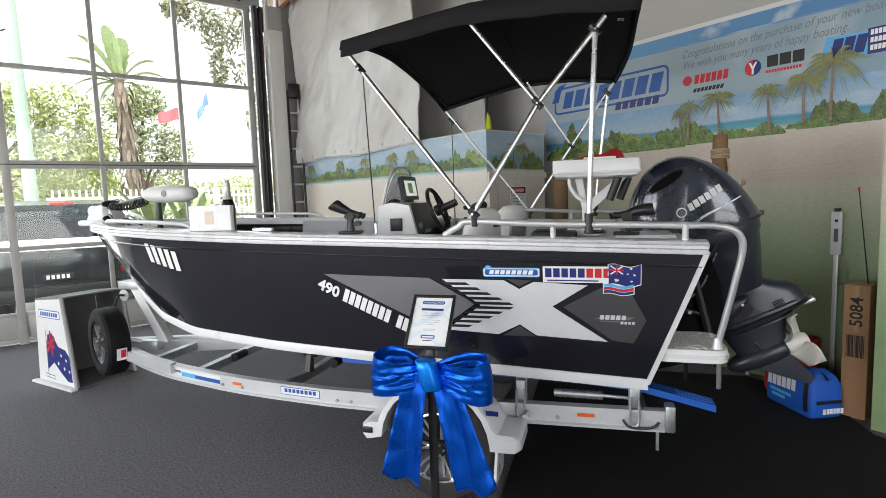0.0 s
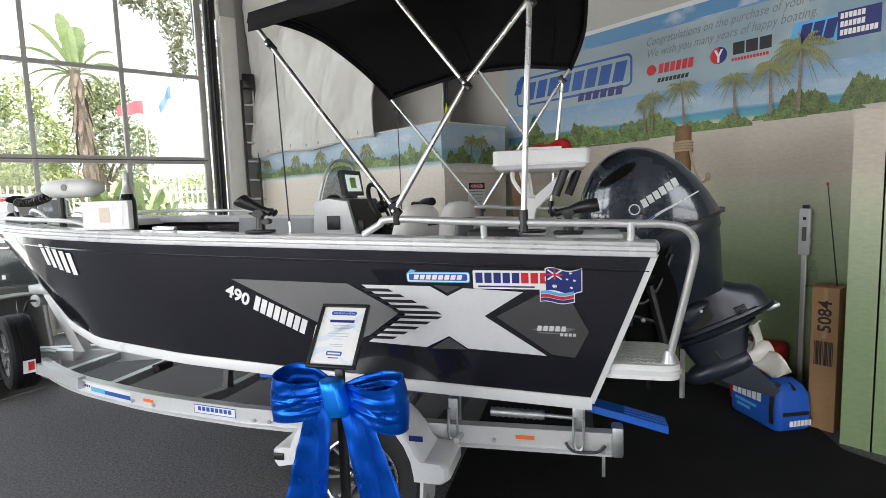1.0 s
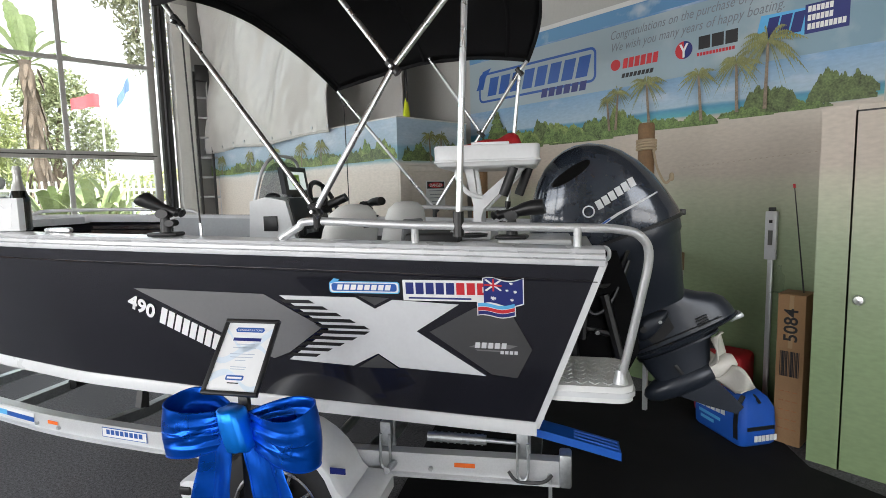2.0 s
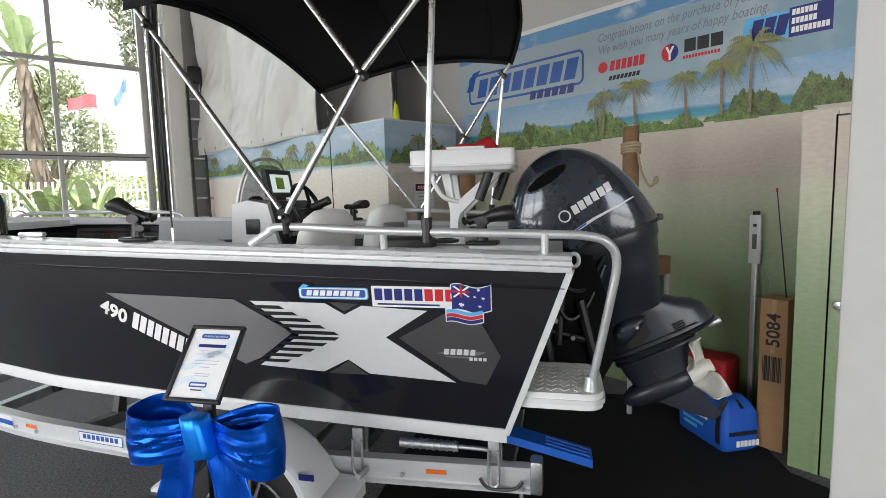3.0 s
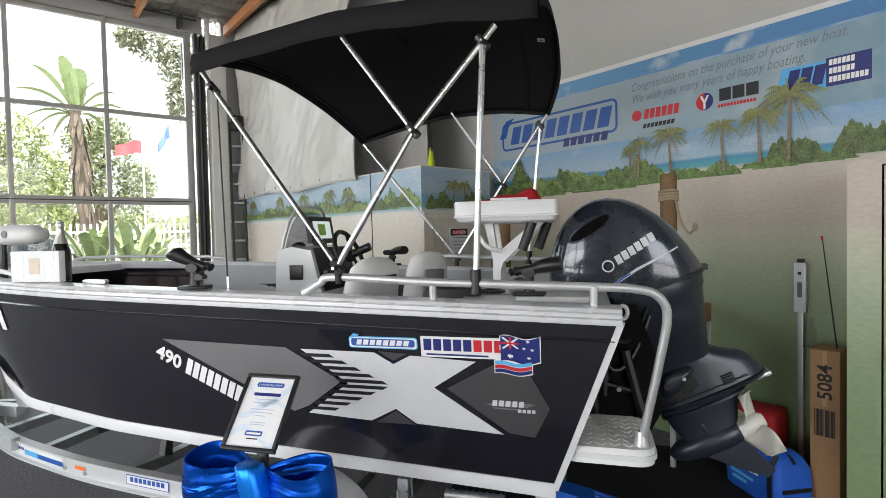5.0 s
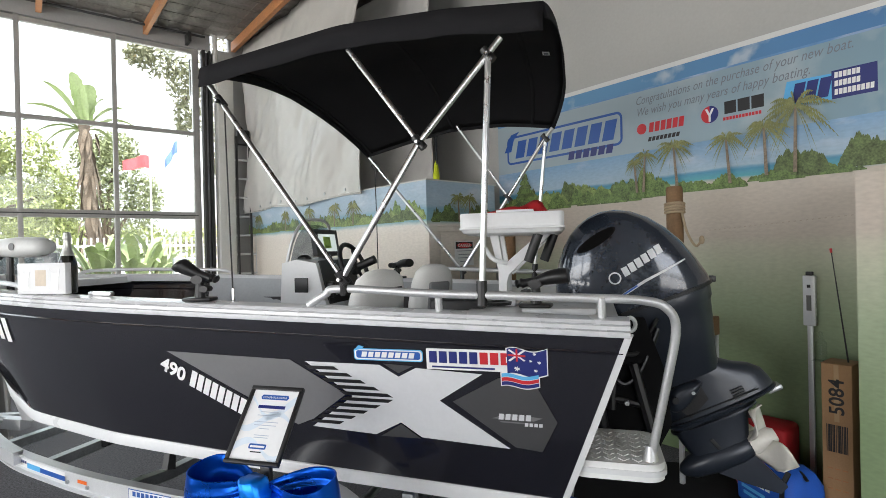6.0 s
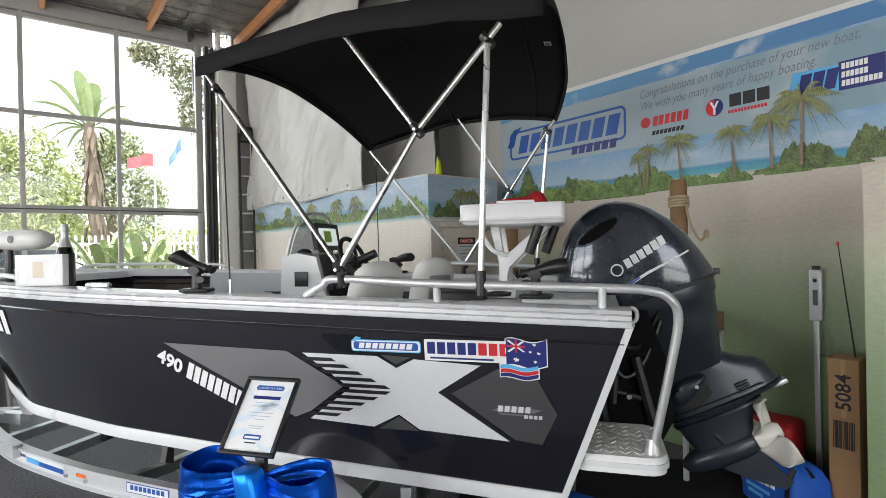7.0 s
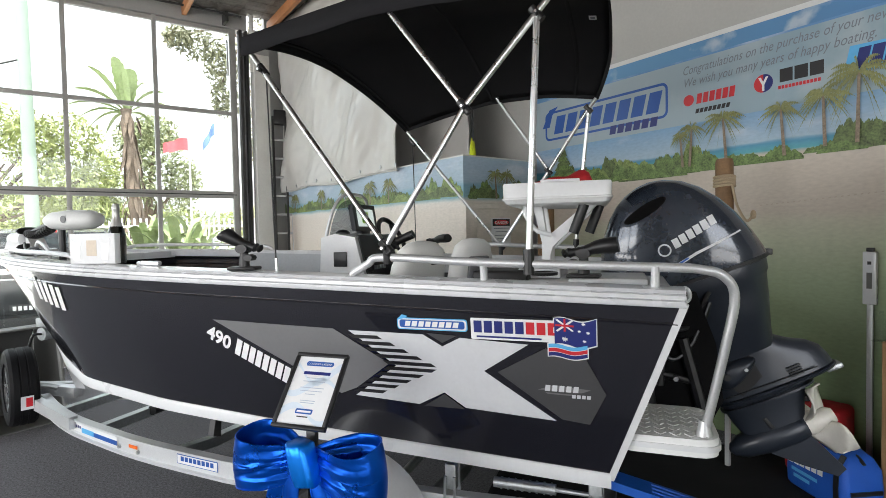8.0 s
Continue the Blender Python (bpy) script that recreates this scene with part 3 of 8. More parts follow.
part("print_sheet", bx(-0.002, -0.0005, 0.86, 4.40, 0.0, 3.15), M_MURAL, mural, smooth=False)
part("sky_strip", bx(-0.0035, -0.0025, 0.86, 4.40, 3.0, 3.112), M_TOPBAND, mural, smooth=False)
part("pale_band", bx(-0.0035, -0.0025, 0.86, 4.40, 2.47, 2.985), M_BAND, mural, smooth=False)
part("top_edge", bx(-0.0045, -0.0005, 0.86, 4.40, 3.114, 3.152), M_BOARD, mural, "white unprinted top margin", smooth=False)
M_PRINTLEAF3 = mat("printed_sunlit_bush", (0.20, 0.27, 0.085), 0.55, vary=0.7, scale=22, fine=90)
rb3 = random.Random(77)
for k in range(44):
    t = k / 43
    cy = 4.26 - 1.72 * t + rb3.uniform(-0.05, 0.05)
    w = rb3.uniform(0.20, 0.40)
    h = (0.13 + 0.12 * math.sin(t * 9) ** 2) * rb3.uniform(0.6, 1.15)
    base = 2.045 + 0.02 * t + rb3.uniform(-0.01, 0.03)
    w = min(w, 2 * (4.39 - cy))
    part("printed_bush", flat(ragged(cy, base, w, h, k + 3), 2 + 0.42 * (k * 17 % 44) / 3), (M_PRINTLEAF, M_PRINTLEAF3, M_PRINTLEAF2)[rb3.choice((0, 0, 1, 1, 2))], mural, smooth=False)
for k in range(48):
    t = k / 47
    cy, base, w, h = ((2.30 - 0.40 * rb3.random(), 2.085, 0.2, 0.11), (1.62 - 0.22 * rb3.random(), 2.115 + 0.02 * rb3.random(), 0.24, 0.20), (1.19 - 0.22 * rb3.random(), 2.135 + 0.07 * rb3.random(), 0.22, 0.17), (1.76 - 0.6 * rb3.random(), 2.105 + 0.02 * rb3.random(), 0.17, 0.075))[k % 4]
    part("printed_bush", flat(ragged(cy, base, w * rb3.uniform(0.7, 1.2), h * rb3.uniform(0.6, 1.2), k + 90), 2.07 + 0.42 * (k * 13 % 48) / 3), (M_PRINTLEAF, M_PRINTLEAF2, M_PRINTLEAF2, M_PRINTLEAF)[k % 4], mural, smooth=False)
for k, (cy, base, top, sp) in enumerate(((2.70, 2.12, 2.38, 0.10), (2.64, 2.12, 2.43, 0.13), (2.34, 2.12, 2.47, 0.18), (1.93, 2.12, 2.46, 0.15), (1.68, 2.15, 2.50, 0.18), (1.50, 2.15, 2.60, 0.24))):
    palm_print(mural, cy, base, top, sp, 22 + 3 * k, 20 + k)
for k in range(7):
    part("printed_bush", flat(ragged(4.0 + 0.01 * (k % 2), 2.10 + 0.045 * k, 0.34 - 0.042 * k, 0.09, k + 300), 18 + 0.5 * k), (M_PRINTLEAF2, M_PRINTLEAF)[k % 2], mural, smooth=False)
for k in range(26):
    y = 2.1 - 0.036 * k
    part("footprint", flat([(y, 1.77 + 0.0025 * k), (y - 0.014, 1.773 + 0.0025 * k), (y - 0.013, 1.780 + 0.0025 * k), (y, 1.777 + 0.0025 * k)], 2), M_FOOTPRINT, mural, smooth=False)


def face_text(bm, u0, v0, layer, slope=0.0):
    """Lettering on the east wall: x of the text runs towards the south."""
    return place(bm, lambda x, y, z: (-0.0035 - LAY * layer - z, u0 - x, v0 + y + slope * x))


part("lettering", face_text(fit_width(text_mesh("Congratulations on the purchase of your new boat.", 0.098, shear=0.3, spacing=1.02), 1.53), 2.70, 2.872, 3, 0.022), M_INKGREY, mural, "grey italic greeting line", smooth=False)
part("lettering", face_text(fit_width(text_mesh("We wish you many years of happy boating.", 0.098, shear=0.3, spacing=1.02), 1.28), 2.69, 2.772, 3, 0.022), M_INKGREY, mural, "grey italic greeting line", smooth=False)


def mark(parent, f, boxes):
    for name, poly, layer, m in boxes:
        part(name, f(poly, layer), m, parent, smooth=False)


def slant(u0, u1, v0, v1, s=0.25):
    """A sloped block on the wall; u falls to the right."""
    return [(u0, v0), (u1, v0), (u1 - s * (v1 - v0), v1), (u0 - s * (v1 - v0), v1)]


def glyph_row(parent, f, u0, du, n, v0, v1, layer, m, s=0.25, gap=0.22, name="letter_block", seed=1):
    """Letter-sized plain blocks in a row."""
    r = random.Random(seed)
    for k in range(n):
        a, b = u0 + du * k, u0 + du * (k + 1 - gap)
        part(name, f(slant(a, b, v0, v1, s), layer), m, parent, smooth=False)


def outline(parent, f, poly, width, layer, m, name="mark_outline"):
    """A closed line of even width."""
    cx, cy = sum(p[0] for p in poly) / len(poly), sum(p[1] for p in poly) / len(poly)
    bm = B()
    n = len(poly)
    inner = []
    for i in range(n):
        a, b, c = Vector(poly[i - 1]), Vector(poly[i]), Vector(poly[(i + 1) % n])
        t = (c - a).normalized()
        nrm = Vector((-t.y, t.x))
        if nrm.dot(Vector((cx, cy)) - b) < 0:
            nrm = -nrm
        inner.append(b + nrm * width)
    for i in range(n):
        j = (i + 1) % n
        q = [tuple(poly[i]), tuple(poly[j]), tuple(inner[j]), tuple(inner[i])]
        src = f(q, layer)
        me = bpy.data.meshes.new("tmp")
        src.to_mesh(me)
        src.free()
        bm.from_mesh(me)
        bpy.data.meshes.remove(me)
    return part(name, bm, m, parent, smooth=False)


# blue dealer mark: outlined plate with letter-sized blocks
outline(mural, flat, round_rect(2.84, 4.26, 2.56, 2.86, 0.06), 0.022, 3, M_INKBLUE)
glyph_row(mural, flat, 4.14, -0.155, 8, 2.62, 2.80, 3, M_INKBLUE, s=0.25)
glyph_row(mural, flat, 3.44, -0.085, 6, 2.505, 2.585, 4, M_INKNAVY, s=0.2)
part("dolphin_fin", flat([(4.30, 2.70), (4.20, 2.88), (4.08, 2.90), (4.16, 2.82), (4.20, 2.70)], 4), M_INKBLUE, mural, smooth=False)
# red, black and navy sponsor marks
part("round_badge", flat([(2.655 + 0.045 * math.cos(a * 0.3142), 2.66 + 0.045 * math.sin(a * 0.3142)) for a in range(20)], 3), M_INKRED, mural, smooth=False)
glyph_row(mural, flat, 2.59, -0.052, 6, 2.62, 2.70, 3, M_INKRED, s=0.12)
glyph_row(mural, flat, 2.60, -0.035, 8, 2.545, 2.58, 3, M_INKDARK, s=0.3)
part("round_badge", flat([(2.08 + 0.066 * math.cos(a * 0.2618), 2.665 + 0.066 * math.sin(a * 0.2618)) for a in range(24)], 3), M_INKRED, mural, smooth=False)
part("badge_half", flat([(2.08 - 0.066 * math.cos(a * 0.2618 - 1.57), 2.665 + 0.066 * math.sin(a * 0.2618 - 1.57)) for a in range(13)], 4), M_INKNAVY, mural, smooth=False)
part("badge_wedge", flat([(2.115, 2.71), (2.097, 2.71), (2.08, 2.675), (2.063, 2.71), (2.045, 2.71), (2.072, 2.655), (2.072, 2.61), (2.088, 2.61), (2.088, 2.655)], 5), M_INKWHITE, mural, smooth=False)
glyph_row(mural, flat, 1.97, -0.095, 3, 2.645, 2.738, 3, M_INKDARK, s=0.0, gap=0.12)
glyph_row(mural, flat, 1.98, -0.0225, 12, 2.598, 2.622, 3, M_INKRED, s=0.0)
part("plate_block", flat([(1.29, 2.60), (1.05, 2.60), (1.05, 2.785), (1.29, 2.785)], 3), M_INKNAVY, mural, smooth=False)
for k, n in enumerate((6, 6, 9)):
    glyph_row(mural, flat, 1.275, -0.0235, n, 2.735 - 0.055 * k, 2.772 - 0.055 * k, 4, M_INKWHITE, s=0.05, gap=0.2)
part("wave_mark", flat([(1.575, 2.66), (1.54, 2.61), (1.29, 2.60), (1.29, 2.77), (1.55, 2.78)], 3), M_INKCYAN, mural, smooth=False)
glyph_row(mural, flat, 1.525, -0.075, 3, 2.625, 2.755, 4, M_INKNAVY, s=0.2, gap=0.14)


# prints on the low storeroom
def west_face(poly, layer, d=0.001):
    return prism(B(), poly, lambda u, v, e: Vector((-0.001 - LAY * layer - e, u - 3.92, v + 0.01)), d)


def south_face(poly, layer, d=0.001):
    return prism(B(), poly, lambda u, v, e: Vector((u - 3.61, -0.006 - LAY * layer - e, v + 0.01)), d)


for k in range(34):
    cy = 4.05 + 4.1 * k / 33 + rb3.uniform(-0.06, 0.06)
    w, h = rb3.uniform(0.24, 0.55), rb3.uniform(0.08, 0.17) * (1.35 if k in (0, 1, 2, 3, 4, 14, 15) else 1.0)
    part("printed_bush", west_face(ragged(cy, 1.935 + rb3.uniform(0, 0.02), min(w, 2 * (cy - 3.925)), h, k + 140), 1 + 0.42 * (k * 13 % 34) / 3), (M_PRINTLEAF, M_PRINTLEAF3, M_PRINTLEAF2)[k % 3], store, smooth=False)
for k, cy in enumerate((5.2, 5.6, 6.2, 6.9, 7.8)):
    palm_print(store, cy, 1.95, 2.16, 0.17, 6 + 3 * (k % 2), 60 + k, west_face)
for k in range(14):
    cx = (3.72 + 0.055 * k) if k < 5 else (4.22 + 0.026 * (k - 5))
    part("printed_bush", south_face(ragged(cx, 1.917 + 0.012 * rb3.random(), 0.24 if k not in (0, 13) else 0.1, rb3.uniform(0.10, 0.21), k + 70), 1 + 0.14 * (k * 5 % 14)), (M_PRINTLEAF2, M_PRINTLEAF)[k % 2], store, smooth=False)
for k, cx in enumerate((4.02, 4.16)):
    palm_print(store, cx, 1.92, 2.16, 0.13, 4 + 4 * k, 80 + k, south_face)
part("sand_band", bx(0.003, 0.927, -0.0315, -0.0065, 1.888, 1.900), M_MURALLOW, store, "thin ledge under the print", smooth=False)

sign = thing("danger_sign", "small white danger notice with a red oval heading", "sign", m=pose(4.225, 4.145, 1.625, 0, 0, 2.96))
part("plate", bx(-0.125, 0.125, -0.004, 0.003, -0.12, 0.12), M_PAPER, sign, smooth=False)
part("heading", bx(-0.115, 0.115, -0.006, -0.0042, 0.045, 0.112), M_INKDARK, sign, smooth=False)
part("oval", prism(B(), [(0.10 * math.cos(a * 0.2618), 0.078 + 0.026 * math.sin(a * 0.2618)) for a in range(24)], lambda u, v, e: Vector((u, -0.0062 - e, v)), 0.001), M_INKRED, sign, smooth=False)
part("lettering", place(text_mesh("DANGER", 0.042, align='CENTER', bold=0.0006), lambda x, y, z: (x, -0.0078, 0.063 + y)), M_INKWHITE, sign, smooth=False)
for k, w in enumerate((0.2, 0.16, 0.18, 0.12)):
    part("print_bar", bx(-w / 2, w / 2, -0.0055, -0.0042, 0.020 - 0.034 * k, 0.026 - 0.034 * k), M_INKGREY, sign, smooth=False)


# ---- hanging sheets ----
def hanging(name, label, x, y0, y1, z0, z1, seed, material, depth=0.06, droop=0.03):
    r = random.Random(seed)
    bm = B()
    rows = []
    for i in range(81):
        v = i / 80
        row = []
        for k in range(121):
            u = k / 120
            y = y0 + (y1 - y0) * u
            wave = depth * (0.5 * math.sin(u * 17 + seed + 1.5 * math.sin(v * 3)) * (0.35 + 0.65 * (1 - v)) + 0.5 * math.sin((u * 0.8 + v * 0.55) * 14 + seed)) + depth * 1.1 * noise.noise(Vector((u * 5, v * 4, seed))) + depth * 0.5 * (abs(noise.noise(Vector((u * 9 + v * 5, v * 3 - u * 4, seed + 4)))) - 0.2) + 0.012 * noise.noise(Vector((u * 26 + v * 9, v * 17, seed)))
            sag = droop * math.sin(math.pi * u) * (1 - v)
            row.append(Vector((x - 0.06 - (y - y0) * (0.055 if y0 < 5.3 else 0.0) - wave - 0.10 * math.sin(math.pi * v) * (1 - u) * 0.5, y, z0 + (z1 - z0) * v - sag * 0.4 + 0.02 * math.sin(u * 11) * (1 - v))))
        rows.append(row)
    grid(bm, rows)
    th = thing(name, label, "curtain")
    ob = part("sheet", bm, material, th, angle=80)
    ob.modifiers.new("thick", 'SOLIDIFY').thickness = 0.004
    part("hem", tb([q - Vector((0.004, 0, 0)) for q in rows[0]], 0.009, 6), material, th, "stitched bottom hem")
    part("side_hem", tb([row[0] - Vector((0.004, 0, 0)) for row in rows], 0.008, 6), material, th, "stitched side hem")
    for k in range(0, 121, 15):
        part("eyelet", lathe(B(), [(0.008, -0.004), (0.018, -0.004), (0.018, 0.004), (0.008, 0.004)], 12, Matrix.Translation(rows[2][k] - Vector((0.006, 0, 0))) @ pose(0, 0, 0, 0, 90, 0)), M_GALV, th)
    return th


hanging("hanging_tarpaulin", "grey tarpaulin curtain hanging from the roof over the storeroom", 3.74, 5.18, 8.30, 2.29, 4.80, 3, M_SHEET)
hanging("back_curtain", "grey canvas curtain hanging behind the tarpaulin", 4.45, 4.80, 8.30, 2.345, 4.80, 8, M_SHEETDARK, 0.03, 0.0)
vest = thing("safety_vest", "yellow high-visibility vest hanging on a dark strap", "vest", m=pose(4.36, 4.74, 2.345) @ Matrix.Diagonal((0.8, 0.8, 0.8, 1)))
part("strap", bx(-0.01, 0.01, -0.02, 0.02, 0.1, 0.75, bevel=0.003), M_BLACKPL, vest)
part("cloth", loft([[Vector((0.05 * math.cos(a) * s, 0.035 * math.sin(a) * s, z)) for a in np.linspace(0, 2 * math.pi, 12, endpoint=False)] for z, s in ((0.0, 0.3), (0.05, 0.9), (0.16, 1.0), (0.3, 0.6), (0.36, 0.2))]), M_HIVIS, vest)

# ladder leaning by the column
lad = thing("ladder", "aluminium extension ladder standing against the corner wall", "ladder", m=pose(3.42, 8.12, 0, -2.0, 0, -12))
for x in (-0.20, 0.16):
    part("stile", bx(x - 0.03, x + 0.03, -0.012, 0.012, 0, 3.32, bevel=0.004), M_LADDER, lad)
    part("end_cap", bx(x - 0.034, x + 0.034, -0.02, 0.02, 0.0, 0.09, bevel=0.005), M_BLACKPL, lad)
for k in range(11):
    part("rung", tb([(-0.18, 0, 0.25 + 0.28 * k), (0.14, 0, 0.25 + 0.28 * k)], 0.016, 8), M_LADDER, lad)
part("pulley", bx(-0.10, 0.08, -0.05, 0.05, 3.28, 3.50, bevel=0.02), M_BLACKPL, lad)
for x in (-0.11, 0.07):
    part("inner_stile", bx(x - 0.016, x + 0.016, -0.045, -0.015, 0.2, 3.4, bevel=0.004), M_DARKTRACK, lad)

# ---- outdoors ----
bm = B()
box(bm, -900, 900, 8.52, 1800, -0.3, -0.06)
box(bm, -900, 900, -900, -5.3, -0.3, -0.06)
box(bm, -900, -6.8, -5.3, 8.52, -0.3, -0.06)
structure("ground", bm, M_CONCRETE, "pale concrete driveway and ground outside", "ground")


def leaf_cloud(name, lobes, count, size, material, seed, parent, droop=0.0):
    """A crown of many small leaf blades gathered in uneven lobes."""
    r = np.random.RandomState(seed)
    L = np.array(lobes)
    which = r.randint(0, len(L), count)
    d = r.normal(size=(count, 3))
    d /= np.linalg.norm(d, axis=1)[:, None]
    rad = r.uniform(0.35, 1.0, count)[:, None] ** 0.6
    c = L[which, :3] + d * rad * L[which, 3:6]
    c[:, 2] -= droop * r.uniform(0, 1, count)
    a = r.normal(size=(count, 3))
    a[:, 2] -= droop * 1.5
    a /= np.linalg.norm(a, axis=1)[:, None]
    b = np.cross(a, r.normal(size=(count, 3)))
    b /= np.linalg.norm(b, axis=1)[:, None]
    s = size * r.uniform(0.6, 1.3, count)[:, None]
    v = np.stack([c - a * s, c + b * s * 0.35, c + a * s, c - b * s * 0.35], 1).reshape(-1, 3)
    f = np.arange(count * 4).reshape(-1, 4)
    me = bpy.data.meshes.new(name)
    me.from_pydata(v.tolist(), [], f.tolist())
    me.materials.append(material)
    ob = new(name, me)
    ob.parent = parent
    return ob


def tree(label, x, y, h, lobes, count, size, material, seed):
    t = thing("tree", label, "tree", "garden trees", m=pose(x, y, -0.06))
    r = random.Random(seed)
    bm = tb(smooth_path([(0, 0, 0), (0.1, 0.05, h * 0.35), (0.0, 0.1, h * 0.7), (0.1, 0, h)], 5), [0.22 - 0.16 * k / 15 for k in range(16)], 9)
    for lb in lobes:
        tube(bm, smooth_path([(0.04, 0.05, h * 0.45), (lb[0] * 0.4, lb[1] * 0.4, (h * 0.5 + lb[2]) / 2), (lb[0], lb[1], lb[2])], 4), [0.09 - 0.008 * k for k in range(9)], 6)
    part("trunk", bm, M_BARK, t)
    leaf_cloud("crown", lobes, count, size, material, seed, t)
    return t


tree("leafy light green tree beyond the driveway", -1.4, 19.0, 3.6, [(-0.8, 0, 4.0, 1.5, 1.3, 1.0), (0.8, 0.3, 3.8, 1.3, 1.2, 1.1), (0.3, 0, 4.9, 1.2, 1.2, 0.6), (2.2, 0, 3.1, 1.1, 1.0, 0.9), (1.2, 0, 2.4, 1.2, 1.0, 0.8), (-1.6, 0.3, 2.8, 1.1, 1.0, 1.0), (2.9, 0.2, 2.2, 0.9, 0.9, 0.7), (2.3, 0.2, 4.6, 0.9, 0.8, 0.8), (3.0, 0.2, 3.6, 0.7, 0.8, 0.8), (1.5, 0, 4.4, 0.8, 0.8, 0.9)], 10500, 0.088, M_LEAF, 1)
tree("dense green tree behind the shaggy palm", 3.0, 20.5, 3.8, [(-0.6, 0, 3.7, 1.1, 1.0, 1.1), (0.6, 0.3, 3.4, 1.1, 1.0, 1.2), (0.2, 0, 4.7, 0.9, 0.9, 0.8), (-1.6, 0, 3.0, 0.9, 1.0, 0.9), (0.3, 0, 5.2, 0.75, 0.7, 0.6), (1.1, 0, 3.6, 0.6, 0.7, 0.9), (-0.3, 0, 5.0, 0.7, 0.7, 0.6)], 7600, 0.085, M_LEAFDARK, 2)
tree("low leafy shrubbery tree beside the fence", 0.6, 22.5, 3.0, [(-0.8, 0, 2.5, 1.4, 1.0, 1.0), (1.0, 0, 2.3, 1.3, 1.0, 0.9), (0.2, 0.1, 3.4, 1.3, 1.0, 0.9), (3.6, 0.3, 2.0, 1.5, 1.0, 0.9), (6.2, 0.3, 2.0, 1.6, 1.0, 0.9), (8.8, 0.3, 2.4, 1.6, 1.0, 0.9)], 9000, 0.10, M_LEAF, 4)
gum = thing("gum_tree", "olive-leaved gum tree with drooping foliage", "tree", "garden trees", m=pose(5.2, 13.5, -0.06))
bm = tb(smooth_path([(0.6, 0, 0), (0.5, 0.1, 3), (0.1, 0, 6), (-0.3, 0, 8)], 5), [0.20 - 0.008 * k for k in range(16)], 9)
for e in ((-2.2, -0.2, 6.15), (-1.4, -0.15, 5.2), (-1.0, 0, 5.6), (-0.7, 0.2, 6.4), (-0.4, -0.2, 4.6), (0.5, 0, 5.0)):
    tube(bm, smooth_path([(0.2, 0, 5.2), (e[0] * 0.5, e[1], 6.4), e], 4), [0.06 - 0.005 * k for k in range(9)], 6)
part("trunk", bm, M_BARK, gum)
leaf_cloud("crown", [(-2.3, -0.2, 6.2, 0.32, 0.3, 0.2), (-1.9, -0.2, 6.15, 0.4, 0.35, 0.35), (-1.5, -0.2, 5.75, 0.32, 0.3, 0.5), (-1.4, -0.1, 5.0, 0.22, 0.25, 0.45), (-1.15, 0, 6.0, 0.55, 0.5, 0.45), (-0.75, 0.2, 5.5, 0.45, 0.5, 0.8), (-0.45, -0.2, 4.7, 0.4, 0.4, 0.75), (-0.5, 0, 3.9, 0.35, 0.4, 0.5), (0.5, 0, 4.8, 0.9, 0.7, 1.2), (0.0, 0, 6.8, 1.0, 0.8, 0.6)], 3600, 0.075, M_LEAFOLIVE, 7, gum, 0.25)


def blade_leaf(bm, base, tip, width, arch, notch=0):
    """A long folded leaf blade with a midrib."""
    base, tip = Vector(base), Vector(tip)
    d = tip - base
    side = d.cross(Vector((0, 0, 1))).normalized()
    rows = []
    for i in range(15):
        t = i / 14
        c = base + d * t + Vector((0, 0, arch * math.sin(math.pi * t * 0.9)))
        w = width * (math.sin(math.pi * (0.06 + 0.93 * t)) ** 0.6) * (0.84 if (notch and i % 2) else 1.0)
        rows.append([c - side * w + Vector((0, 0, w * 0.35)), c, c + side * w + Vector((0, 0, w * 0.35))])
    grid(bm, rows)


palm = thing("palm_tree", "tall bird-of-paradise palm with a shaggy brown trunk", "palm tree", m=pose(2.25, 17.0, -0.06))
r = random.Random(5)
pts = smooth_path([(0.15, 0, 0), (0.12, 0, 1.6), (0.02, 0, 3.2), (-0.08, 0, 5.15)], 8)
part("trunk", tb(pts, [0.19 + 0.03 * math.sin(k * 2.1) - 0.002 * k for k in range(len(pts))], 14), M_BARK, palm)
bm = B()
for k in range(70):
    a, z = r.uniform(0, 6.28), r.uniform(1.6, 5.05)
    blade_leaf(bm, (0.17 * math.cos(a), 0.17 * math.sin(a), z), (0.29 * math.cos(a), 0.29 * math.sin(a), z - r.uniform(0.3, 0.7)), 0.05, 0.03)
part("dead_leaf_skirt", bm, M_BARK, palm)
for k, (dx, dz, w) in enumerate(((-0.30, 1.25, 0.24), (0.10, 1.0, 0.26), (-0.90, 0.95, 0.20), (0.9, 0.5, 0.18), (-1.25, 0.35, 0.17), (1.15, 0.1, 0.16), (0.45, 0.75, 0.2), (-1.38, -0.05, 0.15), (-0.9, -0.6, 0.14), (0.7, -0.45, 0.14), (-1.1, -0.3, 0.12), (-0.5, -0.7, 0.12))):
    bm = B()
    blade_leaf(bm, (-0.05, 0.02 * k, 5.05), (dx - 0.05, -0.3 + 0.07 * k, 5.12 + dz), w, 0.22, 1)
    part("frond", bm, M_FROND, palm)
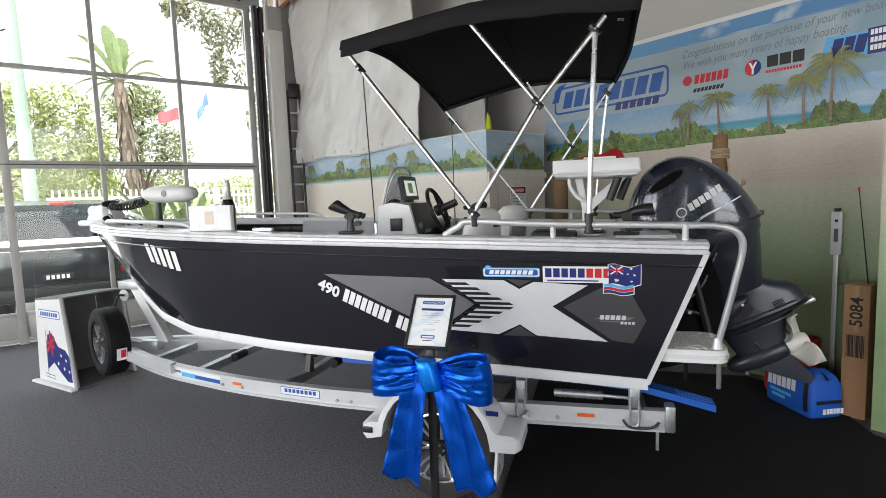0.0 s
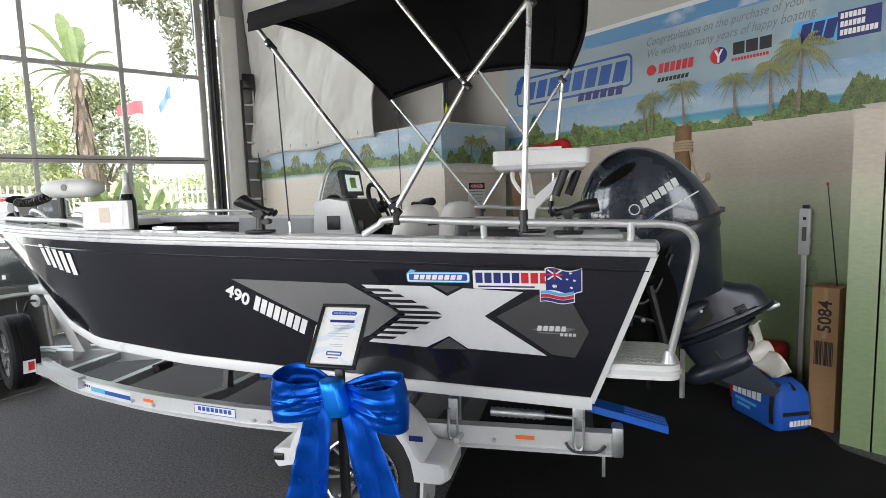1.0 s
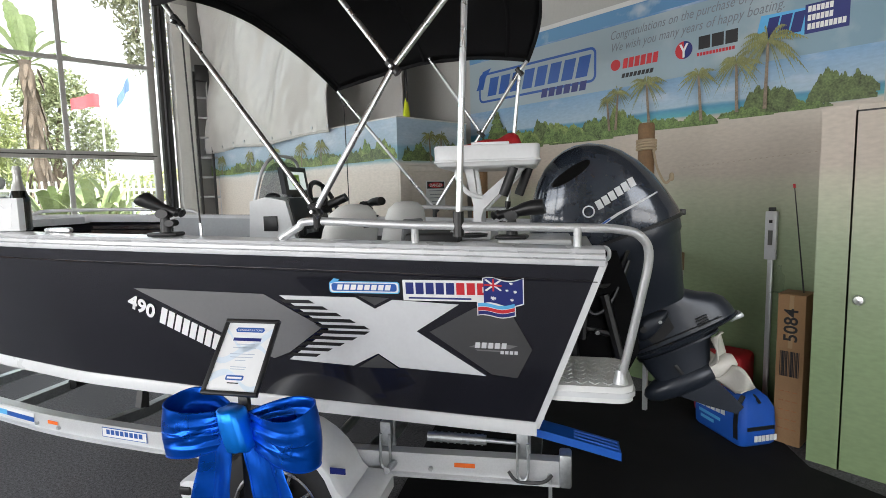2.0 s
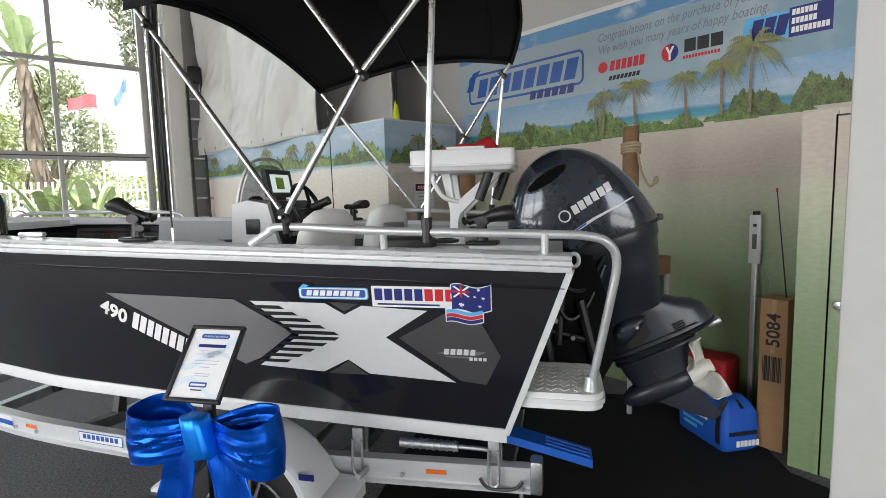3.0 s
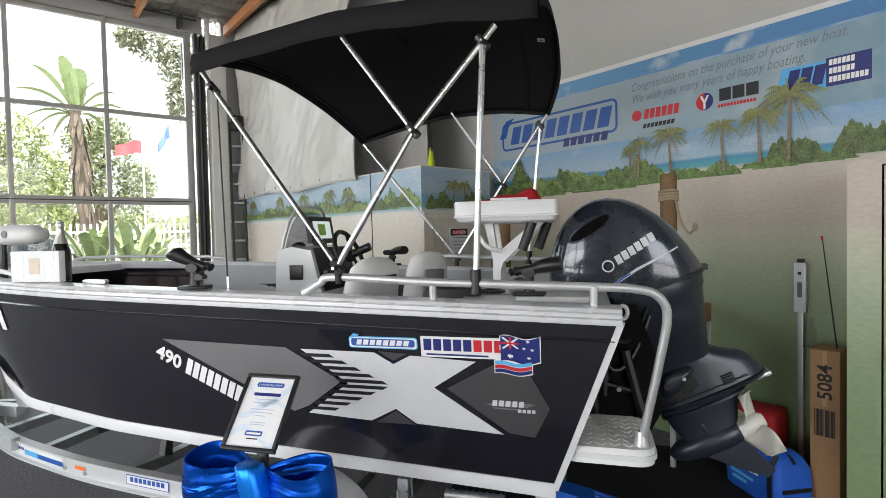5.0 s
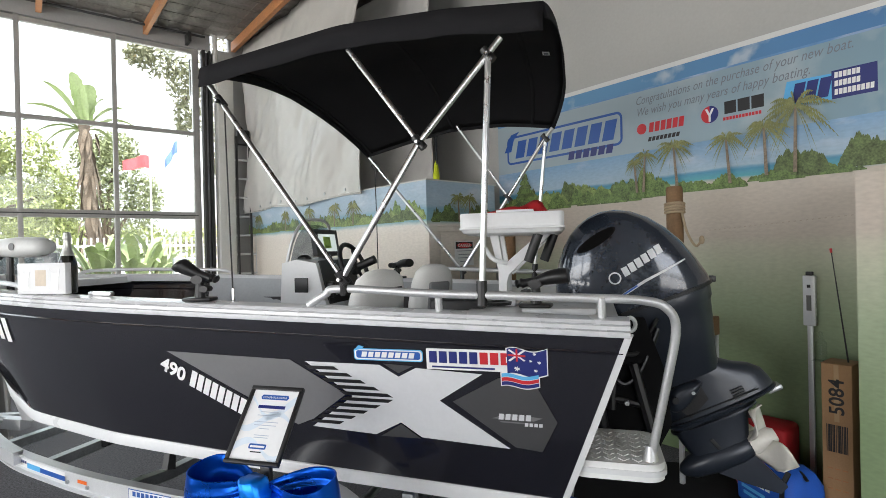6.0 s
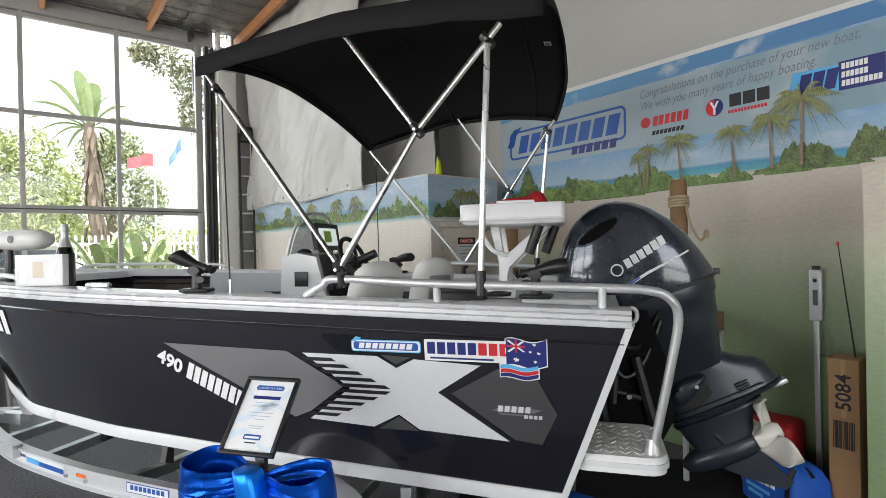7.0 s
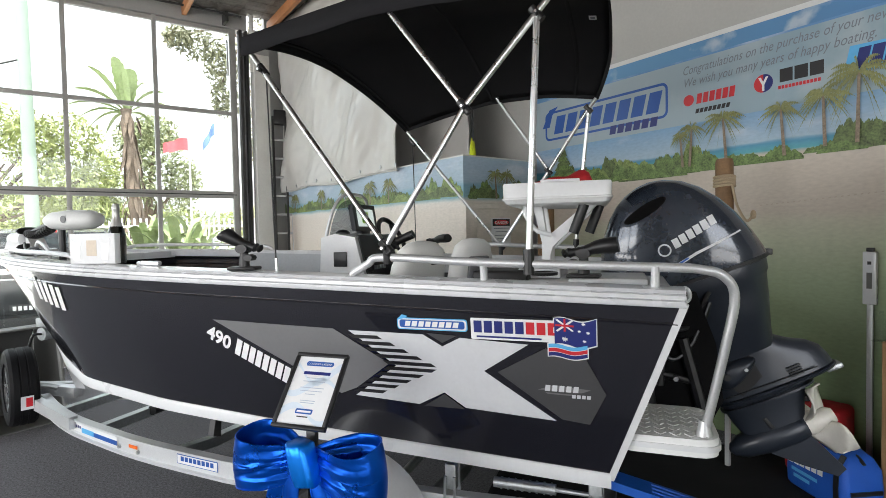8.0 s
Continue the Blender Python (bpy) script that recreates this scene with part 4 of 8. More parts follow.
for j, (x, y) in enumerate(((2.1, 13.2), (3.3, 13.6), (2.7, 12.7))):
    ban = thing("strelitzia_plant", "broad-leaved green garden plant near the fence", "plant", "garden plants", m=pose(x, y, -0.06))
    for k in range(16):
        a = k * 2.4 + j
        bm = B()
        ln, top = r.uniform(0.35, 1.0), r.uniform(1.45, 2.35)
        foot = (0.10 * math.cos(a), 0.10 * math.sin(a), r.uniform(0.8, 1.25))
        blade_leaf(bm, foot, (math.cos(a) * ln, math.sin(a) * ln * 0.7, top - 0.25 * ln), r.uniform(0.08, 0.13), 0.30, k % 3 == 0)
        tube(bm, [(0, 0, 0), foot], 0.016, 6)
        part("leaf", bm, M_FROND, ban)
    bm = B()
    for k in range(60):
        a, q_ = r.uniform(0, 6.28), r.uniform(0.1, 0.6)
        blade_leaf(bm, (q_ * math.cos(a), q_ * math.sin(a) * 0.5, 0.1), (1.3 * q_ * math.cos(a), 0.8 * q_ * math.sin(a), r.uniform(0.7, 1.5)), 0.012, 0.05)
    part("dry_stems", bm, M_DRYSTEM, ban, "straw-coloured dry stems")
    leaf_cloud("undergrowth", [(0, 0, 0.6, 0.7, 0.4, 0.6)], 500, 0.12, M_LEAF, 30 + j, ban)

pole = thing("power_pole", "tall pale green power pole outside", "pole", m=pose(0.05, 17.5, -0.06))
part("shaft", tb([(0, 0, 0), (-0.05, 0, 9)], [0.17, 0.13], 14), M_POLE, pole)
part("arm", tb([(-0.7, 0, 6.0), (0.1, 0, 6.35)], 0.03, 6), M_DARKTRACK, pole)
for j, (x, y, h, mtl, c) in enumerate(((3.62, 16.5, 4.47, M_FLAGRED, "faded red"), (4.33, 16.5, 4.97, M_FLAGBLUE, "faded blue"))):
    fl = thing("flag", f"{c} promotional flag on a slim white pole", "flag", "flags outside", m=pose(x, y, -0.06))
    part("pole", tb([(0, 0, 0), (0, 0, h)], 0.025, 8), M_FENCE, fl)
    bm = B()
    grid(bm, [[Vector((-0.03 - (0.32 if j else 0.62) * u, 0.06 * math.sin(u * 9), h - 0.05 - 0.36 * v * (1 - 0.25 * u) - 0.22 * u * u + 0.03 * math.sin(u * 8) + (-0.40 * u if j else 0))) for u in np.linspace(0, 1, 14)] for v in np.linspace(0, 1, 6)])
    part("cloth", bm, mtl, fl)
fence = thing("picket_fence", "white metal picket fence along the garden", "fence", m=pose(4.0, 15.2, -0.06))
for k in range(75):
    part("picket", bx(-3.6 + 0.13 * k, -3.56 + 0.13 * k, -0.015, 0.015, 0.0, 2.15), M_FENCE, fence, smooth=False)
for z in (0.4, 1.95):
    part("rail", bx(-3.7, 6.3, -0.02, 0.02, z - 0.03, z + 0.03), M_FENCE, fence, smooth=False)
gate = thing("steel_handrail", "grey tubular steel handrail in front of the fence", "handrail", m=pose(4.1, 12.6, -0.06))
for z in (0.7, 1.2, 1.62):
    part("bar", tb([(-0.75, 0, z), (1.2, 0, z)], 0.025, 8), M_GALV, gate)
for x in (-0.75, 0.2, 1.2):
    part("post", tb([(x, 0, 0), (x, 0, 1.65)], 0.028, 8), M_GALV, gate)
house = thing("house", "low distant house with a grey tiled roof", "house", m=pose(-3.0, 27, -0.06))
part("wall", bx(-3.5, 3.5, 0, 5, 0, 2.3), M_WALL, house, smooth=False)
part("roof", loft([[Vector((-4, -0.6, 2.3)), Vector((4, -0.6, 2.3)), Vector((4, 5.6, 2.3)), Vector((-4, 5.6, 2.3))], [Vector((-2, 2.4, 3.5)), Vector((2, 2.4, 3.5)), Vector((2, 2.6, 3.5)), Vector((-2, 2.6, 3.5))]]), M_ROOFTILE, house, smooth=False)
for x in (-2.0, 1.2):
    part("window", bx(x, x + 1.2, -0.03, 0.0, 1.0, 2.0), M_CARGLASS, house, smooth=False)

# dark utility truck parked outside, tail towards the showroom
ute = thing("utility_truck", "dark grey dual-cab utility truck with a silver tray cover", "pickup truck", m=pose(0.25, 9.85, -0.06, 0, 0, -6))


def extrude_x(prof, hw, taper=0.0):
    """A side outline (y, z) given width along x, with softened ends."""
    rows = []
    for s, k in ((-1, 0.96), (-0.96, 1.0), (0.96, 1.0), (1, 0.96)):
        cy, cz = sum(p[0] for p in prof) / len(prof), sum(p[1] for p in prof) / len(prof)
        rows.append([Vector((s * hw, cy + (y - cy) * k, cz + (z - cz) * k)) for y, z in prof])
    return loft(rows)


part("tray_body", extrude_x([(0, 0.45), (0, 1.12), (0.04, 1.16), (1.7, 1.16), (1.7, 0.45)], 0.92), M_CARPAINT, ute)
part("tray_cover", bx(-0.86, 0.86, 0.03, 1.68, 1.165, 1.21, bevel=0.02), M_SILVERLID, ute)
part("cab", extrude_x([(1.62, 0.45), (1.62, 1.16), (1.80, 1.80), (2.3, 1.88), (3.2, 1.84), (3.9, 1.22), (5.1, 1.10), (5.2, 0.5)], 0.90), M_CARPAINT, ute)
part("rear_window", loft([[Vector((x, 1.645 + 0.0, 1.22)), Vector((x * 0.9, 1.775, 1.72)), Vector((x * 0.9, 1.79, 1.72)), Vector((x, 1.66, 1.22))] for x in (-0.74, 0.74)]), M_CARGLASS, ute)
part("brake_lamp", bx(-0.18, 0.18, 1.80, 1.84, 1.80, 1.84, bevel=0.01), M_TAILRED, ute)
part("tailgate", bx(-0.80, 0.80, -0.02, 0.02, 0.62, 1.12, bevel=0.015), M_CARPAINT, ute)
part("bumper", bx(-0.92, 0.92, -0.14, 0.06, 0.38, 0.58, bevel=0.04), M_BLACKPL, ute)
pl = part("number_plate", bx(-0.19, 0.19, -0.032, -0.022, 0.66, 0.77, bevel=0.003), M_INKDARK, ute, "black plate with unreadable marks")
for k in range(5):
    part("print_bar", bx(-0.15 + 0.062 * k, -0.11 + 0.062 * k, -0.035, -0.0325, 0.685, 0.745), M_INKWHITE, pl, smooth=False)
for s in (-1, 1):
    part("tail_lamp", bx(s * 0.86 - 0.06, s * 0.86 + 0.06, -0.025, 0.05, 0.72, 1.10, bevel=0.02), M_TAILRED, ute)
    for y in (0.85, 4.2):
        w = part("wheel", lathe(B(), [(0.2, -0.12), (0.36, -0.12), (0.39, -0.08), (0.39, 0.08), (0.36, 0.12), (0.2, 0.12)], 28, pose(s * 0.82, y, 0.39, 0, 90, 0)), M_TREADFADE, ute)
        part("rim", lathe(B(), [(0.05, -0.05), (0.22, -0.07), (0.22, 0.07), (0.05, 0.05)], 20, pose(s * 0.88, y, 0.39, 0, 90, 0)), M_GALV, w)
from mathutils.bvhtree import BVHTree

# ---- the boat ----
BOAT = pose(3.233, 2.075, 0, 0, 0, 126.16)
CY = 0.17
_cx = [0, 0.7, 1.5, 2.2, 2.93, 3.41, 3.88, 4.1, 4.2]
chine_b = smooth_table(_cx, [0.83, 0.83, 0.83, 0.80, 0.66, 0.43, 0.16, 0.05, 0.0])
chine_z = smooth_table(_cx, [0.67, 0.70, 0.735, 0.765, 0.79, 0.83, 0.95, 1.12, 1.26])


def gun_b(x):
    u = max(0.0, (x - 1.8) / 2.62)
    return 0.95 * max(0.0, 1 - u ** 2.2) ** 0.7


def gun_z(x):
    return 1.368 + 0.028 * x


def chine_pt(u):
    x = 4.2 * u
    return Vector((x, chine_b(x), chine_z(x)))


def gun_pt(u):
    x = -0.25 + 4.67 * u
    return Vector((x, gun_b(x), gun_z(x)))


def keel_pt(u):
    x = 4.17 * u
    return Vector((x, 0, 0.44 + 0.80 * max(0, (u - 0.45) / 0.55) ** 2.6))


def side_pt(u, v, s=1, off=0.0):
    p = chine_pt(u).lerp(gun_pt(u), v)
    return Vector((p.x, CY + s * (p.y + 0.012 * math.sin(math.pi * v) + off), p.z))


def on_side(x, z, off=0.004):
    """The place on the port side of the hull at a length and a height."""
    u = x / 4.4
    v = 0.5
    for _ in range(14):
        c, g = chine_pt(u), gun_pt(u)
        v = (z - c.z) / (g.z - c.z)
        u = min(0.999, max(-0.02, u + (x - (c.x + (g.x - c.x) * v)) / 4.45))
    return side_pt(u, v, 1, off)


US = [1 - (1 - k / 60) ** 1.35 for k in range(61)]
boat = thing("boat", "dark charcoal aluminium fishing boat with a white gunwale", "boat", m=BOAT)
bm = B()
rows = []
for u in US:
    port = [side_pt(u, v / 10, 1) for v in range(10, -1, -1)]
    star = [side_pt(u, v / 10, -1) for v in range(0, 11)]
    k = keel_pt(u)
    c = chine_pt(u)
    mid = [Vector((c.x + (k.x - c.x) * t, CY + c.y * (1 - t), c.z + (k.z - c.z) * t - 0.015 * math.sin(math.pi * t))) for t in (0.33, 0.66)]
    mid2 = [Vector((p.x, 2 * CY - p.y, p.z)) for p in mid[::-1]]
    rows.append(port + mid + [Vector((k.x, CY, k.z))] + mid2 + star)
vs = grid(bm, rows)
bm.faces.new(vs[0])
bmesh.ops.remove_doubles(bm, verts=bm.verts, dist=0.0008)
hull = part("hull", bm, M_HULL, boat, "glossy charcoal painted hull", angle=28)


def strip(prof, path, name, material, parent, label="", cap=True, side=1):
    """A profile of (out, up) swept along the hull's edge."""
    rows = []
    n = len(path)
    for i, p in enumerate(path):
        d = path[min(i + 1, n - 1)] - path[max(i - 1, 0)]
        out = Vector((d.y, -d.x, 0)).normalized() * -1
        if out.y * side < 0 and i < n - 2:
            out = -out
        if i == n - 1:
            out = Vector((1, 0, 0)) * 0.9 + Vector((0, side * 0.25, 0))
        rows.append([p + out * o + Vector((0, 0, h)) for o, h in prof])
    return part(name, loft(rows, cap), material, parent, label, angle=30)


def edge(f, s, n=61):
    out = []
    for u in US:
        p = f(u)
        out.append(Vector((p.x, CY + s * p.y, p.z)))
    return out


GUN_PROF = [(0.0, -0.012), (0.020, -0.008), (0.024, 0.000), (0.024, 0.012), (0.012, 0.015), (0.024, 0.018), (0.024, 0.032), (0.012, 0.035), (0.022, 0.039), (0.012, 0.050), (-0.03, 0.058), (-0.062, 0.058), (-0.068, 0.05), (-0.068, 0.0), (-0.058, 0.0), (-0.05, 0.035), (-0.02, 0.03)]
for s in (1, -1):
    strip(GUN_PROF, edge(gun_pt, s), "gunwale", M_GUN, boat, "white ribbed gunwale extrusion", side=s)
    strip([(-0.01, -0.030), (0.012, -0.028), (0.018, 0.0), (0.012, 0.026), (0.0, 0.032), (-0.006, 0.0)], edge(chine_pt, s), "chine_strip", M_WHITE, boat, "white painted chine strip", side=s)
    # crease under the gunwale and the white stern edge
    part("hull_crease", tb([side_pt(u, 0.90, s, 0.001) for u in US[:52]], 0.006, 6), M_HULL, boat)
    st = [side_pt(0.0, v / 12, s) for v in range(13)]
    part("stern_edge", loft([[p + Vector((dx, s * dy, 0)) for dx, dy in ((0.016, 0.006), (-0.010, 0.006), (-0.012, -0.03), (0.016, -0.03))] for p in st]), M_WHITE, boat, "white stern corner strip")
    # lower strake below the chine
    sk = []
    for u in US[4:56]:
        c, k = chine_pt(u), keel_pt(u)
        sk.append(Vector((c.x + (k.x - c.x) * 0.3, CY + s * c.y * 0.7, c.z + (k.z - c.z) * 0.3 - 0.016)))
    part("bottom_strake", tb(sk, 0.009, 6), M_LINER, boat, "pale bottom strake")

# inner skin, soles and decks
def inner_w(x):
    return max(0.02, gun_b(x) - 0.075)


bm = B()
rows = []
for k in range(40):
    x = -0.02 + 2.92 * k / 39
    w = inner_w(x)
    wl = min(w, on_side(x, 0.93).y - CY - 0.03)
    rows.append([Vector((x, CY + w, gun_z(x) + 0.03)), Vector((x, CY + wl, 0.93)), Vector((x, CY, 0.925)), Vector((x, CY - wl, 0.93)), Vector((x, CY - w, gun_z(x) + 0.03))])
vs = grid(bm, rows)
part("inner_liner", bm, M_LINER, boat, "pale grey painted inner sides and sole", angle=30)
for s in (1, -1):
    for x0, x1 in ((0.9, 1.75), (1.95, 2.95)):
        path = [Vector((x0 + (x1 - x0) * k / 8, CY + s * (inner_w(x0 + (x1 - x0) * k / 8) - 0.006), 0)) for k in range(9)]
        part("side_pocket", loft([[p + Vector((0, 0, z)) + Vector((0, -s * o, 0)) for o, z in ((0.0, 1.16), (0.012, 1.16), (0.012, 1.32), (0.0, 1.32))] for p in path]), M_BLACKPL, boat, "dark recessed side pocket")


def deck_plate(x0, x1, z, t, inset, material, name, label, n=16):
    bm = B()
    top, bot = [], []
    for sgn in (1, -1):
        for k in range(n + 1):
            x = x0 + (x1 - x0) * (k / n if sgn == 1 else 1 - k / n)
            y = CY + sgn * max(0.01, min(gun_b(x) - inset, (on_side(x, z - t).y - CY - 0.02) if z < 1.35 else 9))
            top.append((x, y))
    return part(name, prism(bm, top, lambda u, v, e: Vector((u, v, z - e)), t), material, boat, label, angle=30)


deck_plate(2.75, 4.02, 1.24, 0.04, 0.16, M_LINER, "casting_deck", "grey carpeted casting deck")
deck_plate(3.55, 4.40, 1.505, 0.05, 0.03, M_WHITE, "bow_plate", "white bow plate")
deck_plate(-0.22, 0.42, 1.400, 0.03, 0.14, M_WHITE, "stern_deck", "white stern deck")
part("hatch_lid", bx(-0.14, 0.16, 0.62, 0.92, 1.402, 1.432, bevel=0.012), M_WHITE, boat, "white livewell lid")
part("hatch_lid", bx(0.22, 0.42, 0.30, 0.62, 1.402, 1.45, bevel=0.012), M_WHITE, boat, "raised white hatch")
part("battery_box", bx(0.36, 0.62, 0.45, 0.70, 1.10, 1.44, bevel=0.015), M_BLACKPL, boat, "dark storage bin")
part("cup_ring", lathe(B(), [(0.03, 1.44), (0.055, 1.44), (0.058, 1.452), (0.04, 1.455), (0.03, 1.442)], 20, pose(0.26, 0.88, 0)), M_BLACKPL, boat)
part("deck_cleat", bx(2.10, 2.24, CY + gun_b(2.2) - 0.058, CY + gun_b(2.2) - 0.03, gun_z(2.2) + 0.057, gun_z(2.2) + 0.08, bevel=0.008), M_CHROME, boat)


# ---- hull graphics ----
def decal(poly, material, name, off=0.004, parent=None, label="", hub=None):
    bm = B()
    ring = [bm.verts.new((x, 0, z)) for x, z in poly]
    if hub:
        c = bm.verts.new((hub[0], 0, hub[1]))
        for a, b in zip(ring, ring[1:] + ring[:1]):
            bm.faces.new((c, a, b))
    else:
        bm.faces.new(ring)
    bmesh.ops.triangulate(bm, faces=bm.faces[:])
    for _ in range(5):
        long = [e for e in bm.edges if e.calc_length() > 0.10]
        if not long:
            break
        bmesh.ops.subdivide_edges(bm, edges=long, cuts=1)
        bmesh.ops.triangulate(bm, faces=bm.faces[:])
    for v in bm.verts:
        v.co = on_side(v.co.x, v.co.z, off)
    return part(name, bm, material, parent or hull, label, angle=60)


decal([(1.766, 1.239), (1.125, 1.223), (0.876, 1.083), (1.041, 0.963), (1.12, 0.93)], M_DECALGREY, "arrow_graphic", 0.003, label="mid grey arrow graphic", hub=(1.08, 1.08))
decal([(0.415, 1.078), (0.227, 1.184), (0.086, 1.158), (0.012, 1.018), (0.072, 0.894), (0.173, 0.905)], M_DECALDARK, "diamond_graphic", 0.003, label="dark grey diamond graphic")
decal([(1.052, 1.219), (0.715, 1.216), (0.635, 1.170), (0.560, 1.209), (0.291, 1.195), (0.468, 1.079), (0.194, 0.897), (0.555, 0.916), (0.640, 0.975), (0.755, 0.914), (1.048, 0.929), (0.845, 1.076)], M_DECALSILVER, "cross_graphic", 0.004, label="large silver cross graphic", hub=(0.62, 1.07))
decal([(0.735, 0.908), (0.640, 0.968), (0.560, 0.910)], M_DECALDARK, "notch_graphic", 0.003)
decal([(0.700, 1.222), (0.635, 1.184), (0.572, 1.216)], M_DECALDARK, "notch_graphic", 0.003)
for k in range(5):
    for sgn in (1, -1):
        z = 1.076 + sgn * (0.012 + 0.0265 * k) * (1.0 if sgn > 0 else 1.03)
        xl = 0.845 + 0.203 * (0.012 + 0.0265 * k) / 0.143
        h = 0.0075
        e = 0.012 * sgn
        decal([(xl + 0.03 + e, z + h), (xl + 0.03 - e, z - h), (xl - 0.185 + 0.02 * k - e, z - h), (xl - 0.185 + 0.02 * k + e, z + h)], M_DECALBLACK, "speed_stripe", 0.0055)
# model lettering: the number is lettered, the name is plain blocks
DIRX, DIRZ = -0.905, -0.425
place_txt = lambda x, y, z: on_side(1.815 + DIRX * x - 0.425 * y * 0.9, 1.155 + DIRZ * x + 0.905 * y, 0.005)
part("lettering", place(text_mesh("490", 0.092, bold=0.003), place_txt), M_INKWHITE, hull, "bold white number", smooth=False)


def slope_pt(a, b):
    return (1.815 + DIRX * a - 0.38 * b, 1.155 + DIRZ * a + 0.905 * b)


for k in range(11):
    if k != 8:
        a, w, h = 0.168 + 0.0385 * k, 0.030, 0.078
        decal([slope_pt(a, -0.004), slope_pt(a + w, -0.004), slope_pt(a + w, h), slope_pt(a, h)], M_INKWHITE, "letter_block", 0.005)
for k in range(5):
    x = 3.20 - 0.068 * k
    z = 1.345 - 0.012 * k
    decal([(x, z + 0.066), (x - 0.046, z + 0.064), (x - 0.058, z - 0.068), (x - 0.012, z - 0.066)], M_INKWHITE, "registration_bar", 0.006)
# dealer sticker
def hull_plate(x0, x1, z0, z1, r, material, name, off):
    return decal([(x, z) for x, z in round_rect(x1, x0, z0, z1, r, 4)], material, name, off)


hull_plate(0.823, 0.526, 1.234, 1.283, 0.012, M_INKCYAN, "sticker_edge", 0.004)
hull_plate(0.819, 0.530, 1.238, 1.279, 0.010, M_INKWHITE, "sticker", 0.005)
hull_plate(0.812, 0.537, 1.243, 1.275, 0.010, M_INKBLUE, "sticker_field", 0.006)
for k in range(8):
    x = 0.79 - 0.029 * k
    decal([(x, 1.248), (x - 0.022, 1.248), (x - 0.028, 1.270), (x - 0.006, 1.270)], M_INKWHITE, "letter_block", 0.007)
decal([(0.823, 1.272), (0.80, 1.296), (0.775, 1.290), (0.79, 1.280)], M_INKCYAN, "fin_mark", 0.006)
# maker's plate with a flag
hull_plate(0.512, 0.150, 1.208, 1.292, 0.004, M_INKWHITE, "maker_plate", 0.005)
for k in range(8):
    x = 0.500 - 0.0405 * k
    decal([(x, 1.235), (x - 0.032, 1.235), (x - 0.032, 1.282), (x, 1.282)], M_INKNAVY if k < 5 else M_INKRED, "letter_block", 0.0065)
decal([(0.49, 1.216), (0.24, 1.215), (0.24, 1.222), (0.49, 1.223)], M_INKNAVY, "motto_bar", 0.0065)


def wavy(x0, x1, z0, z1, amp, n=12):
    top = [(x0 + (x1 - x0) * k / n, z1 + amp * math.sin(2 * math.pi * k / n + 0.6)) for k in range(n + 1)]
    bot = [(x0 + (x1 - x0) * k / n, z0 + amp * math.sin(2 * math.pi * k / n + 0.6)) for k in range(n + 1)]
    return top + bot[::-1]


decal(wavy(0.196, 0.040, 1.196, 1.300, 0.008), M_INKWHITE, "flag_edge", 0.0065)
decal(wavy(0.192, 0.044, 1.200, 1.296, 0.008), M_INKNAVY, "flag_field", 0.008)
decal([(0.188, 1.296), (0.180, 1.299), (0.122, 1.256), (0.128, 1.253)], M_INKWHITE, "flag_cross", 0.009)
decal([(0.128, 1.298), (0.121, 1.294), (0.180, 1.252), (0.187, 1.256)], M_INKWHITE, "flag_cross", 0.009)
decal([(0.188, 1.280), (0.122, 1.277), (0.122, 1.270), (0.188, 1.273)], M_INKRED, "flag_cross", 0.010)
decal([(0.158, 1.301), (0.151, 1.301), (0.151, 1.252), (0.158, 1.252)], M_INKRED, "flag_cross", 0.010)
for sx, sz, sr in ((0.155, 1.224, 0.011), (0.088, 1.282, 0.007), (0.072, 1.250, 0.007), (0.103, 1.255, 0.006), (0.085, 1.218, 0.007)):
    decal([(sx + sr * (1 if k % 2 == 0 else 0.45) * math.cos(k * math.pi / 7), sz + sr * (1 if k % 2 == 0 else 0.45) * math.sin(k * math.pi / 7)) for k in range(14)], M_INKWHITE, "flag_star", 0.0095)
for k, m_ in enumerate((M_INKCYAN, M_INKRED, M_INKNAVY)):
    decal(wavy(0.215, 0.075, 1.186 - 0.016 * k, 1.200 - 0.016 * k, 0.006), m_, "wave_stripe", 0.009)
decal(wavy(0.219, 0.071, 1.150, 1.204, 0.006), M_INKWHITE, "wave_edge", 0.0078)
# silver hull badge
for p in ([(0.262, 1.020), (0.20, 1.043), (0.066, 1.032), (0.10, 1.018)], [(0.235, 1.012), (0.13, 1.010), (0.105, 1.004), (0.225, 1.006)]):
    decal(p, M_DECALGREY, "badge_blade", 0.0055)
for k in range(5):
    x = 0.235 - 0.026 * k
    decal([(x, 1.018), (x - 0.019, 1.018), (x - 0.022, 1.042), (x - 0.004, 1.042)], M_DECALSILVER, "badge_block", 0.007)
for k in range(4):
    x = 0.135 - 0.018 * k
    decal([(x, 0.996), (x - 0.013, 0.996), (x - 0.014, 1.010), (x - 0.001, 1.010)], M_DECALSILVER, "badge_block", 0.007)

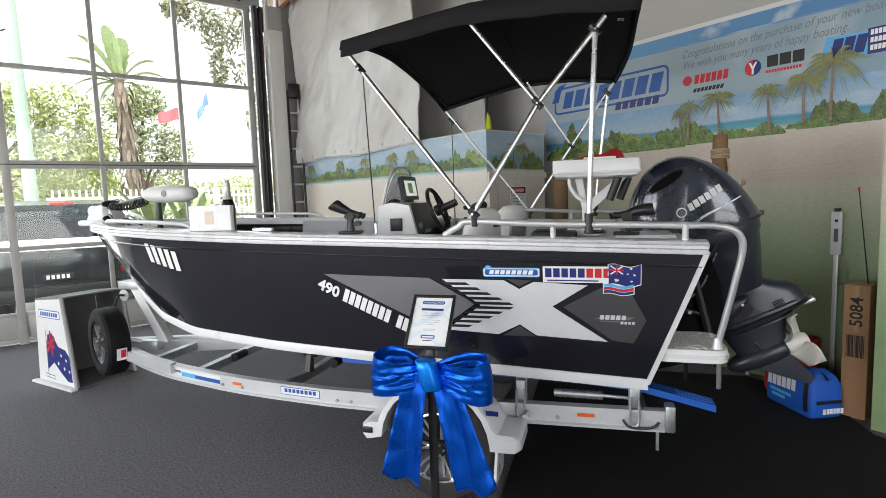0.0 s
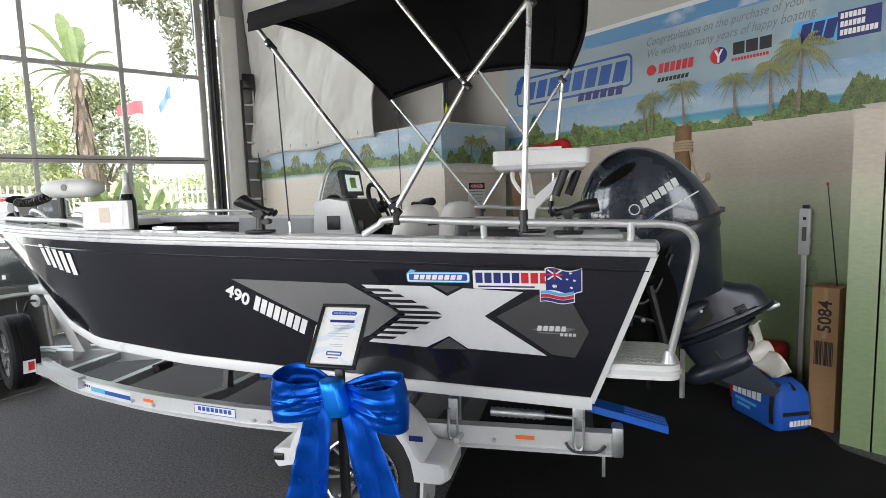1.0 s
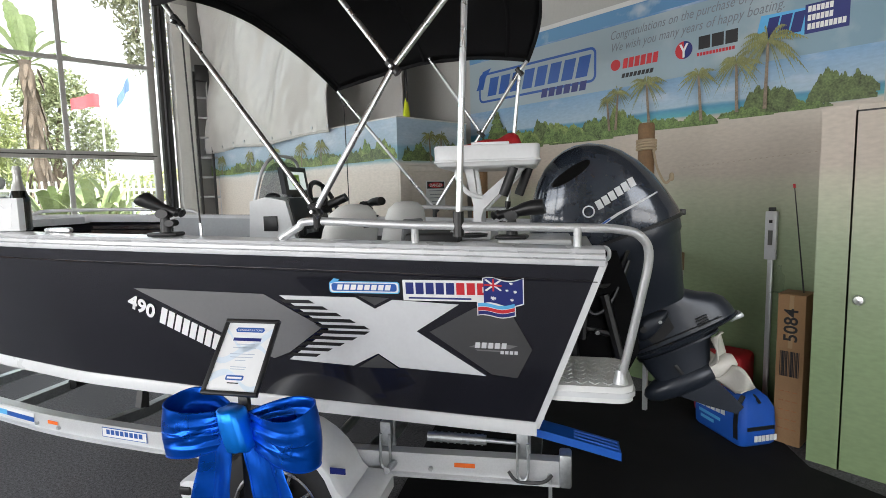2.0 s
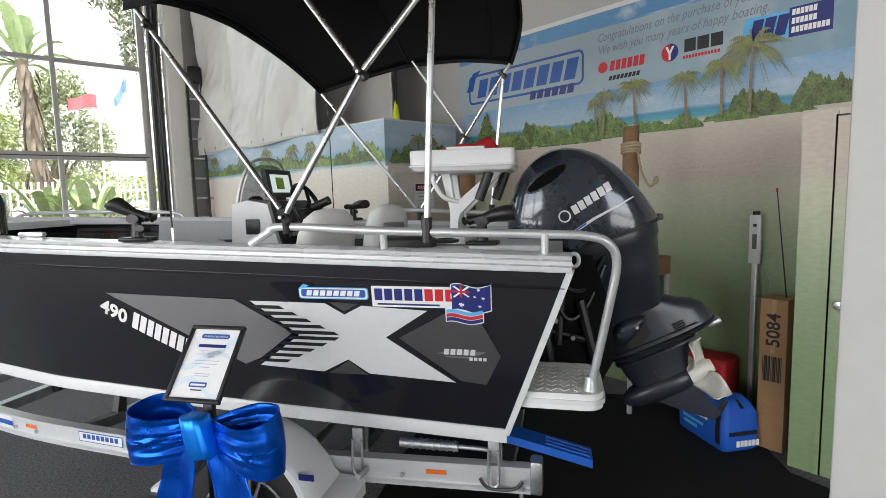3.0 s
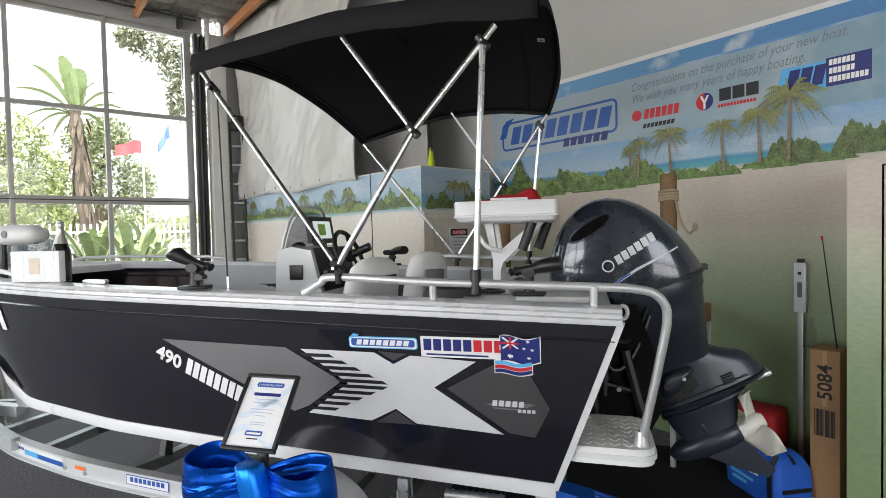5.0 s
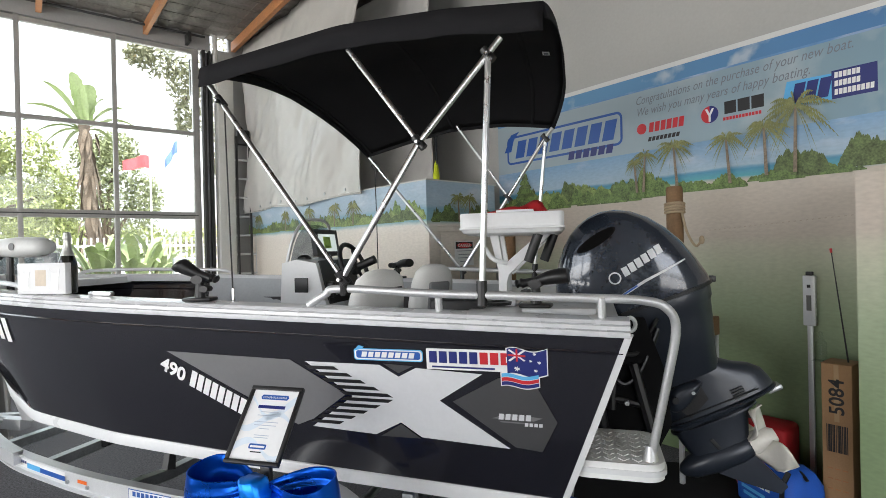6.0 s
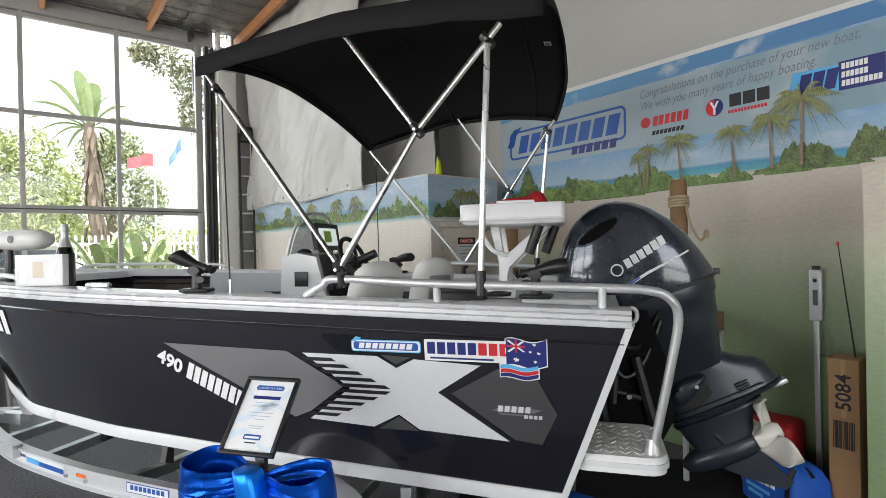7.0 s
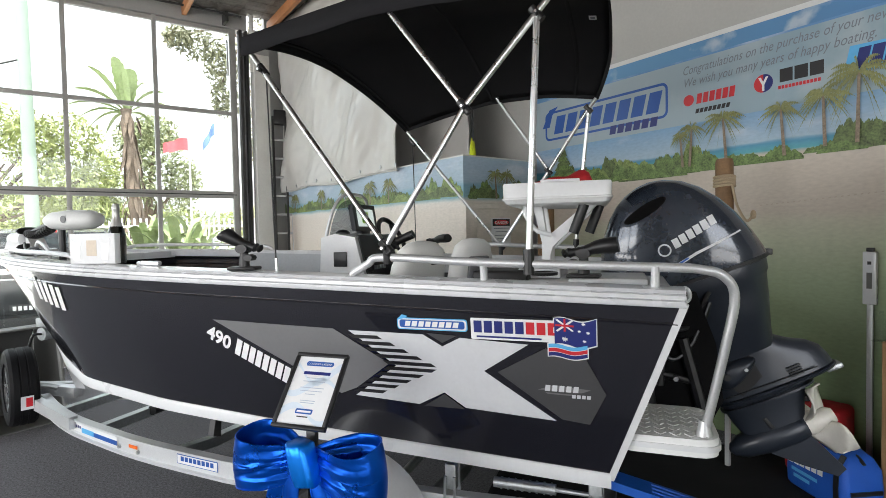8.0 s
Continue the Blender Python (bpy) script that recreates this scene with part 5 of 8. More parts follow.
# ---- swim platform and rails ----
for s in (1, -1):
    def yy(v):
        return CY + s * (v - CY)
    y0, y1 = sorted((yy(0.64), yy(1.02)))
    pf = part("platform", prism(B(), round_rect(-0.375, -0.02, y0, y1, 0.07), lambda u, v, e: Vector((u, v, 0.865 - e)), 0.065), M_PLATFORM, boat, "white swim platform", angle=40)
    stud = None
    for i in range(6):
        for j in range(7):
            c_ = Vector((-0.33 + 0.052 * i, y0 + 0.045 + (y1 - y0 - 0.09) * j / 6, 0.8655))
            if stud is None:
                stud = part("grip_stud", prism(B(), [(-0.021, 0), (0, -0.026), (0.021, 0), (0, 0.026)], lambda u, v, e: Vector((u, v, e)), 0.003), M_PLATFORM, pf, smooth=False)
                stud.location = c_
            else:
                o_ = new("grip_stud", stud.data)
                o_.parent, o_.location = pf, c_
    part("platform_lip", prism(B(), round_rect(-0.383, -0.02, y0 - 0.004, y1 + 0.004, 0.072), lambda u, v, e: Vector((u, v, 0.84 - e)), 0.02), M_WHITE, pf, angle=40)
    path = smooth_path([(1.03, yy(1.10), 1.455), (0.95, yy(1.10), 1.50), (0.88, yy(1.10), 1.525), (0.46, yy(1.10), 1.505), (-0.16, yy(1.09), 1.488), (-0.30, yy(1.08), 1.480), (-0.375, yy(1.07), 1.455), (-0.41, yy(1.05), 1.38), (-0.385, yy(1.02), 1.20), (-0.335, yy(0.97), 0.92), (-0.325, yy(0.965), 0.87)], 6)
    part("stern_rail", tb(path, 0.0165, 12), M_ALU, boat, "brushed aluminium stern rail")
    for x in (0.46, -0.155):
        part("rail_post", tb([(x, yy(1.09), gun_z(x) + 0.05), (x, yy(1.10), 1.492)], 0.015, 10), M_ALU, boat)
    part("rail_foot", lathe(B(), [(0.03, 0.86), (0.03, 0.868), (0.022, 0.895), (0.018, 0.92)], 14, pose(-0.325, yy(0.965), 0)), M_ALU, boat)
    # bow rail
    path = smooth_path([(2.72, CY + s * 0.84, 1.47), (2.8, CY + s * 0.83, 1.535), (3.3, CY + s * 0.72, 1.555), (3.75, CY + s * 0.52, 1.56), (3.86, CY + s * 0.45, 1.545), (3.9, CY + s * 0.42, 1.50)], 6)
    part("bow_rail", tb(path, 0.0135, 10), M_ALU, boat)


# ---- bimini ----
bim = thing("bimini_canopy", "black canvas bimini top on polished aluminium bows", "canopy", m=BOAT)


def can_side(u):
    return interp([0, 0.25, 0.45, 0.75, 1], [2.548, 2.61, 2.655, 2.66, 2.635], u)


def can_pt(u, v):
    x = 1.63 - 1.59 * u
    crown = 0.07 + 0.09 * math.sin(math.pi * (0.15 + 0.75 * u)) + 0.03 * u * u
    hw = 0.815
    sag = 0.012 * math.sin(math.pi * u * 2) ** 2
    far = max(0.0, -v)
    x -= 0.12 * (1 - u) ** 1.5 * far
    hw += 0.075 * far
    tuck = max(0.0, (-v - 0.45) / 0.55) ** 2 * u ** 4
    x += 0.08 * tuck
    return Vector((x - 0.03 * (1 - v * v) * (1 if u > 0.9 else 0), 0.185 + hw * v, can_side(u) - 0.03 * tuck - far * (0.05 * (1 - u) ** 2 + 0.078) + crown * (1 - abs(v) ** 2.3) - sag * (1 - v * v)))


bm = B()
grid(bm, [[can_pt(k / 40, -1 + 2 * j / 36) for j in range(37)] for k in range(41)])
cl = part("canopy_cloth", bm, M_CANVAS, bim, angle=70)
cl.modifiers.new("thick", 'SOLIDIFY').thickness = 0.005


def valance(pts, drop, lean):
    bm = B()
    grid(bm, [[p + Vector((0, 0, 0.004)) for p in pts], [p - Vector((0, 0, d)) + lean * 0.5 for p, d in zip(pts, [x * 0.5 for x in drop])], [p - Vector((0, 0, d)) + lean for p, d in zip(pts, drop)]])
    ob = part("valance", bm, M_CANVAS, bim, "black canvas valance", angle=70)
    ob.modifiers.new("thick", 'SOLIDIFY').thickness = 0.006


valance([can_pt(k / 30, 1) for k in range(31)], [0.088 + 0.030 * k / 30 + 0.003 * math.sin(k) for k in range(31)], Vector((0, 0.012, 0)))
valance([can_pt(k / 30, -1) for k in range(31)], [0.026] * 31, Vector((0, -0.006, 0)))
valance([can_pt(0, -1 + 2 * j / 30) for j in range(31)], [0.045 - 0.012 * (1 - j / 30) for j in range(31)], Vector((0.012, 0, 0)))
valance([can_pt(1, -1 + 2 * j / 30) for j in range(31)], [0.03 + 0.035 * j / 30 for j in range(31)], Vector((-0.012, 0, 0)))
tag = part("care_label", bx(-0.02, 0.02, -0.028, 0.028, -0.001, 0.0), M_PAPER, bim, "small white sewn-in label", smooth=False)
tag.matrix_basis = Matrix.Translation(can_pt(0.945, -0.12) - Vector((0, 0, 0.010))) @ pose(0, 0, 0, 0, -8, 0)
part("print_bar", bx(-0.012, 0.012, -0.018, 0.012, -0.0016, -0.0011), M_INKGREY, tag, smooth=False)
for s in (1, -1):
    def q(x, y, z):
        return (x - (0.0 if s > 0 else 0.07 * (z - 1.3)), 0.17 + s * (y - 0.17), z)
    pb = q(0.86 if s > 0 else 0.825, 1.12, 1.57 if s > 0 else 1.51)
    kn = q(0.525, 1.100, 2.105) if s > 0 else q(0.505, 1.100, 2.04)
    part("front_bow", tb([q(1.605 if s > 0 else 1.56, 0.985, 2.495 if s > 0 else 2.38), pb], 0.0115, 12), M_CHROME, bim, "polished aluminium bow")
    part("main_bow", tb([pb, kn, q(0.252, 1.040, 2.445), q(0.205, 1.028, 2.505)], 0.0130, 12), M_CHROME, bim, "polished aluminium bow")
    part("middle_bow", tb([q(0.885, 0.985, 2.565), kn], 0.0115, 12), M_CHROME, bim, "polished aluminium bow")
    part("rear_leg", tb([q(0.252, 1.045, 2.435), q(0.285, 1.10, 1.51)], 0.0130, 12), M_CHROME, bim, "polished aluminium leg")
    for p, rr in ((kn, 0.017), (q(0.252, 1.040, 2.44), 0.018), (q(1.515, 1.000, 2.385 if s > 0 else 2.30), 0.016), (pb, 0.019)):
        part("knuckle", tb([Vector(p) + Vector((0.020, 0, 0.024)), Vector(p) - Vector((0.020, 0, 0.024))], rr, 10), M_BLACKPL, bim, "black plastic hinge")
        part("bolt_knob", tb([Vector(p) + Vector((0, s * 0.018, -0.005)), Vector(p) + Vector((0, s * 0.040, -0.005))], 0.010, 8), M_BLACKPL, bim)
        part("bolt_head", tb([Vector(p) + Vector((0, s * 0.040, -0.005)), Vector(p) + Vector((0, s * 0.044, -0.005))], 0.006, 6), M_CHROME, bim)
    part("rail_clamp", tb([Vector(pb) - Vector((0, s * 0.012, 0.07)), Vector(pb) + Vector((0, 0, 0.03))], 0.016, 10), M_BLACKPL, bim, "black rail clamp")
    part("rail_clamp", tb([q(0.285, 1.10, 1.46), q(0.285, 1.10, 1.555)], 0.021, 10), M_BLACKPL, bim, "black rail clamp")
    part("hold_down_rope", tb(smooth_path([q(1.51, 0.985, 2.36 if s > 0 else 2.28), q(1.488, 1.0, 1.95), q(1.46, 1.02, 1.49)], 4), 0.0035, 6), M_INKDARK, bim)
    part("rope_hook", tb([q(1.46, 1.02, 1.42), q(1.46, 1.02, 1.52)], 0.008, 6), M_CHROME, bim)
part("cross_bow", tb([can_pt(0.47, -1 + 2 * j / 24) - Vector((0, 0, 0.006)) for j in range(25)], 0.011, 10, squash=0.5), M_CANVAS, bim, "black canvas bow sleeve")
part("cross_bow", tb([can_pt(0.89, -1 + 2 * j / 24) - Vector((0, 0, 0.006)) for j in range(25)], 0.011, 10, squash=0.5), M_CANVAS, bim, "black canvas bow sleeve")
part("cross_bow", tb([can_pt(0.015, -1 + 2 * j / 24) - Vector((0, 0, 0.006)) for j in range(25)], 0.011, 10, squash=0.5), M_CANVAS, bim, "black canvas bow sleeve")

# ---- bait table ----
bt = thing("bait_table", "white bait board on a single pedestal with rod tubes", "bait board", m=BOAT)
ang = pose(0.265, 0.25, 0, 0, 0, 3)
part("tray", loft([[ang @ Vector((x, y, z)) for x, y in round_rect(-a, a, -b, b, 0.03)] for a, b, z in ((0.215, 0.25, 1.742), (0.240, 0.277, 1.752), (0.252, 0.29, 1.772), (0.254, 0.292, 1.840), (0.250, 0.288, 1.850), (0.238, 0.276, 1.850), (0.234, 0.272, 1.832))]), M_WHITE, bt, angle=30)
part("tray_lip", loft([[ang @ Vector((x, y, z)) for x, y in round_rect(-a, a, -b, b, 0.03)] for a, b, z in ((0.252, 0.290, 1.768), (0.257, 0.295, 1.772), (0.257, 0.295, 1.778), (0.252, 0.290, 1.782))]), M_WHITE, bt, angle=30)


def web(poly, y, t, name="web"):
    """A moulded upright web in the board's length."""
    part(name, loft([[Vector((x, y + d, z)) for x, z in poly] for d in (-t, -t * 0.8, t * 0.8, t)]), M_WHITE, bt, angle=30)


web([(0.381, 1.744), (0.336, 1.744), (0.318, 1.61), (0.300, 1.60), (0.128, 1.744), (0.070, 1.744), (0.285, 1.540), (0.297, 1.500), (0.298, 1.40), (0.338, 1.40), (0.338, 1.56)], 0.37, 0.026, "pedestal")
web([(0.381, 1.744), (0.336, 1.744), (0.318, 1.61), (0.338, 1.58)], 0.20, 0.014)
web([(0.128, 1.744), (0.070, 1.744), (0.290, 1.530), (0.318, 1.56)], 0.20, 0.014)
part("spine", bx(0.300, 0.336, 0.186, 0.345, 1.42, 1.57, bevel=0.008), M_WHITE, bt)
part("foot_plate", bx(0.25, 0.39, 0.28, 0.46, 1.400, 1.418, bevel=0.007), M_WHITE, bt)
part("drain_hose", tb(smooth_path([(0.41, 0.44, 1.745), (0.408, 0.445, 1.70), (0.375, 0.45, 1.645), (0.345, 0.45, 1.618), (0.29, 0.42, 1.60)], 6), 0.012, 10), M_WHITE, bt, "white drain hose")
for x, y in ((0.125, 0.47), (0.062, 0.30)):
    part("rod_tube", tb([(x, y, 1.744), (x + 0.052, y, 1.607)], 0.024, 14), M_BLACKPL, bt, "black rod holder tube")
rd = thing("red_cover", "folded red fabric cover lying on the bait board", "cover", m=BOAT @ pose(0.255, 0.30, 1.851))
rows = []
for k in range(15):
    x = 0.165 - 0.33 * k / 14
    top = interp([-0.165, -0.15, -0.11, 0.0, 0.12, 0.165], [0.004, 0.055, 0.072, 0.045, 0.022, 0.004], x)
    ring = []
    for j in range(22):
        a = 2 * math.pi * j / 22
        c, q = math.cos(a), math.sin(a)
        ring.append(Vector((x + 0.006 * math.sin(5 * a + k), 0.15 * math.copysign(abs(c) ** 0.7, c) * (0.94 + 0.06 * math.sin(k * 1.1)), max(0.0, q) ** 0.7 * top * (0.85 + 0.2 * math.sin(a * 3 + k * 0.9)))))
    rows.append(ring)
part("cloth", loft(rows), M_REDFAB, rd, angle=60)
nt = thing("folded_note", "folded white paper leaflet under the red cover", "leaflet", m=BOAT @ pose(0.235, 0.475, 1.851, 0, 0, 4))
part("sheet", bx(-0.09, 0.09, -0.05, 0.06, 0.0, 0.012, bevel=0.003), M_PAPER, nt)

# ---- console, wheel, seats ----
con = thing("helm_console", "white side console with a steering wheel and chart plotter", "console", m=BOAT @ Matrix.Translation((-0.13, 0, 0)))
YC = -0.43
part("pod", loft([[Vector((x, YC + y, z)) for x, z in ((2.10, 0.94), (2.06, 1.60), (1.95, 1.625), (1.80, 1.60), (1.74, 1.36), (1.70, 1.25), (1.74, 0.94))] for y in (-0.30, -0.285, 0.285, 0.30)]), M_WHITE, con, angle=30)
part("dash_panel", loft([[Vector((x, YC + y, z)) for x, z in ((1.80, 1.615), (1.79, 1.60), (1.715, 1.32), (1.735, 1.315), (1.815, 1.60))] for y in (-0.26, 0.26)]), M_BLACKPL, con, "black dash panel", angle=30)
part("side_vent", bx(1.86, 1.96, YC + 0.301, YC + 0.312, 1.40, 1.50, bevel=0.004), M_BLACKPL, con)
part("compass", lathe(B(), [(0.05, 0.0), (0.05, 0.02), (0.03, 0.035), (0.005, 0.04)], 16, pose(1.99, YC + 0.12, 1.615)), M_BLACKPL, con)


def arch(hw, z0, h, n=20, p=3.2):
    return [(hw * math.copysign(abs(math.cos(a)) ** (2 / p), math.cos(a)), z0 + h * abs(math.sin(a)) ** (2 / p)) for a in np.linspace(0, math.pi, n)]


part("windscreen", loft([[Vector((2.02 - 0.25 * (z - 1.6) - d, YC + y, z)) for y, z in arch(0.26, 1.60, 0.27)] for d in (0, 0.004)]), M_ACRYL, con, "clear acrylic windscreen")
part("grab_rail", tb([Vector((2.03 - 0.25 * (z - 1.6), YC + y, z)) for y, z in arch(0.285, 1.58, 0.33, 28)], 0.012, 10), M_ALU, con)
pt = part("chart_plotter", loft([[Vector((x, YC + y, z)) for x, z in ((1.92 + o, 1.640), (1.955 + o, 1.645), (1.985 + o, 1.835), (1.95 + o, 1.84))] for y, o in ((-0.31, 0), (0.05, 0))]), M_BLACKPL, con, "black chart plotter", angle=20)
part("screen", loft([[Vector((x, YC + y, z)) for x, z in ((1.9197, 1.676), (1.9217, 1.676), (1.9433, 1.806), (1.9413, 1.806))] for y in (-0.262, 0.004)]), M_SCREEN, pt, "lit pale plotter screen", smooth=False)
part("chart_patch", loft([[Vector((x, YC + y, z)) for x, z in ((1.9215, 1.70), (1.9230, 1.70), (1.9370, 1.785), (1.9355, 1.785))] for y in (-0.17, -0.06)]), M_SCREENGREEN, pt, smooth=False)
part("plotter_mount", bx(1.93, 1.98, YC - 0.20, YC - 0.06, 1.60, 1.66, bevel=0.008), M_BLACKPL, con)
wm = pose(1.645, YC + 0.02, 1.55, 0, -68, 0)
ring = [wm @ Vector((0.185 * math.cos(a), 0.185 * math.sin(a), 0)) for a in np.linspace(0, 2 * math.pi, 37)]
wh = part("steering_wheel", tb(ring, 0.017, 10, cap=False), M_BLACKPL, con, "black steering wheel")
for k in range(3):
    a = radians(90 + 120 * k)
    part("spoke", tb([wm @ Vector((0, 0, 0.02)), wm @ Vector((0.165 * math.cos(a), 0.165 * math.sin(a), 0))], 0.014, 8, squash=0.6), M_BLACKPL, wh)
part("hub", lathe(B(), [(0.045, -0.02), (0.05, 0.02), (0.03, 0.035)], 18, wm), M_BLACKPL, wh)
part("steering_shaft", tb([wm @ Vector((0, 0, 0)), wm @ Vector((0, 0, 0.17))], 0.03, 12), M_BLACKPL, con)
part("throttle_box", bx(1.58, 1.74, YC - 0.24, YC - 0.14, 1.26, 1.40, bevel=0.02), M_BLACKPL, con)
part("throttle_lever", tb([(1.65, YC - 0.15, 1.36), (1.60, YC - 0.15, 1.47), (1.58, YC - 0.10, 1.48)], 0.014, 8), M_BLACKPL, con)
part("handset", bx(1.70, 1.76, YC + 0.20, YC + 0.25, 1.36, 1.47, bevel=0.015), M_BLACKPL, con)
for k in range(4):
    part("switch", bx(1.722, 1.738, YC - 0.02 + 0.05 * k, YC + 0.015 + 0.05 * k, 1.372, 1.40, bevel=0.003), M_GALV, con)


def seat(x, y, turn, label, insert, k=1.0):
    st = thing("helm_chair", label, "chair", "pair of boat chairs", m=BOAT @ pose(x, y, 0, 0, 0, turn))
    part("cushion", bx(-0.02, 0.44, -0.22, 0.22, 1.12, 1.23, bevel=0.045, seg=3), M_VINYL, st)
    rows = []
    for z, w, t, o in ((1.16, 0.19, 0.06, 0.02), (1.24, 0.215, 0.075, 0.0), (1.34, 0.215, 0.075, -0.025), (1.46, 0.205, 0.065, -0.05), (1.535, 0.175, 0.055, -0.065), (1.572, 0.11, 0.035, -0.07), (1.582, 0.03, 0.012, -0.07)):
        rows.append([Vector((o + t * math.sin(a), k * w * math.copysign(abs(math.cos(a)) ** 0.6, math.cos(a)), z)) for a in np.linspace(0, 2 * math.pi, 24, endpoint=False)])
    bk = part("backrest", loft(rows), M_VINYL, st, angle=60)
    if insert:
        part("back_panel", bx(-0.014, 0.014, -0.075, 0.075, -0.14, 0.14, bevel=0.012, seg=2), M_VINYLGREY, bk, "grey backrest insert").matrix_basis = pose(-0.112, 0, 1.33, 0, -10, 0)
    else:
        part("dark_mark", bx(-0.003, 0.003, -0.05, 0.05, -0.014, 0.014), M_INKDARK, bk, "small dark maker's mark").matrix_basis = pose(-0.118, -0.06, 1.475, 0, -10, 8)
    part("pedestal", tb([(0.2, 0, 0.93), (0.2, 0, 1.12)], 0.045, 14), M_ALU, st)
    part("swivel_base", lathe(B(), [(0.13, 0.925), (0.13, 0.94), (0.06, 0.96)], 20, pose(0.2, 0, 0)), M_BLACKPL, st)
    return st


seat(0.98, 0.55, -20, "light grey padded boat chair with a small dark mark", False, 0.9)
seat(0.92, -0.26, -40, "light grey padded boat chair with a darker back insert", True, 0.74)


# ---- rod holders ----
def rod_holder(x, y, z, turn, label, lay=1.0):
    rh = thing("rod_holder", label, "rod holder", "rod holders", m=BOAT @ pose(x, y, z, 0, 0, turn) @ Matrix.Diagonal((1.45, 1.4, 1.05, 1)))
    part("base", bx(-0.045, 0.045, -0.03, 0.03, 0.0, 0.016, bevel=0.006), M_BLACKPL, rh)
    part("stem", tb([(0, 0, 0.01), (0, 0, 0.085)], [0.017, 0.012], 12), M_BLACKPL, rh)
    part("elbow", tb([(0, -0.022, 0.092), (0, 0.022, 0.092)], 0.019, 12), M_BLACKPL, rh)
    part("cradle", tb(smooth_path([(-0.058, 0, 0.092 - 0.002 * lay), (-0.03, 0, 0.092 + 0.008 * lay), (0.015, 0, 0.092 + 0.03 * lay), (0.048, 0, 0.092 + 0.053 * lay), (0.066 + 0.05 * (1 - lay), 0, 0.092 + 0.068 * lay)], 4), [0.011, 0.018, 0.013, 0.020, 0.016, 0.016, 0.017, 0.017, 0.021, 0.023, 0.025, 0.027, 0.028, 0.030, 0.031, 0.030, 0.029], 14), M_BLACKPL, rh)
    part("thumb_knob", tb([(-0.035, 0.015, 0.055), (-0.035, 0.05, 0.055)], 0.014, 8), M_BLACKPL, rh)
    return rh


rod_holder(1.58, CY + gun_b(1.58) - 0.03, gun_z(1.58) + 0.057, 12, "black plastic rod holder clamped on the gunwale")
rod_holder(0.10, 0.90, 1.432, 176, "black plastic rod holder lying low on the stern deck", 0.5)
rod_holder(1.30, -0.70, 1.46, 150, "black plastic rod holder on the far gunwale", 0.3)

# The pod's near-black colour also holds the shade between hull and engine.
part("stern_pod", loft([[Vector((x, y, z)) for x, z in ((-0.02, 1.34), (-0.36, 1.33), (-0.44, 1.10), (-0.47, 0.84), (-0.38, 0.66), (0.0, 0.54))] for y in (-0.10, -0.08, 0.42, 0.44)]), M_PODBLACK, boat, "black engine pod, darkened for the shade under the stern", angle=30)
for x0, z0, x1, z1, rr in ((-0.10, 1.22, -0.16, 0.80, 0.030), (-0.22, 1.26, -0.20, 0.90, 0.022), (-0.30, 1.12, -0.38, 0.80, 0.026), (-0.08, 0.98, -0.36, 0.92, 0.016)):
    part("pod_strut", tb([(x0, 0.455, z0), (x1, 0.455, z1)], rr, 8), M_BLACKPL, boat)
for x, z in ((-0.12, 1.14), (-0.19, 1.02), (-0.12, 0.90), (-0.27, 0.94)):
    part("pod_bolt", tb([(x, 0.44, z), (x, 0.495, z)], 0.012, 6), M_GALV, boat)

part("stern_loop", tb([Vector((-0.262 + 0.018 * math.cos(a), CY + 0.78, 1.375 + 0.026 * math.sin(a))) for a in np.linspace(0, 2 * math.pi, 21)], 0.008, 8, cap=False), M_WHITE, boat, "white stern grab loop")

# ---- outboard engine, tilted up ----
eng = thing("outboard_engine", "large blue-grey outboard engine tilted up on the transom", "outboard engine", m=BOAT)
TH = radians(27)
EY = 0.19


def ep(e, f, y=0.0):
    """Engine place: e aft, f down the leg, y sideways."""
    return Vector((-0.435 - e * math.cos(TH) - f * math.sin(TH), EY + y, 1.415 + e * math.sin(TH) - f * math.cos(TH)))


def eng_loft(rows, n=28, power=2.6):
    """Rounded sections down the leg: f, front e, rear e, half width."""
    out = []
    for f0, f1, e0, e1, w in rows:
        ring = []
        for k in range(n):
            a = 2 * math.pi * k / n
            c, s = math.cos(a), math.sin(a)
            ce = math.copysign(abs(c) ** (2 / power), c)
            se = math.copysign(abs(s) ** (2 / power), s)
            t = (ce + 1) / 2
            ring.append(ep(e0 + (e1 - e0) * t, f0 + (f1 - f0) * t, w * se))
        out.append(ring)
    return loft(out)


cowl = part("cowling", eng_loft([(-0.05, 0.035, -0.455, 0.262, 0.205), (-0.10, 0.0, -0.475, 0.264, 0.214), (-0.21, -0.09, -0.455, 0.255, 0.216), (-0.30, -0.19, -0.405, 0.236, 0.212), (-0.38, -0.29, -0.345, 0.20, 0.203), (-0.435, -0.375, -0.288, 0.152, 0.19), (-0.475, -0.44, -0.23, 0.095, 0.168), (-0.50, -0.485, -0.17, 0.03, 0.13), (-0.512, -0.508, -0.11, -0.03, 0.07)], 44, 3.3), M_ENGINE, eng, "glossy blue-grey cowling", angle=50)
part("cowl_seam", eng_loft([(-0.040, 0.047, -0.458, 0.264, 0.207), (-0.054, 0.031, -0.458, 0.268, 0.210)], 44, 3.3), M_ENGDARK, eng)
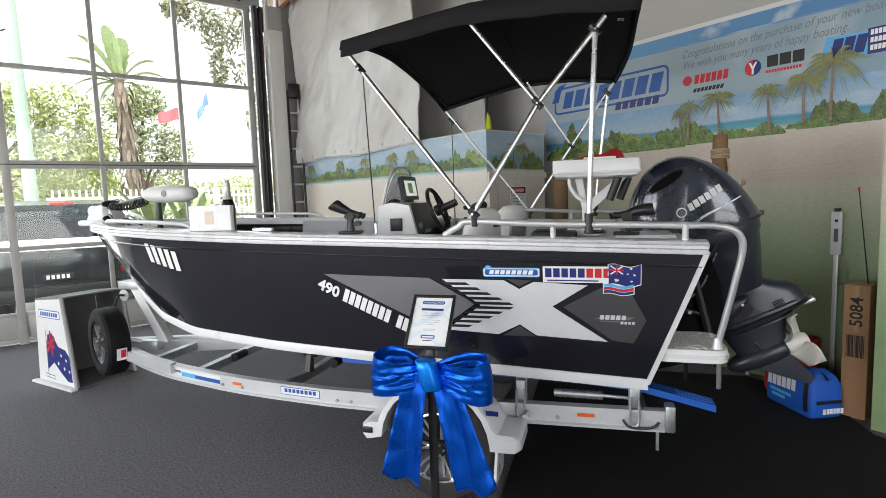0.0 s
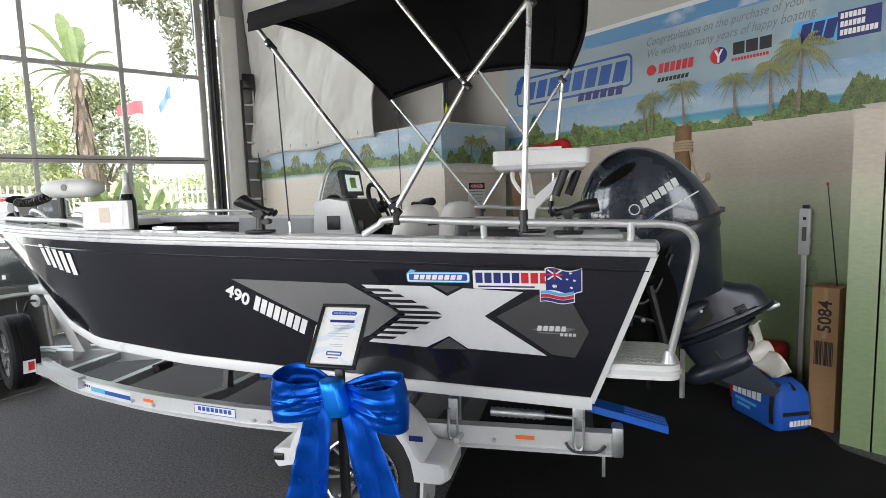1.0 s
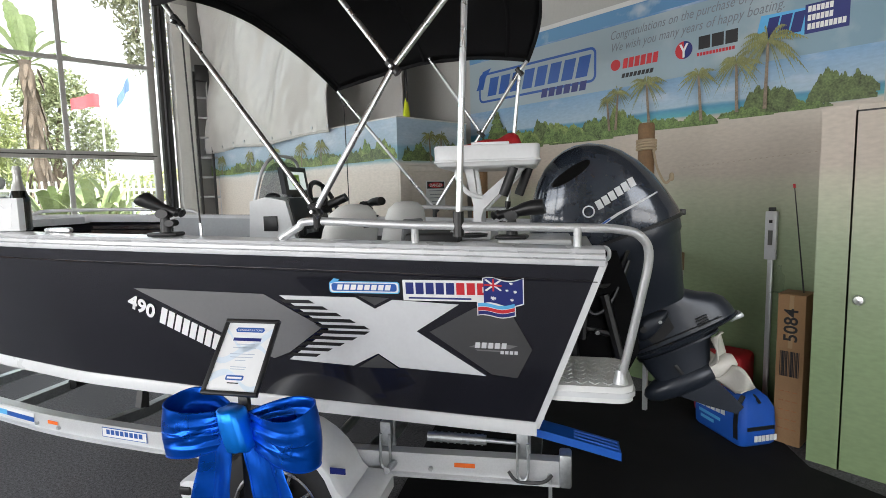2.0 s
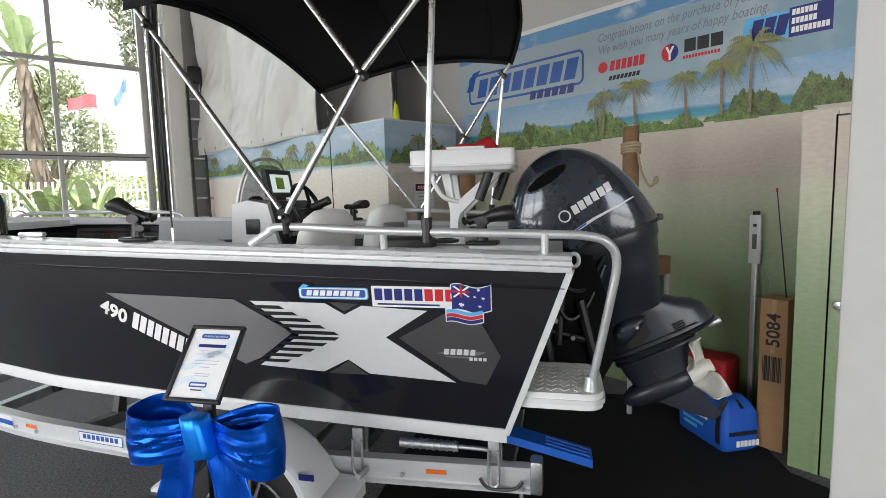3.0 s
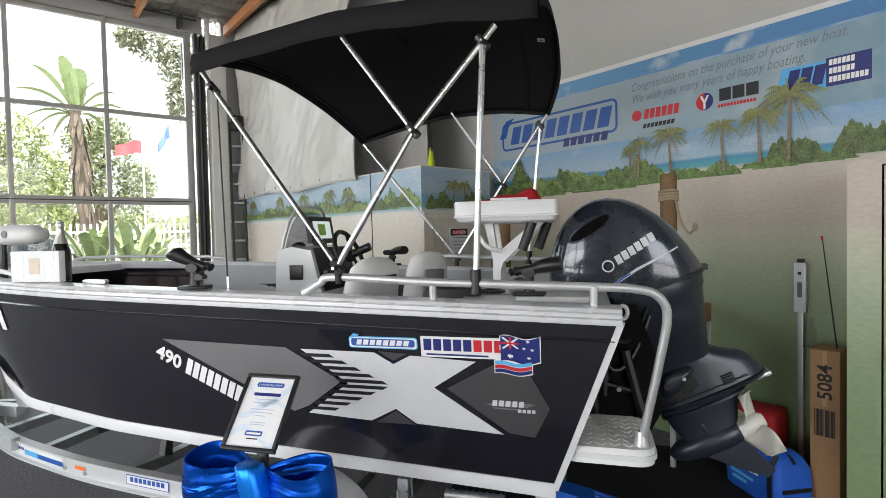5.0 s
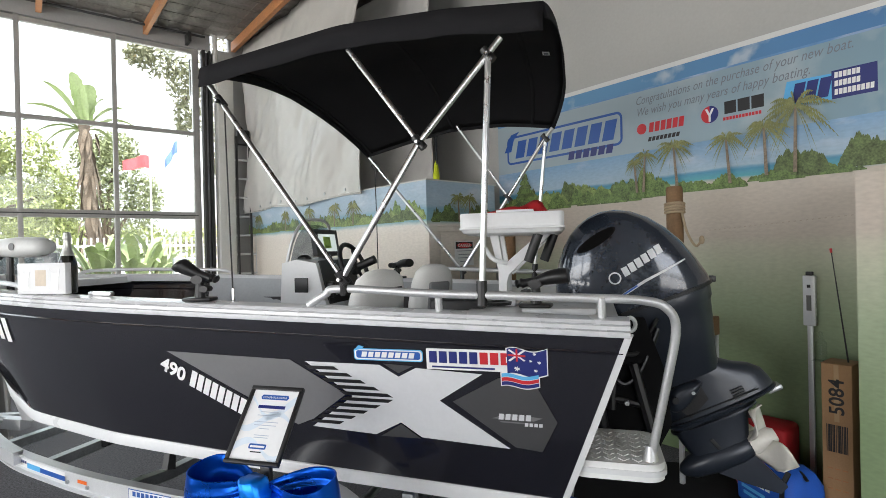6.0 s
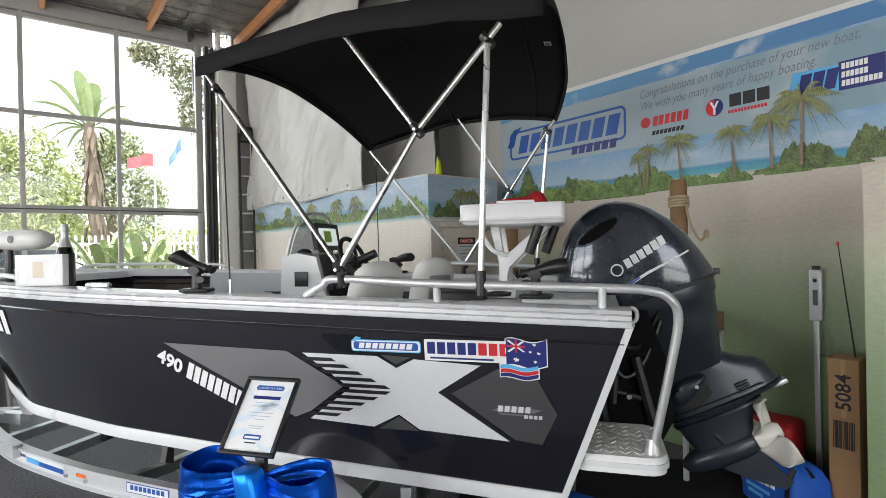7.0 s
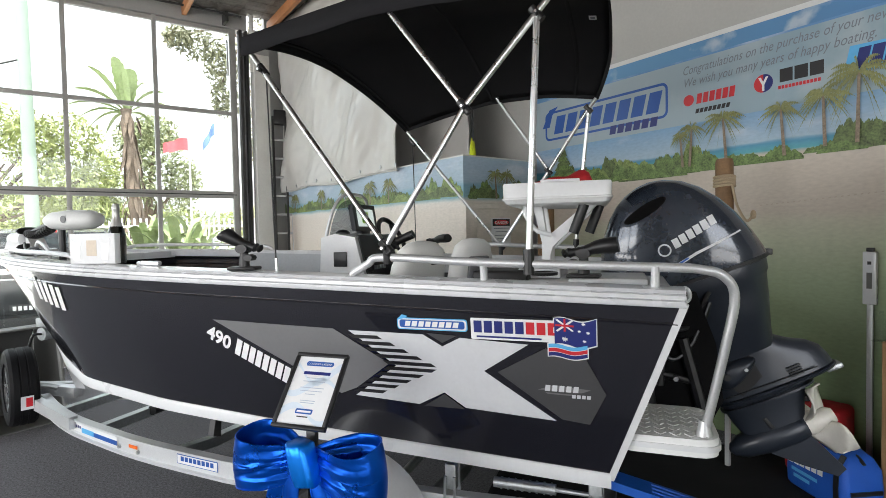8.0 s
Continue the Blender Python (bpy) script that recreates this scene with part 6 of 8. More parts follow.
part("apron", eng_loft([(-0.04, 0.05, -0.44, 0.252, 0.20), (0.03, 0.10, -0.40, 0.236, 0.197), (0.045, 0.115, -0.375, 0.222, 0.188), (0.14, 0.20, -0.29, 0.188, 0.172), (0.22, 0.28, -0.24, 0.155, 0.15), (0.30, 0.36, -0.22, 0.122, 0.122), (0.42, 0.43, -0.23, 0.10, 0.095)], 36, 3.0), M_ENGLEG, eng, "blue-grey lower apron", angle=50)
part("drive_leg", eng_loft([(0.38, 0.40, -0.24, 0.11, 0.082), (0.44, 0.445, -0.25, 0.165, 0.076), (0.48, 0.48, -0.25, 0.225, 0.074), (0.53, 0.52, -0.255, 0.262, 0.076), (0.575, 0.57, -0.262, 0.276, 0.080), (0.605, 0.605, -0.262, 0.280, 0.084)], 28), M_ENGLEG, eng, angle=50)
part("cavitation_plate", eng_loft([(0.605, 0.607, -0.265, 0.282, 0.108), (0.612, 0.614, -0.272, 0.289, 0.114), (0.620, 0.622, -0.265, 0.282, 0.108)], 28), M_ENGLEG, eng, "flat anti-ventilation plate")
part("splash_plate", eng_loft([(0.645, 0.65, -0.262, 0.17, 0.088), (0.655, 0.66, -0.262, 0.17, 0.088)], 28), M_ENGLEG, eng)
part("gearcase_strut", eng_loft([(0.63, 0.63, -0.25, 0.15, 0.062), (0.72, 0.72, -0.24, 0.10, 0.05), (0.80, 0.80, -0.22, 0.06, 0.05)], 24), M_ENGLEG, eng, angle=50)
rows = []
for e, rr in ((-0.315, 0.006), (-0.30, 0.03), (-0.25, 0.055), (-0.15, 0.068), (-0.02, 0.066), (0.03, 0.058), (0.045, 0.05)):
    rows.append([ep(e, 0.84 + rr * math.sin(a), rr * math.cos(a)) for a in np.linspace(0, 2 * math.pi, 22, endpoint=False)])
part("gearcase", loft(rows), M_ENGLEG, eng, "torpedo-shaped gearcase", angle=50)
part("skeg", loft([[ep(e, f, y) for e, f in ((-0.20, 0.86), (0.03, 0.86), (0.10, 1.08), (0.055, 1.10), (-0.06, 1.00))] for y in (-0.016, -0.012, 0.012, 0.016)]), M_ENGLEG, eng, angle=30)
part("water_intake", bx(-0.01, 0.01, -0.003, 0.003, -0.03, 0.03, bevel=0.003), M_ENGDARK, eng).matrix_basis = Matrix.Translation(ep(-0.10, 0.76, 0.056)) @ pose(0, 0, 0, 0, 40, 0)
part("anode", bx(-0.04, 0.03, -0.035, 0.035, -0.012, 0.012, bevel=0.006), M_GALV, eng).matrix_basis = Matrix.Translation(ep(0.262, 0.636)) @ pose(0, 0, 0, 0, 27, 0)
prop = part("propeller_hub", loft([[ep(e, 0.84 + rr * math.sin(a), rr * math.cos(a)) for a in np.linspace(0, 2 * math.pi, 18, endpoint=False)] for e, rr in ((0.040, 0.05), (0.06, 0.055), (0.145, 0.047), (0.17, 0.03))]), M_PROP, eng, "cream painted propeller hub", angle=40)
for k in range(3):
    a0 = radians(75 + 120 * k)
    rows = []
    for t in np.linspace(0, 1, 9):
        rad = 0.045 + 0.125 * t
        half = (0.42 + 0.35 * math.sin(math.pi * (0.15 + 0.8 * t))) * (1 if t < 0.85 else (1 - t) / 0.15 * 0.9 + 0.1)
        row = []
        for q_ in np.linspace(-1, 1, 9):
            a = a0 + q_ * half
            e = 0.092 + 0.055 * q_ * (1 - 0.35 * t) + 0.05 * t
            row.append(ep(e, 0.84 - rad * math.sin(a), rad * math.cos(a)))
        rows.append(row)
    bm = B()
    grid(bm, rows)
    bl = part("blade", bm, M_PROP, prop, angle=80)
    bl.modifiers.new("thick", 'SOLIDIFY').thickness = 0.007
part("tilt_cover", loft([[ep(e * k - 0.115, f * k + 0.475 - 0.25 * e * k, 0.080 + d) for e, f in [(0.10 * math.cos(a), 0.048 * math.sin(a) * (1.0 - 0.45 * math.cos(a))) for a in np.linspace(0, 2 * math.pi, 24, endpoint=False)]] for k, d in ((1.0, 0), (1.0, 0.022), (0.86, 0.040), (0.5, 0.050))]), M_ENGLEG, eng, "bulging mount cover", angle=50)
part("mount_bolt", tb([ep(-0.165, 0.475, 0.11), ep(-0.165, 0.475, 0.136)], 0.016, 12), M_ENGDARK, eng)
part("mount_bolt", tb([ep(-0.075, 0.475, 0.11), ep(-0.075, 0.475, 0.132)], 0.009, 10), M_GALV, eng)
for k in range(4):
    part("vent_slot", bx(-0.030, 0.030, -0.004, 0.004, -0.0035, 0.0035, bevel=0.001), M_ENGDARK, eng).matrix_basis = Matrix.Translation(ep(0.11, 0.548 + 0.013 * k, 0.0845)) @ pose(0, 0, 0, 0, 27, 0)
part("panel_line", tb([ep(-0.25, 0.578, 0.083), ep(0.0, 0.582, 0.088), ep(0.20, 0.585, 0.084)], 0.003, 6), M_ENGDARK, eng)
for s in (1, -1):
    part("clamp_bracket", loft([[Vector((x, EY + s * 0.13 + d, z)) for x, z in ((-0.16, 1.42), (-0.24, 1.44), (-0.34, 1.30), (-0.33, 1.0), (-0.24, 0.82), (-0.06, 0.80))] for d in (-0.014, 0.014)]), M_RUBBER, eng, "black transom clamp bracket", angle=30)
part("swivel_bracket", loft([[Vector((x, EY + d, z)) for x, z in ((-0.22, 1.36), (-0.42, 1.34), (-0.66, 0.92), (-0.58, 0.82), (-0.34, 1.0), (-0.24, 1.1))] for d in (-0.08, 0.08)]), M_RUBBER, eng, angle=30)
part("trim_ram", tb([(-0.24, EY + 0.04, 0.88), (-0.48, EY + 0.04, 1.12)], 0.025, 12), M_ENGDARK, eng)
part("trim_rod", tb([(-0.36, EY + 0.09, 0.95), (-0.50, EY + 0.09, 1.14)], 0.009, 8), M_ENGDARK, eng)
for k, (y, c, drop) in enumerate(((0.24, M_BLACKPL, 0.05), (0.20, M_BLACKPL, 0.12), (0.26, M_ENGDARK, 0.20), (0.15, M_BLACKPL, 0.26), (0.10, M_INKRED, 0.10), (0.22, M_ENGDARK, 0.30))):
    part("rigging_hose", tb(smooth_path([(-0.14, EY + y, 1.33 - 0.02 * k), (-0.23, EY + y + 0.03, 1.24 - drop), (-0.33, EY + y, 1.20 - 0.6 * drop), (-0.42, EY + y - 0.05, 1.34 - 0.3 * drop)], 6), 0.011, 8), c, eng)
for z, x in ((1.18, -0.20), (1.06, -0.22), (0.98, -0.21), (0.90, -0.19)):
    part("bracket_bolt", tb([(x, EY + 0.142, z), (x, EY + 0.165, z)], 0.013, 6), M_GALV, eng)
part("tilt_lever", loft([[Vector((x, EY + 0.17 + d, z)) for x, z in ((-0.22, 1.10), (-0.27, 1.12), (-0.38, 0.96), (-0.34, 0.93))] for d in (-0.02, 0.02)]), M_ENGDARK, eng, angle=30)
part("cowl_latch", bx(-0.02, 0.02, -0.03, 0.03, -0.015, 0.015, bevel=0.005), M_BLACKPL, eng).matrix_basis = Matrix.Translation(ep(0.27, 0.04))


# Black for a flat oval; the dark of the intake hollow is painted in.
M_INTAKE = mat("intake_recess_shade", (0.003, 0.003, 0.003), 0.9, spec=0.1)
cb = B()
cb.from_mesh(cowl.data)
COWL = BVHTree.FromBMesh(cb)
cb.free()


def cowl_mark(poly, material, name, off=0.003):
    """A mark on the port flank of the cowling; u aft, v down the leg."""
    bm = B()
    bm.faces.new([bm.verts.new((u, v, 0)) for u, v in poly])
    bmesh.ops.triangulate(bm, faces=bm.faces[:])
    for _ in range(3):
        long = [e for e in bm.edges if e.calc_length() > 0.03]
        if long:
            bmesh.ops.subdivide_edges(bm, edges=long, cuts=1)
            bmesh.ops.triangulate(bm, faces=bm.faces[:])
    for v in bm.verts:
        a = ep(v.co.x, v.co.y, 0.6)
        pos, nrm, _i, _d = COWL.ray_cast(a, Vector((0, -1, 0)))
        v.co = (pos + nrm * off) if pos is not None else ep(v.co.x, v.co.y, 0.1)
    return part(name, bm, material, eng, smooth=True, angle=80)


for k in range(6):
    e0 = -0.090 + 0.036 * k
    f0 = -0.170 - 0.005 * k
    cowl_mark([(e0, f0), (e0 + 0.029, f0), (e0 + 0.029, f0 - 0.044), (e0, f0 - 0.044)], M_DECALSILVER, "letter_block")
cowl_mark([(-0.135 + 0.03 * math.cos(a * 0.3927), -0.185 + 0.03 * math.sin(a * 0.3927)) for a in range(16)], M_DECALSILVER, "round_badge")
cowl_mark([(-0.135 + 0.023 * math.cos(a * 0.3927), -0.185 + 0.023 * math.sin(a * 0.3927)) for a in range(16)], M_ENGINE, "round_badge", 0.0045)
cowl_mark([(-0.17, -0.085), (-0.02, -0.105), (0.19, -0.115), (0.19, -0.122), (-0.02, -0.118), (-0.16, -0.10)], M_DECALSILVER, "side_stripe")
cowl_mark([(-0.16, -0.090), (-0.06, -0.104), (-0.06, -0.112), (-0.155, -0.099)], M_INKBLUE, "side_stripe", 0.0045)
INTAKE = [(math.cos(a * 0.2618), math.sin(a * 0.2618)) for a in range(24)]
cowl_mark([(-0.125 + 0.122 * c, -0.388 + 0.036 * s_ - 0.012 * c) for c, s_ in INTAKE], M_ENGINE, "intake_lip", 0.004)
cowl_mark([(-0.125 + 0.108 * c, -0.388 + 0.027 * s_ - 0.011 * c) for c, s_ in INTAKE], M_INTAKE, "air_intake", 0.0065)

# ---- trailer ----
trl = thing("boat_trailer", "aluminium boat trailer with white mudguards under the hull", "boat trailer", m=BOAT)


def beam_path(s):
    return [Vector((x, CY + s * (y - CY), 0)) for x, y in ((-0.09, 0.93), (0.6, 0.94), (1.2, 0.93), (1.62, 0.90))] + \
           [p for p in smooth_path([(1.9, CY + s * 0.71, 0), (2.5, CY + s * 0.62, 0), (3.0, CY + s * 0.51, 0), (3.42, CY + s * 0.40, 0), (3.8, CY + s * 0.25, 0), (4.15, CY + s * 0.08, 0)], 5)]


def beam_drop(x):
    """How far the side beams fall below their rear height."""
    return interp([0.0, 0.4, 1.6, 2.8, 4.2], [0.015, 0.02, 0.05, 0.075, 0.08], x)


for s in (1, -1):
    rows = []
    path = [p - Vector((0, 0, beam_drop(p.x))) for p in beam_path(s)]
    for i, p in enumerate(path):
        d = (path[min(i + 1, len(path) - 1)] - path[max(i - 1, 0)]).normalized()
        out = Vector((-d.y, d.x, 0))
        if out.y * s < 0:
            out = -out
        rows.append([p + out * o + Vector((0, 0, z)) for o, z in ((0.025, 0.415), (0.025, 0.426), (0.006, 0.430), (0.006, 0.512), (0.025, 0.516), (0.025, 0.528), (-0.03, 0.528), (-0.03, 0.415))])
    sb = part("side_beam", loft(rows), M_BEAM, trl, "aluminium I-section side beam", angle=20)
    # label strip, reflectors and bolts on the outer face of the beam
    def on_beam(t, z, off=0.009):
        lens = [0.0]
        for a, b in zip(path, path[1:]):
            lens.append(lens[-1] + (b - a).length)
        i = max(k for k in range(len(path) - 1) if lens[k] <= t or k == 0)
        d = (path[i + 1] - path[i]).normalized()
        out = Vector((-d.y, d.x, 0))
        if out.y * s < 0:
            out = -out
        return path[i] + d * (t - lens[i]) + out * off + Vector((0, 0, z))

    def beam_mark(t0, t1, z0, z1, material, name, off=0.0085, parent=sb):
        bm = B()
        n = 8
        grid(bm, [[on_beam(t0 + (t1 - t0) * k / n, z, o) for k in range(n + 1)] for z, o in ((z0, off - 0.002), (z0, off), (z1, off), (z1, off - 0.002))])
        return part(name, bm, material, parent, smooth=False)

    for t in (0.40, 2.77):
        beam_mark(t - 0.045, t + 0.045, 0.468, 0.487, M_AMBER, "reflector", 0.012)
    if s == 1:
        beam_mark(2.05, 2.37, 0.452, 0.505, M_INKBLUE, "sticker", 0.0095)
        beam_mark(2.055, 2.365, 0.456, 0.501, M_INKWHITE, "sticker_field", 0.0105)
        for k in range(8):
            beam_mark(2.08 + 0.033 * k, 2.105 + 0.033 * k, 0.470, 0.495, M_INKBLUE, "letter_block", 0.0115)
        beam_mark(2.95, 3.55, 0.448, 0.508, M_INKWHITE, "sticker", 0.0095)
        beam_mark(2.95, 3.23, 0.452, 0.480, M_INKBLUE, "sticker_field", 0.0105)
        beam_mark(3.23, 3.39, 0.452, 0.484, M_INKCYAN, "sticker_field", 0.0105)
        for k in range(5):
            beam_mark(3.40 + 0.026 * k, 3.42 + 0.026 * k, 0.474, 0.490, M_INKNAVY if k < 3 else M_INKRED, "letter_block", 0.0105)
    for t in (0.55, 0.72, 1.82, 1.92, 2.72, 2.92, 3.72, 3.80, 0.04):
        part("bolt", tb([on_beam(t, 0.455, 0.006), on_beam(t, 0.455, 0.02)], 0.011, 6), M_GALV, sb)
    part("end_plate", bx(-0.14, -0.088, CY + s * 0.76 - 0.045, CY + s * 0.76 + 0.035, 0.40, 0.545, bevel=0.012), M_GALV, trl)
    part("end_leg", bx(-0.06, -0.045, CY + s * 0.78 - 0.005, CY + s * 0.78 + 0.005, 0.30, 0.43), M_GALV, trl)
    # skids
    bk = part("skid", loft([[Vector((x, CY + s * (y - 0.07 + 0.055 * dy), z + dz)) for dy, dz in ((-1, 0.0), (1, 0.0), (1, 0.035), (-1, 0.035))] for x, y, z in ((-0.34, 0.74, 0.505), (-0.15, 0.735, 0.548), (0.05, 0.73, 0.59), (0.4, 0.73, 0.615), (1.1, 0.73, 0.63), (1.8, 0.70, 0.64))]), M_BLUESKID, trl, "bright blue plastic skid", angle=30)
    for dy in (-0.03, 0.0, 0.03):
        part("groove", tb([(-0.33, CY + s * (0.67 + dy), 0.5425), (-0.15, CY + s * (0.665 + dy), 0.5835)], 0.005, 6), M_BLUESKID, bk)
    for x in (0.06, 0.66):
        part("skid_bracket", bx(x - 0.03, x + 0.03, CY + s * 0.73 - 0.006, CY + s * 0.73 + 0.006, 0.50, 0.635), M_GALV, trl)
        part("u_bolt", tb(smooth_path([(x - 0.02, CY + s * 0.79, 0.58), (x - 0.02, CY + s * 0.795, 0.44), (x + 0.02, CY + s * 0.795, 0.44), (x + 0.02, CY + s * 0.79, 0.58)], 4), 0.007, 6), M_GALV, trl)
        part("skid_post", bx(x - 0.025, x + 0.025, CY + s * 0.765 - 0.02, CY + s * 0.765 + 0.02, 0.52, 0.63, bevel=0.006), M_GALV, trl)
    # wheel and mudguard
    wy = CY + s * 0.93
    ty = part("tyre", ring_lathe(B(), [(0.19, -0.085), (0.245, -0.092), (0.285, -0.085), (0.302, -0.065), (0.304, -0.025), (0.300, -0.022), (0.300, -0.016), (0.304, -0.013), (0.304, 0.013), (0.300, 0.016), (0.300, 0.022), (0.304, 0.025), (0.302, 0.065), (0.285, 0.085), (0.245, 0.092), (0.19, 0.085)], 44, pose(1.07, wy, 0.305, 90, 0, 0)), M_TREADFADE, trl, "black road tyre")
    rm = part("rim", lathe(B(), [(0.05, -0.02), (0.15, -0.06), (0.19, -0.078), (0.196, -0.085), (0.196, 0.085), (0.19, 0.078), (0.17, 0.02), (0.05, -0.01)], 36, pose(1.07, wy, 0.305, 90, 0, 0)), M_BLACKPL, ty, "black alloy rim")
    part("rim_lip", ring_lathe(B(), [(0.184, 0.082), (0.198, 0.086), (0.200, 0.094), (0.192, 0.097), (0.184, 0.090)], 40, pose(1.07, wy, 0.305, -90 * s, 0, 0)), M_CHROME, rm, "polished rim lip")
    for k in range(7):
        for w in (-0.13, 0.13):
            a = 2 * math.pi * k / 7
            part("spoke", loft([[Vector((1.07 + rr * math.cos(a + da), wy + s * o, 0.305 + rr * math.sin(a + da))) for rr, da in ((0.045, w * 0.4 - 0.16), (0.045, w * 0.4 + 0.16), (0.186, w + 0.035), (0.186, w - 0.035))] for o in (0.055, 0.080 - 0.01 * (w > 0))]), M_CHROME, rm, "machined alloy spoke", angle=30)
    part("hub_cap", lathe(B(), [(0.045, 0.0), (0.045, 0.02), (0.03, 0.035)], 16, pose(1.07, wy + s * 0.075, 0.305, -90 * s, 0, 0)), M_BLACKPL, rm)
    for k in range(5):
        a = 2 * math.pi * (k + 0.5) / 5
        part("wheel_nut", tb([(1.07 + 0.03 * math.cos(a), wy + s * 0.10, 0.305 + 0.03 * math.sin(a)), (1.07 + 0.03 * math.cos(a), wy + s * 0.116, 0.305 + 0.03 * math.sin(a))], 0.007, 6), M_CHROME, rm)
    prof = [(1.56, 0.335), (1.58, 0.36), (1.58, 0.415), (1.55, 0.435), (1.475, 0.44)]
    prof += [(1.10 + 0.40 * math.cos(a), 0.32 + 0.36 * math.sin(a)) for a in np.linspace(radians(22), radians(158), 14)]
    prof += [(0.70, 0.43), (0.60, 0.427), (0.57, 0.405), (0.57, 0.35), (0.60, 0.33), (0.74, 0.33)]
    prof += [(1.10 - 0.345 * math.cos(a), 0.33 + 0.325 * math.sin(a)) for a in np.linspace(radians(5), radians(175), 14)]
    prof = [(1.07 + (x - 1.08) * 0.88, z) for x, z in prof]
    gy0, gy1 = CY + s * 0.81, CY + s * 1.06
    rows = []
    cxm, czm = 1.07, 0.45
    for t, k in ((0.0, 1.0), (0.86, 1.0), (0.95, 0.985), (1.0, 0.955)):
        rows.append([Vector((cxm + (x - cxm) * (k if i < 25 else 1.0), gy0 + (gy1 - gy0) * t, czm + (z - czm) * (k if i < 25 else 1.0))) for i, (x, z) in enumerate(prof)])
    mg = part("mudguard", loft(rows), M_WHITE, trl, "white moulded mudguard with steps", angle=40)
    part("marker_lamp", bx(1.44, 1.495, gy1 - 0.004 if s > 0 else gy1 - 0.01, gy1 + 0.01 if s > 0 else gy1 + 0.004, 0.375, 0.41, bevel=0.006), M_BLACKPL, mg)
    part("mud_flap", loft([[Vector((x, y, z)) for x, z in ((0.745, 0.335), (0.76, 0.335), (0.775, 0.13), (0.76, 0.13))] for y in (gy0, gy1 - s * 0.02)]), M_WHITE, trl, "white mud flap", angle=20)
    part("guard_decal", bx(0.735, 0.80, gy1 - 0.001 if s > 0 else gy1 - 0.0025, gy1 + 0.0025 if s > 0 else gy1 + 0.001, 0.53, 0.555), M_INKNAVY, mg, "small navy maker's mark", smooth=False)
    part("guard_bracket", tb([(0.62, CY + s * 0.79, 0.45), (0.62, CY + s * 0.90, 0.47)], 0.014, 8), M_GALV, trl)
    part("tow_arm", loft([[p + Vector((0, 0, z)) + o for o, z in ((Vector((0, 0.03, 0)), 0.44), (Vector((0, 0.03, 0)), 0.52), (Vector((0, -0.03, 0)), 0.52), (Vector((0, -0.03, 0)), 0.44))] for p in (Vector((3.35, CY + s * 0.45, -0.05)), Vector((4.6, CY + s * 0.03, -0.05)))]), M_ALU, trl, angle=20)
for x, hw in ((0.02, 0.73), (0.75, 0.73), (1.5, 0.71), (2.35, 0.60), (3.15, 0.44), (3.75, 0.23)):
    part("cross_member", loft([[Vector((x + dx, CY + hw * t, 0.44 + dz - beam_drop(x) - 0.05 * (1 - t * t) * (1 if x < 3 else 0))) for dx, dz in ((-0.03, 0), (0.03, 0), (0.03, 0.06), (-0.03, 0.06))] for t in (-1, -0.5, 0, 0.5, 1)]), M_GALV, trl, angle=20)
part("axle", tb([(1.10, CY - 0.9, 0.305), (1.10, CY + 0.9, 0.305)], 0.025, 12), M_GALV, trl)
for s in (1, -1):
    rb = part("roller_bracket", loft([[Vector((2.12 + d, CY + s * y, z)) for y, z in ((0.52, 0.50), (0.58, 0.52), (0.55, 0.64), (0.51, 0.65))] for d in (-0.018, 0.018)]), M_DARKTRACK, trl, angle=20)
    part("roller", tb([(2.08, CY + s * 0.52, 0.64), (2.16, CY + s * 0.52, 0.64)], 0.035, 14), M_BLACKPL, rb, "black rubber roller")
for k in range(4):
    part("keel_roller", tb([(0.4 + 0.9 * k, CY - 0.07, 0.41), (0.4 + 0.9 * k, CY + 0.07, 0.41)], 0.035, 12), M_BLACKPL, trl)
part("winch_cylinder", tb([(0.22, 0.90, 0.556), (0.48, 0.90, 0.556)], 0.022, 14), M_GALV, trl, "ribbed metal cylinder")
for k in range(8):
    part("cylinder_rib", tb([(0.235 + 0.03 * k, 0.90, 0.556), (0.241 + 0.03 * k, 0.90, 0.556)], 0.0255, 14), M_GALV, trl)
part("cylinder_rod", tb([(0.05, 0.90, 0.552), (0.22, 0.90, 0.556)], 0.010, 10), M_GALV, trl)
part("wiring_loop", tb(smooth_path([(0.12, CY + 0.79, 0.455), (0.08, CY + 0.80, 0.42), (-0.02, CY + 0.81, 0.43), (-0.06, CY + 0.80, 0.46)], 5), 0.007, 6), M_BLACKPL, trl)
part("spare_carrier", tb([(4.19, 0.33, 0.53), (4.12, 0.24, 0.51), (4.05, CY, 0.47)], 0.02, 10), M_GALV, trl)
part("drawbar", bx(3.9, 4.50, CY - 0.04, CY + 0.04, 0.42, 0.50, bevel=0.008), M_ALU, trl)
wp_ = part("winch_post", loft([[Vector((x, CY + d, z)) for x, z in ((3.78, 0.50), (3.88, 0.50), (4.15, 0.97), (4.07, 0.99))] for d in (-0.035, 0.035)]), M_ALU, trl, "aluminium winch post", angle=20)
part("winch_plate", bx(4.03, 4.25, CY - 0.06, CY + 0.06, 0.95, 1.02, bevel=0.008), M_GALV, wp_)
part("winch_drum", tb([(4.19, CY - 0.06, 0.90), (4.19, CY + 0.06, 0.90)], 0.05, 16), M_GALV, wp_)
part("bow_roller", tb([(4.05, CY - 0.05, 1.06), (4.05, CY + 0.05, 1.06)], 0.045, 16), M_BLACKPL, wp_, "black bow roller")
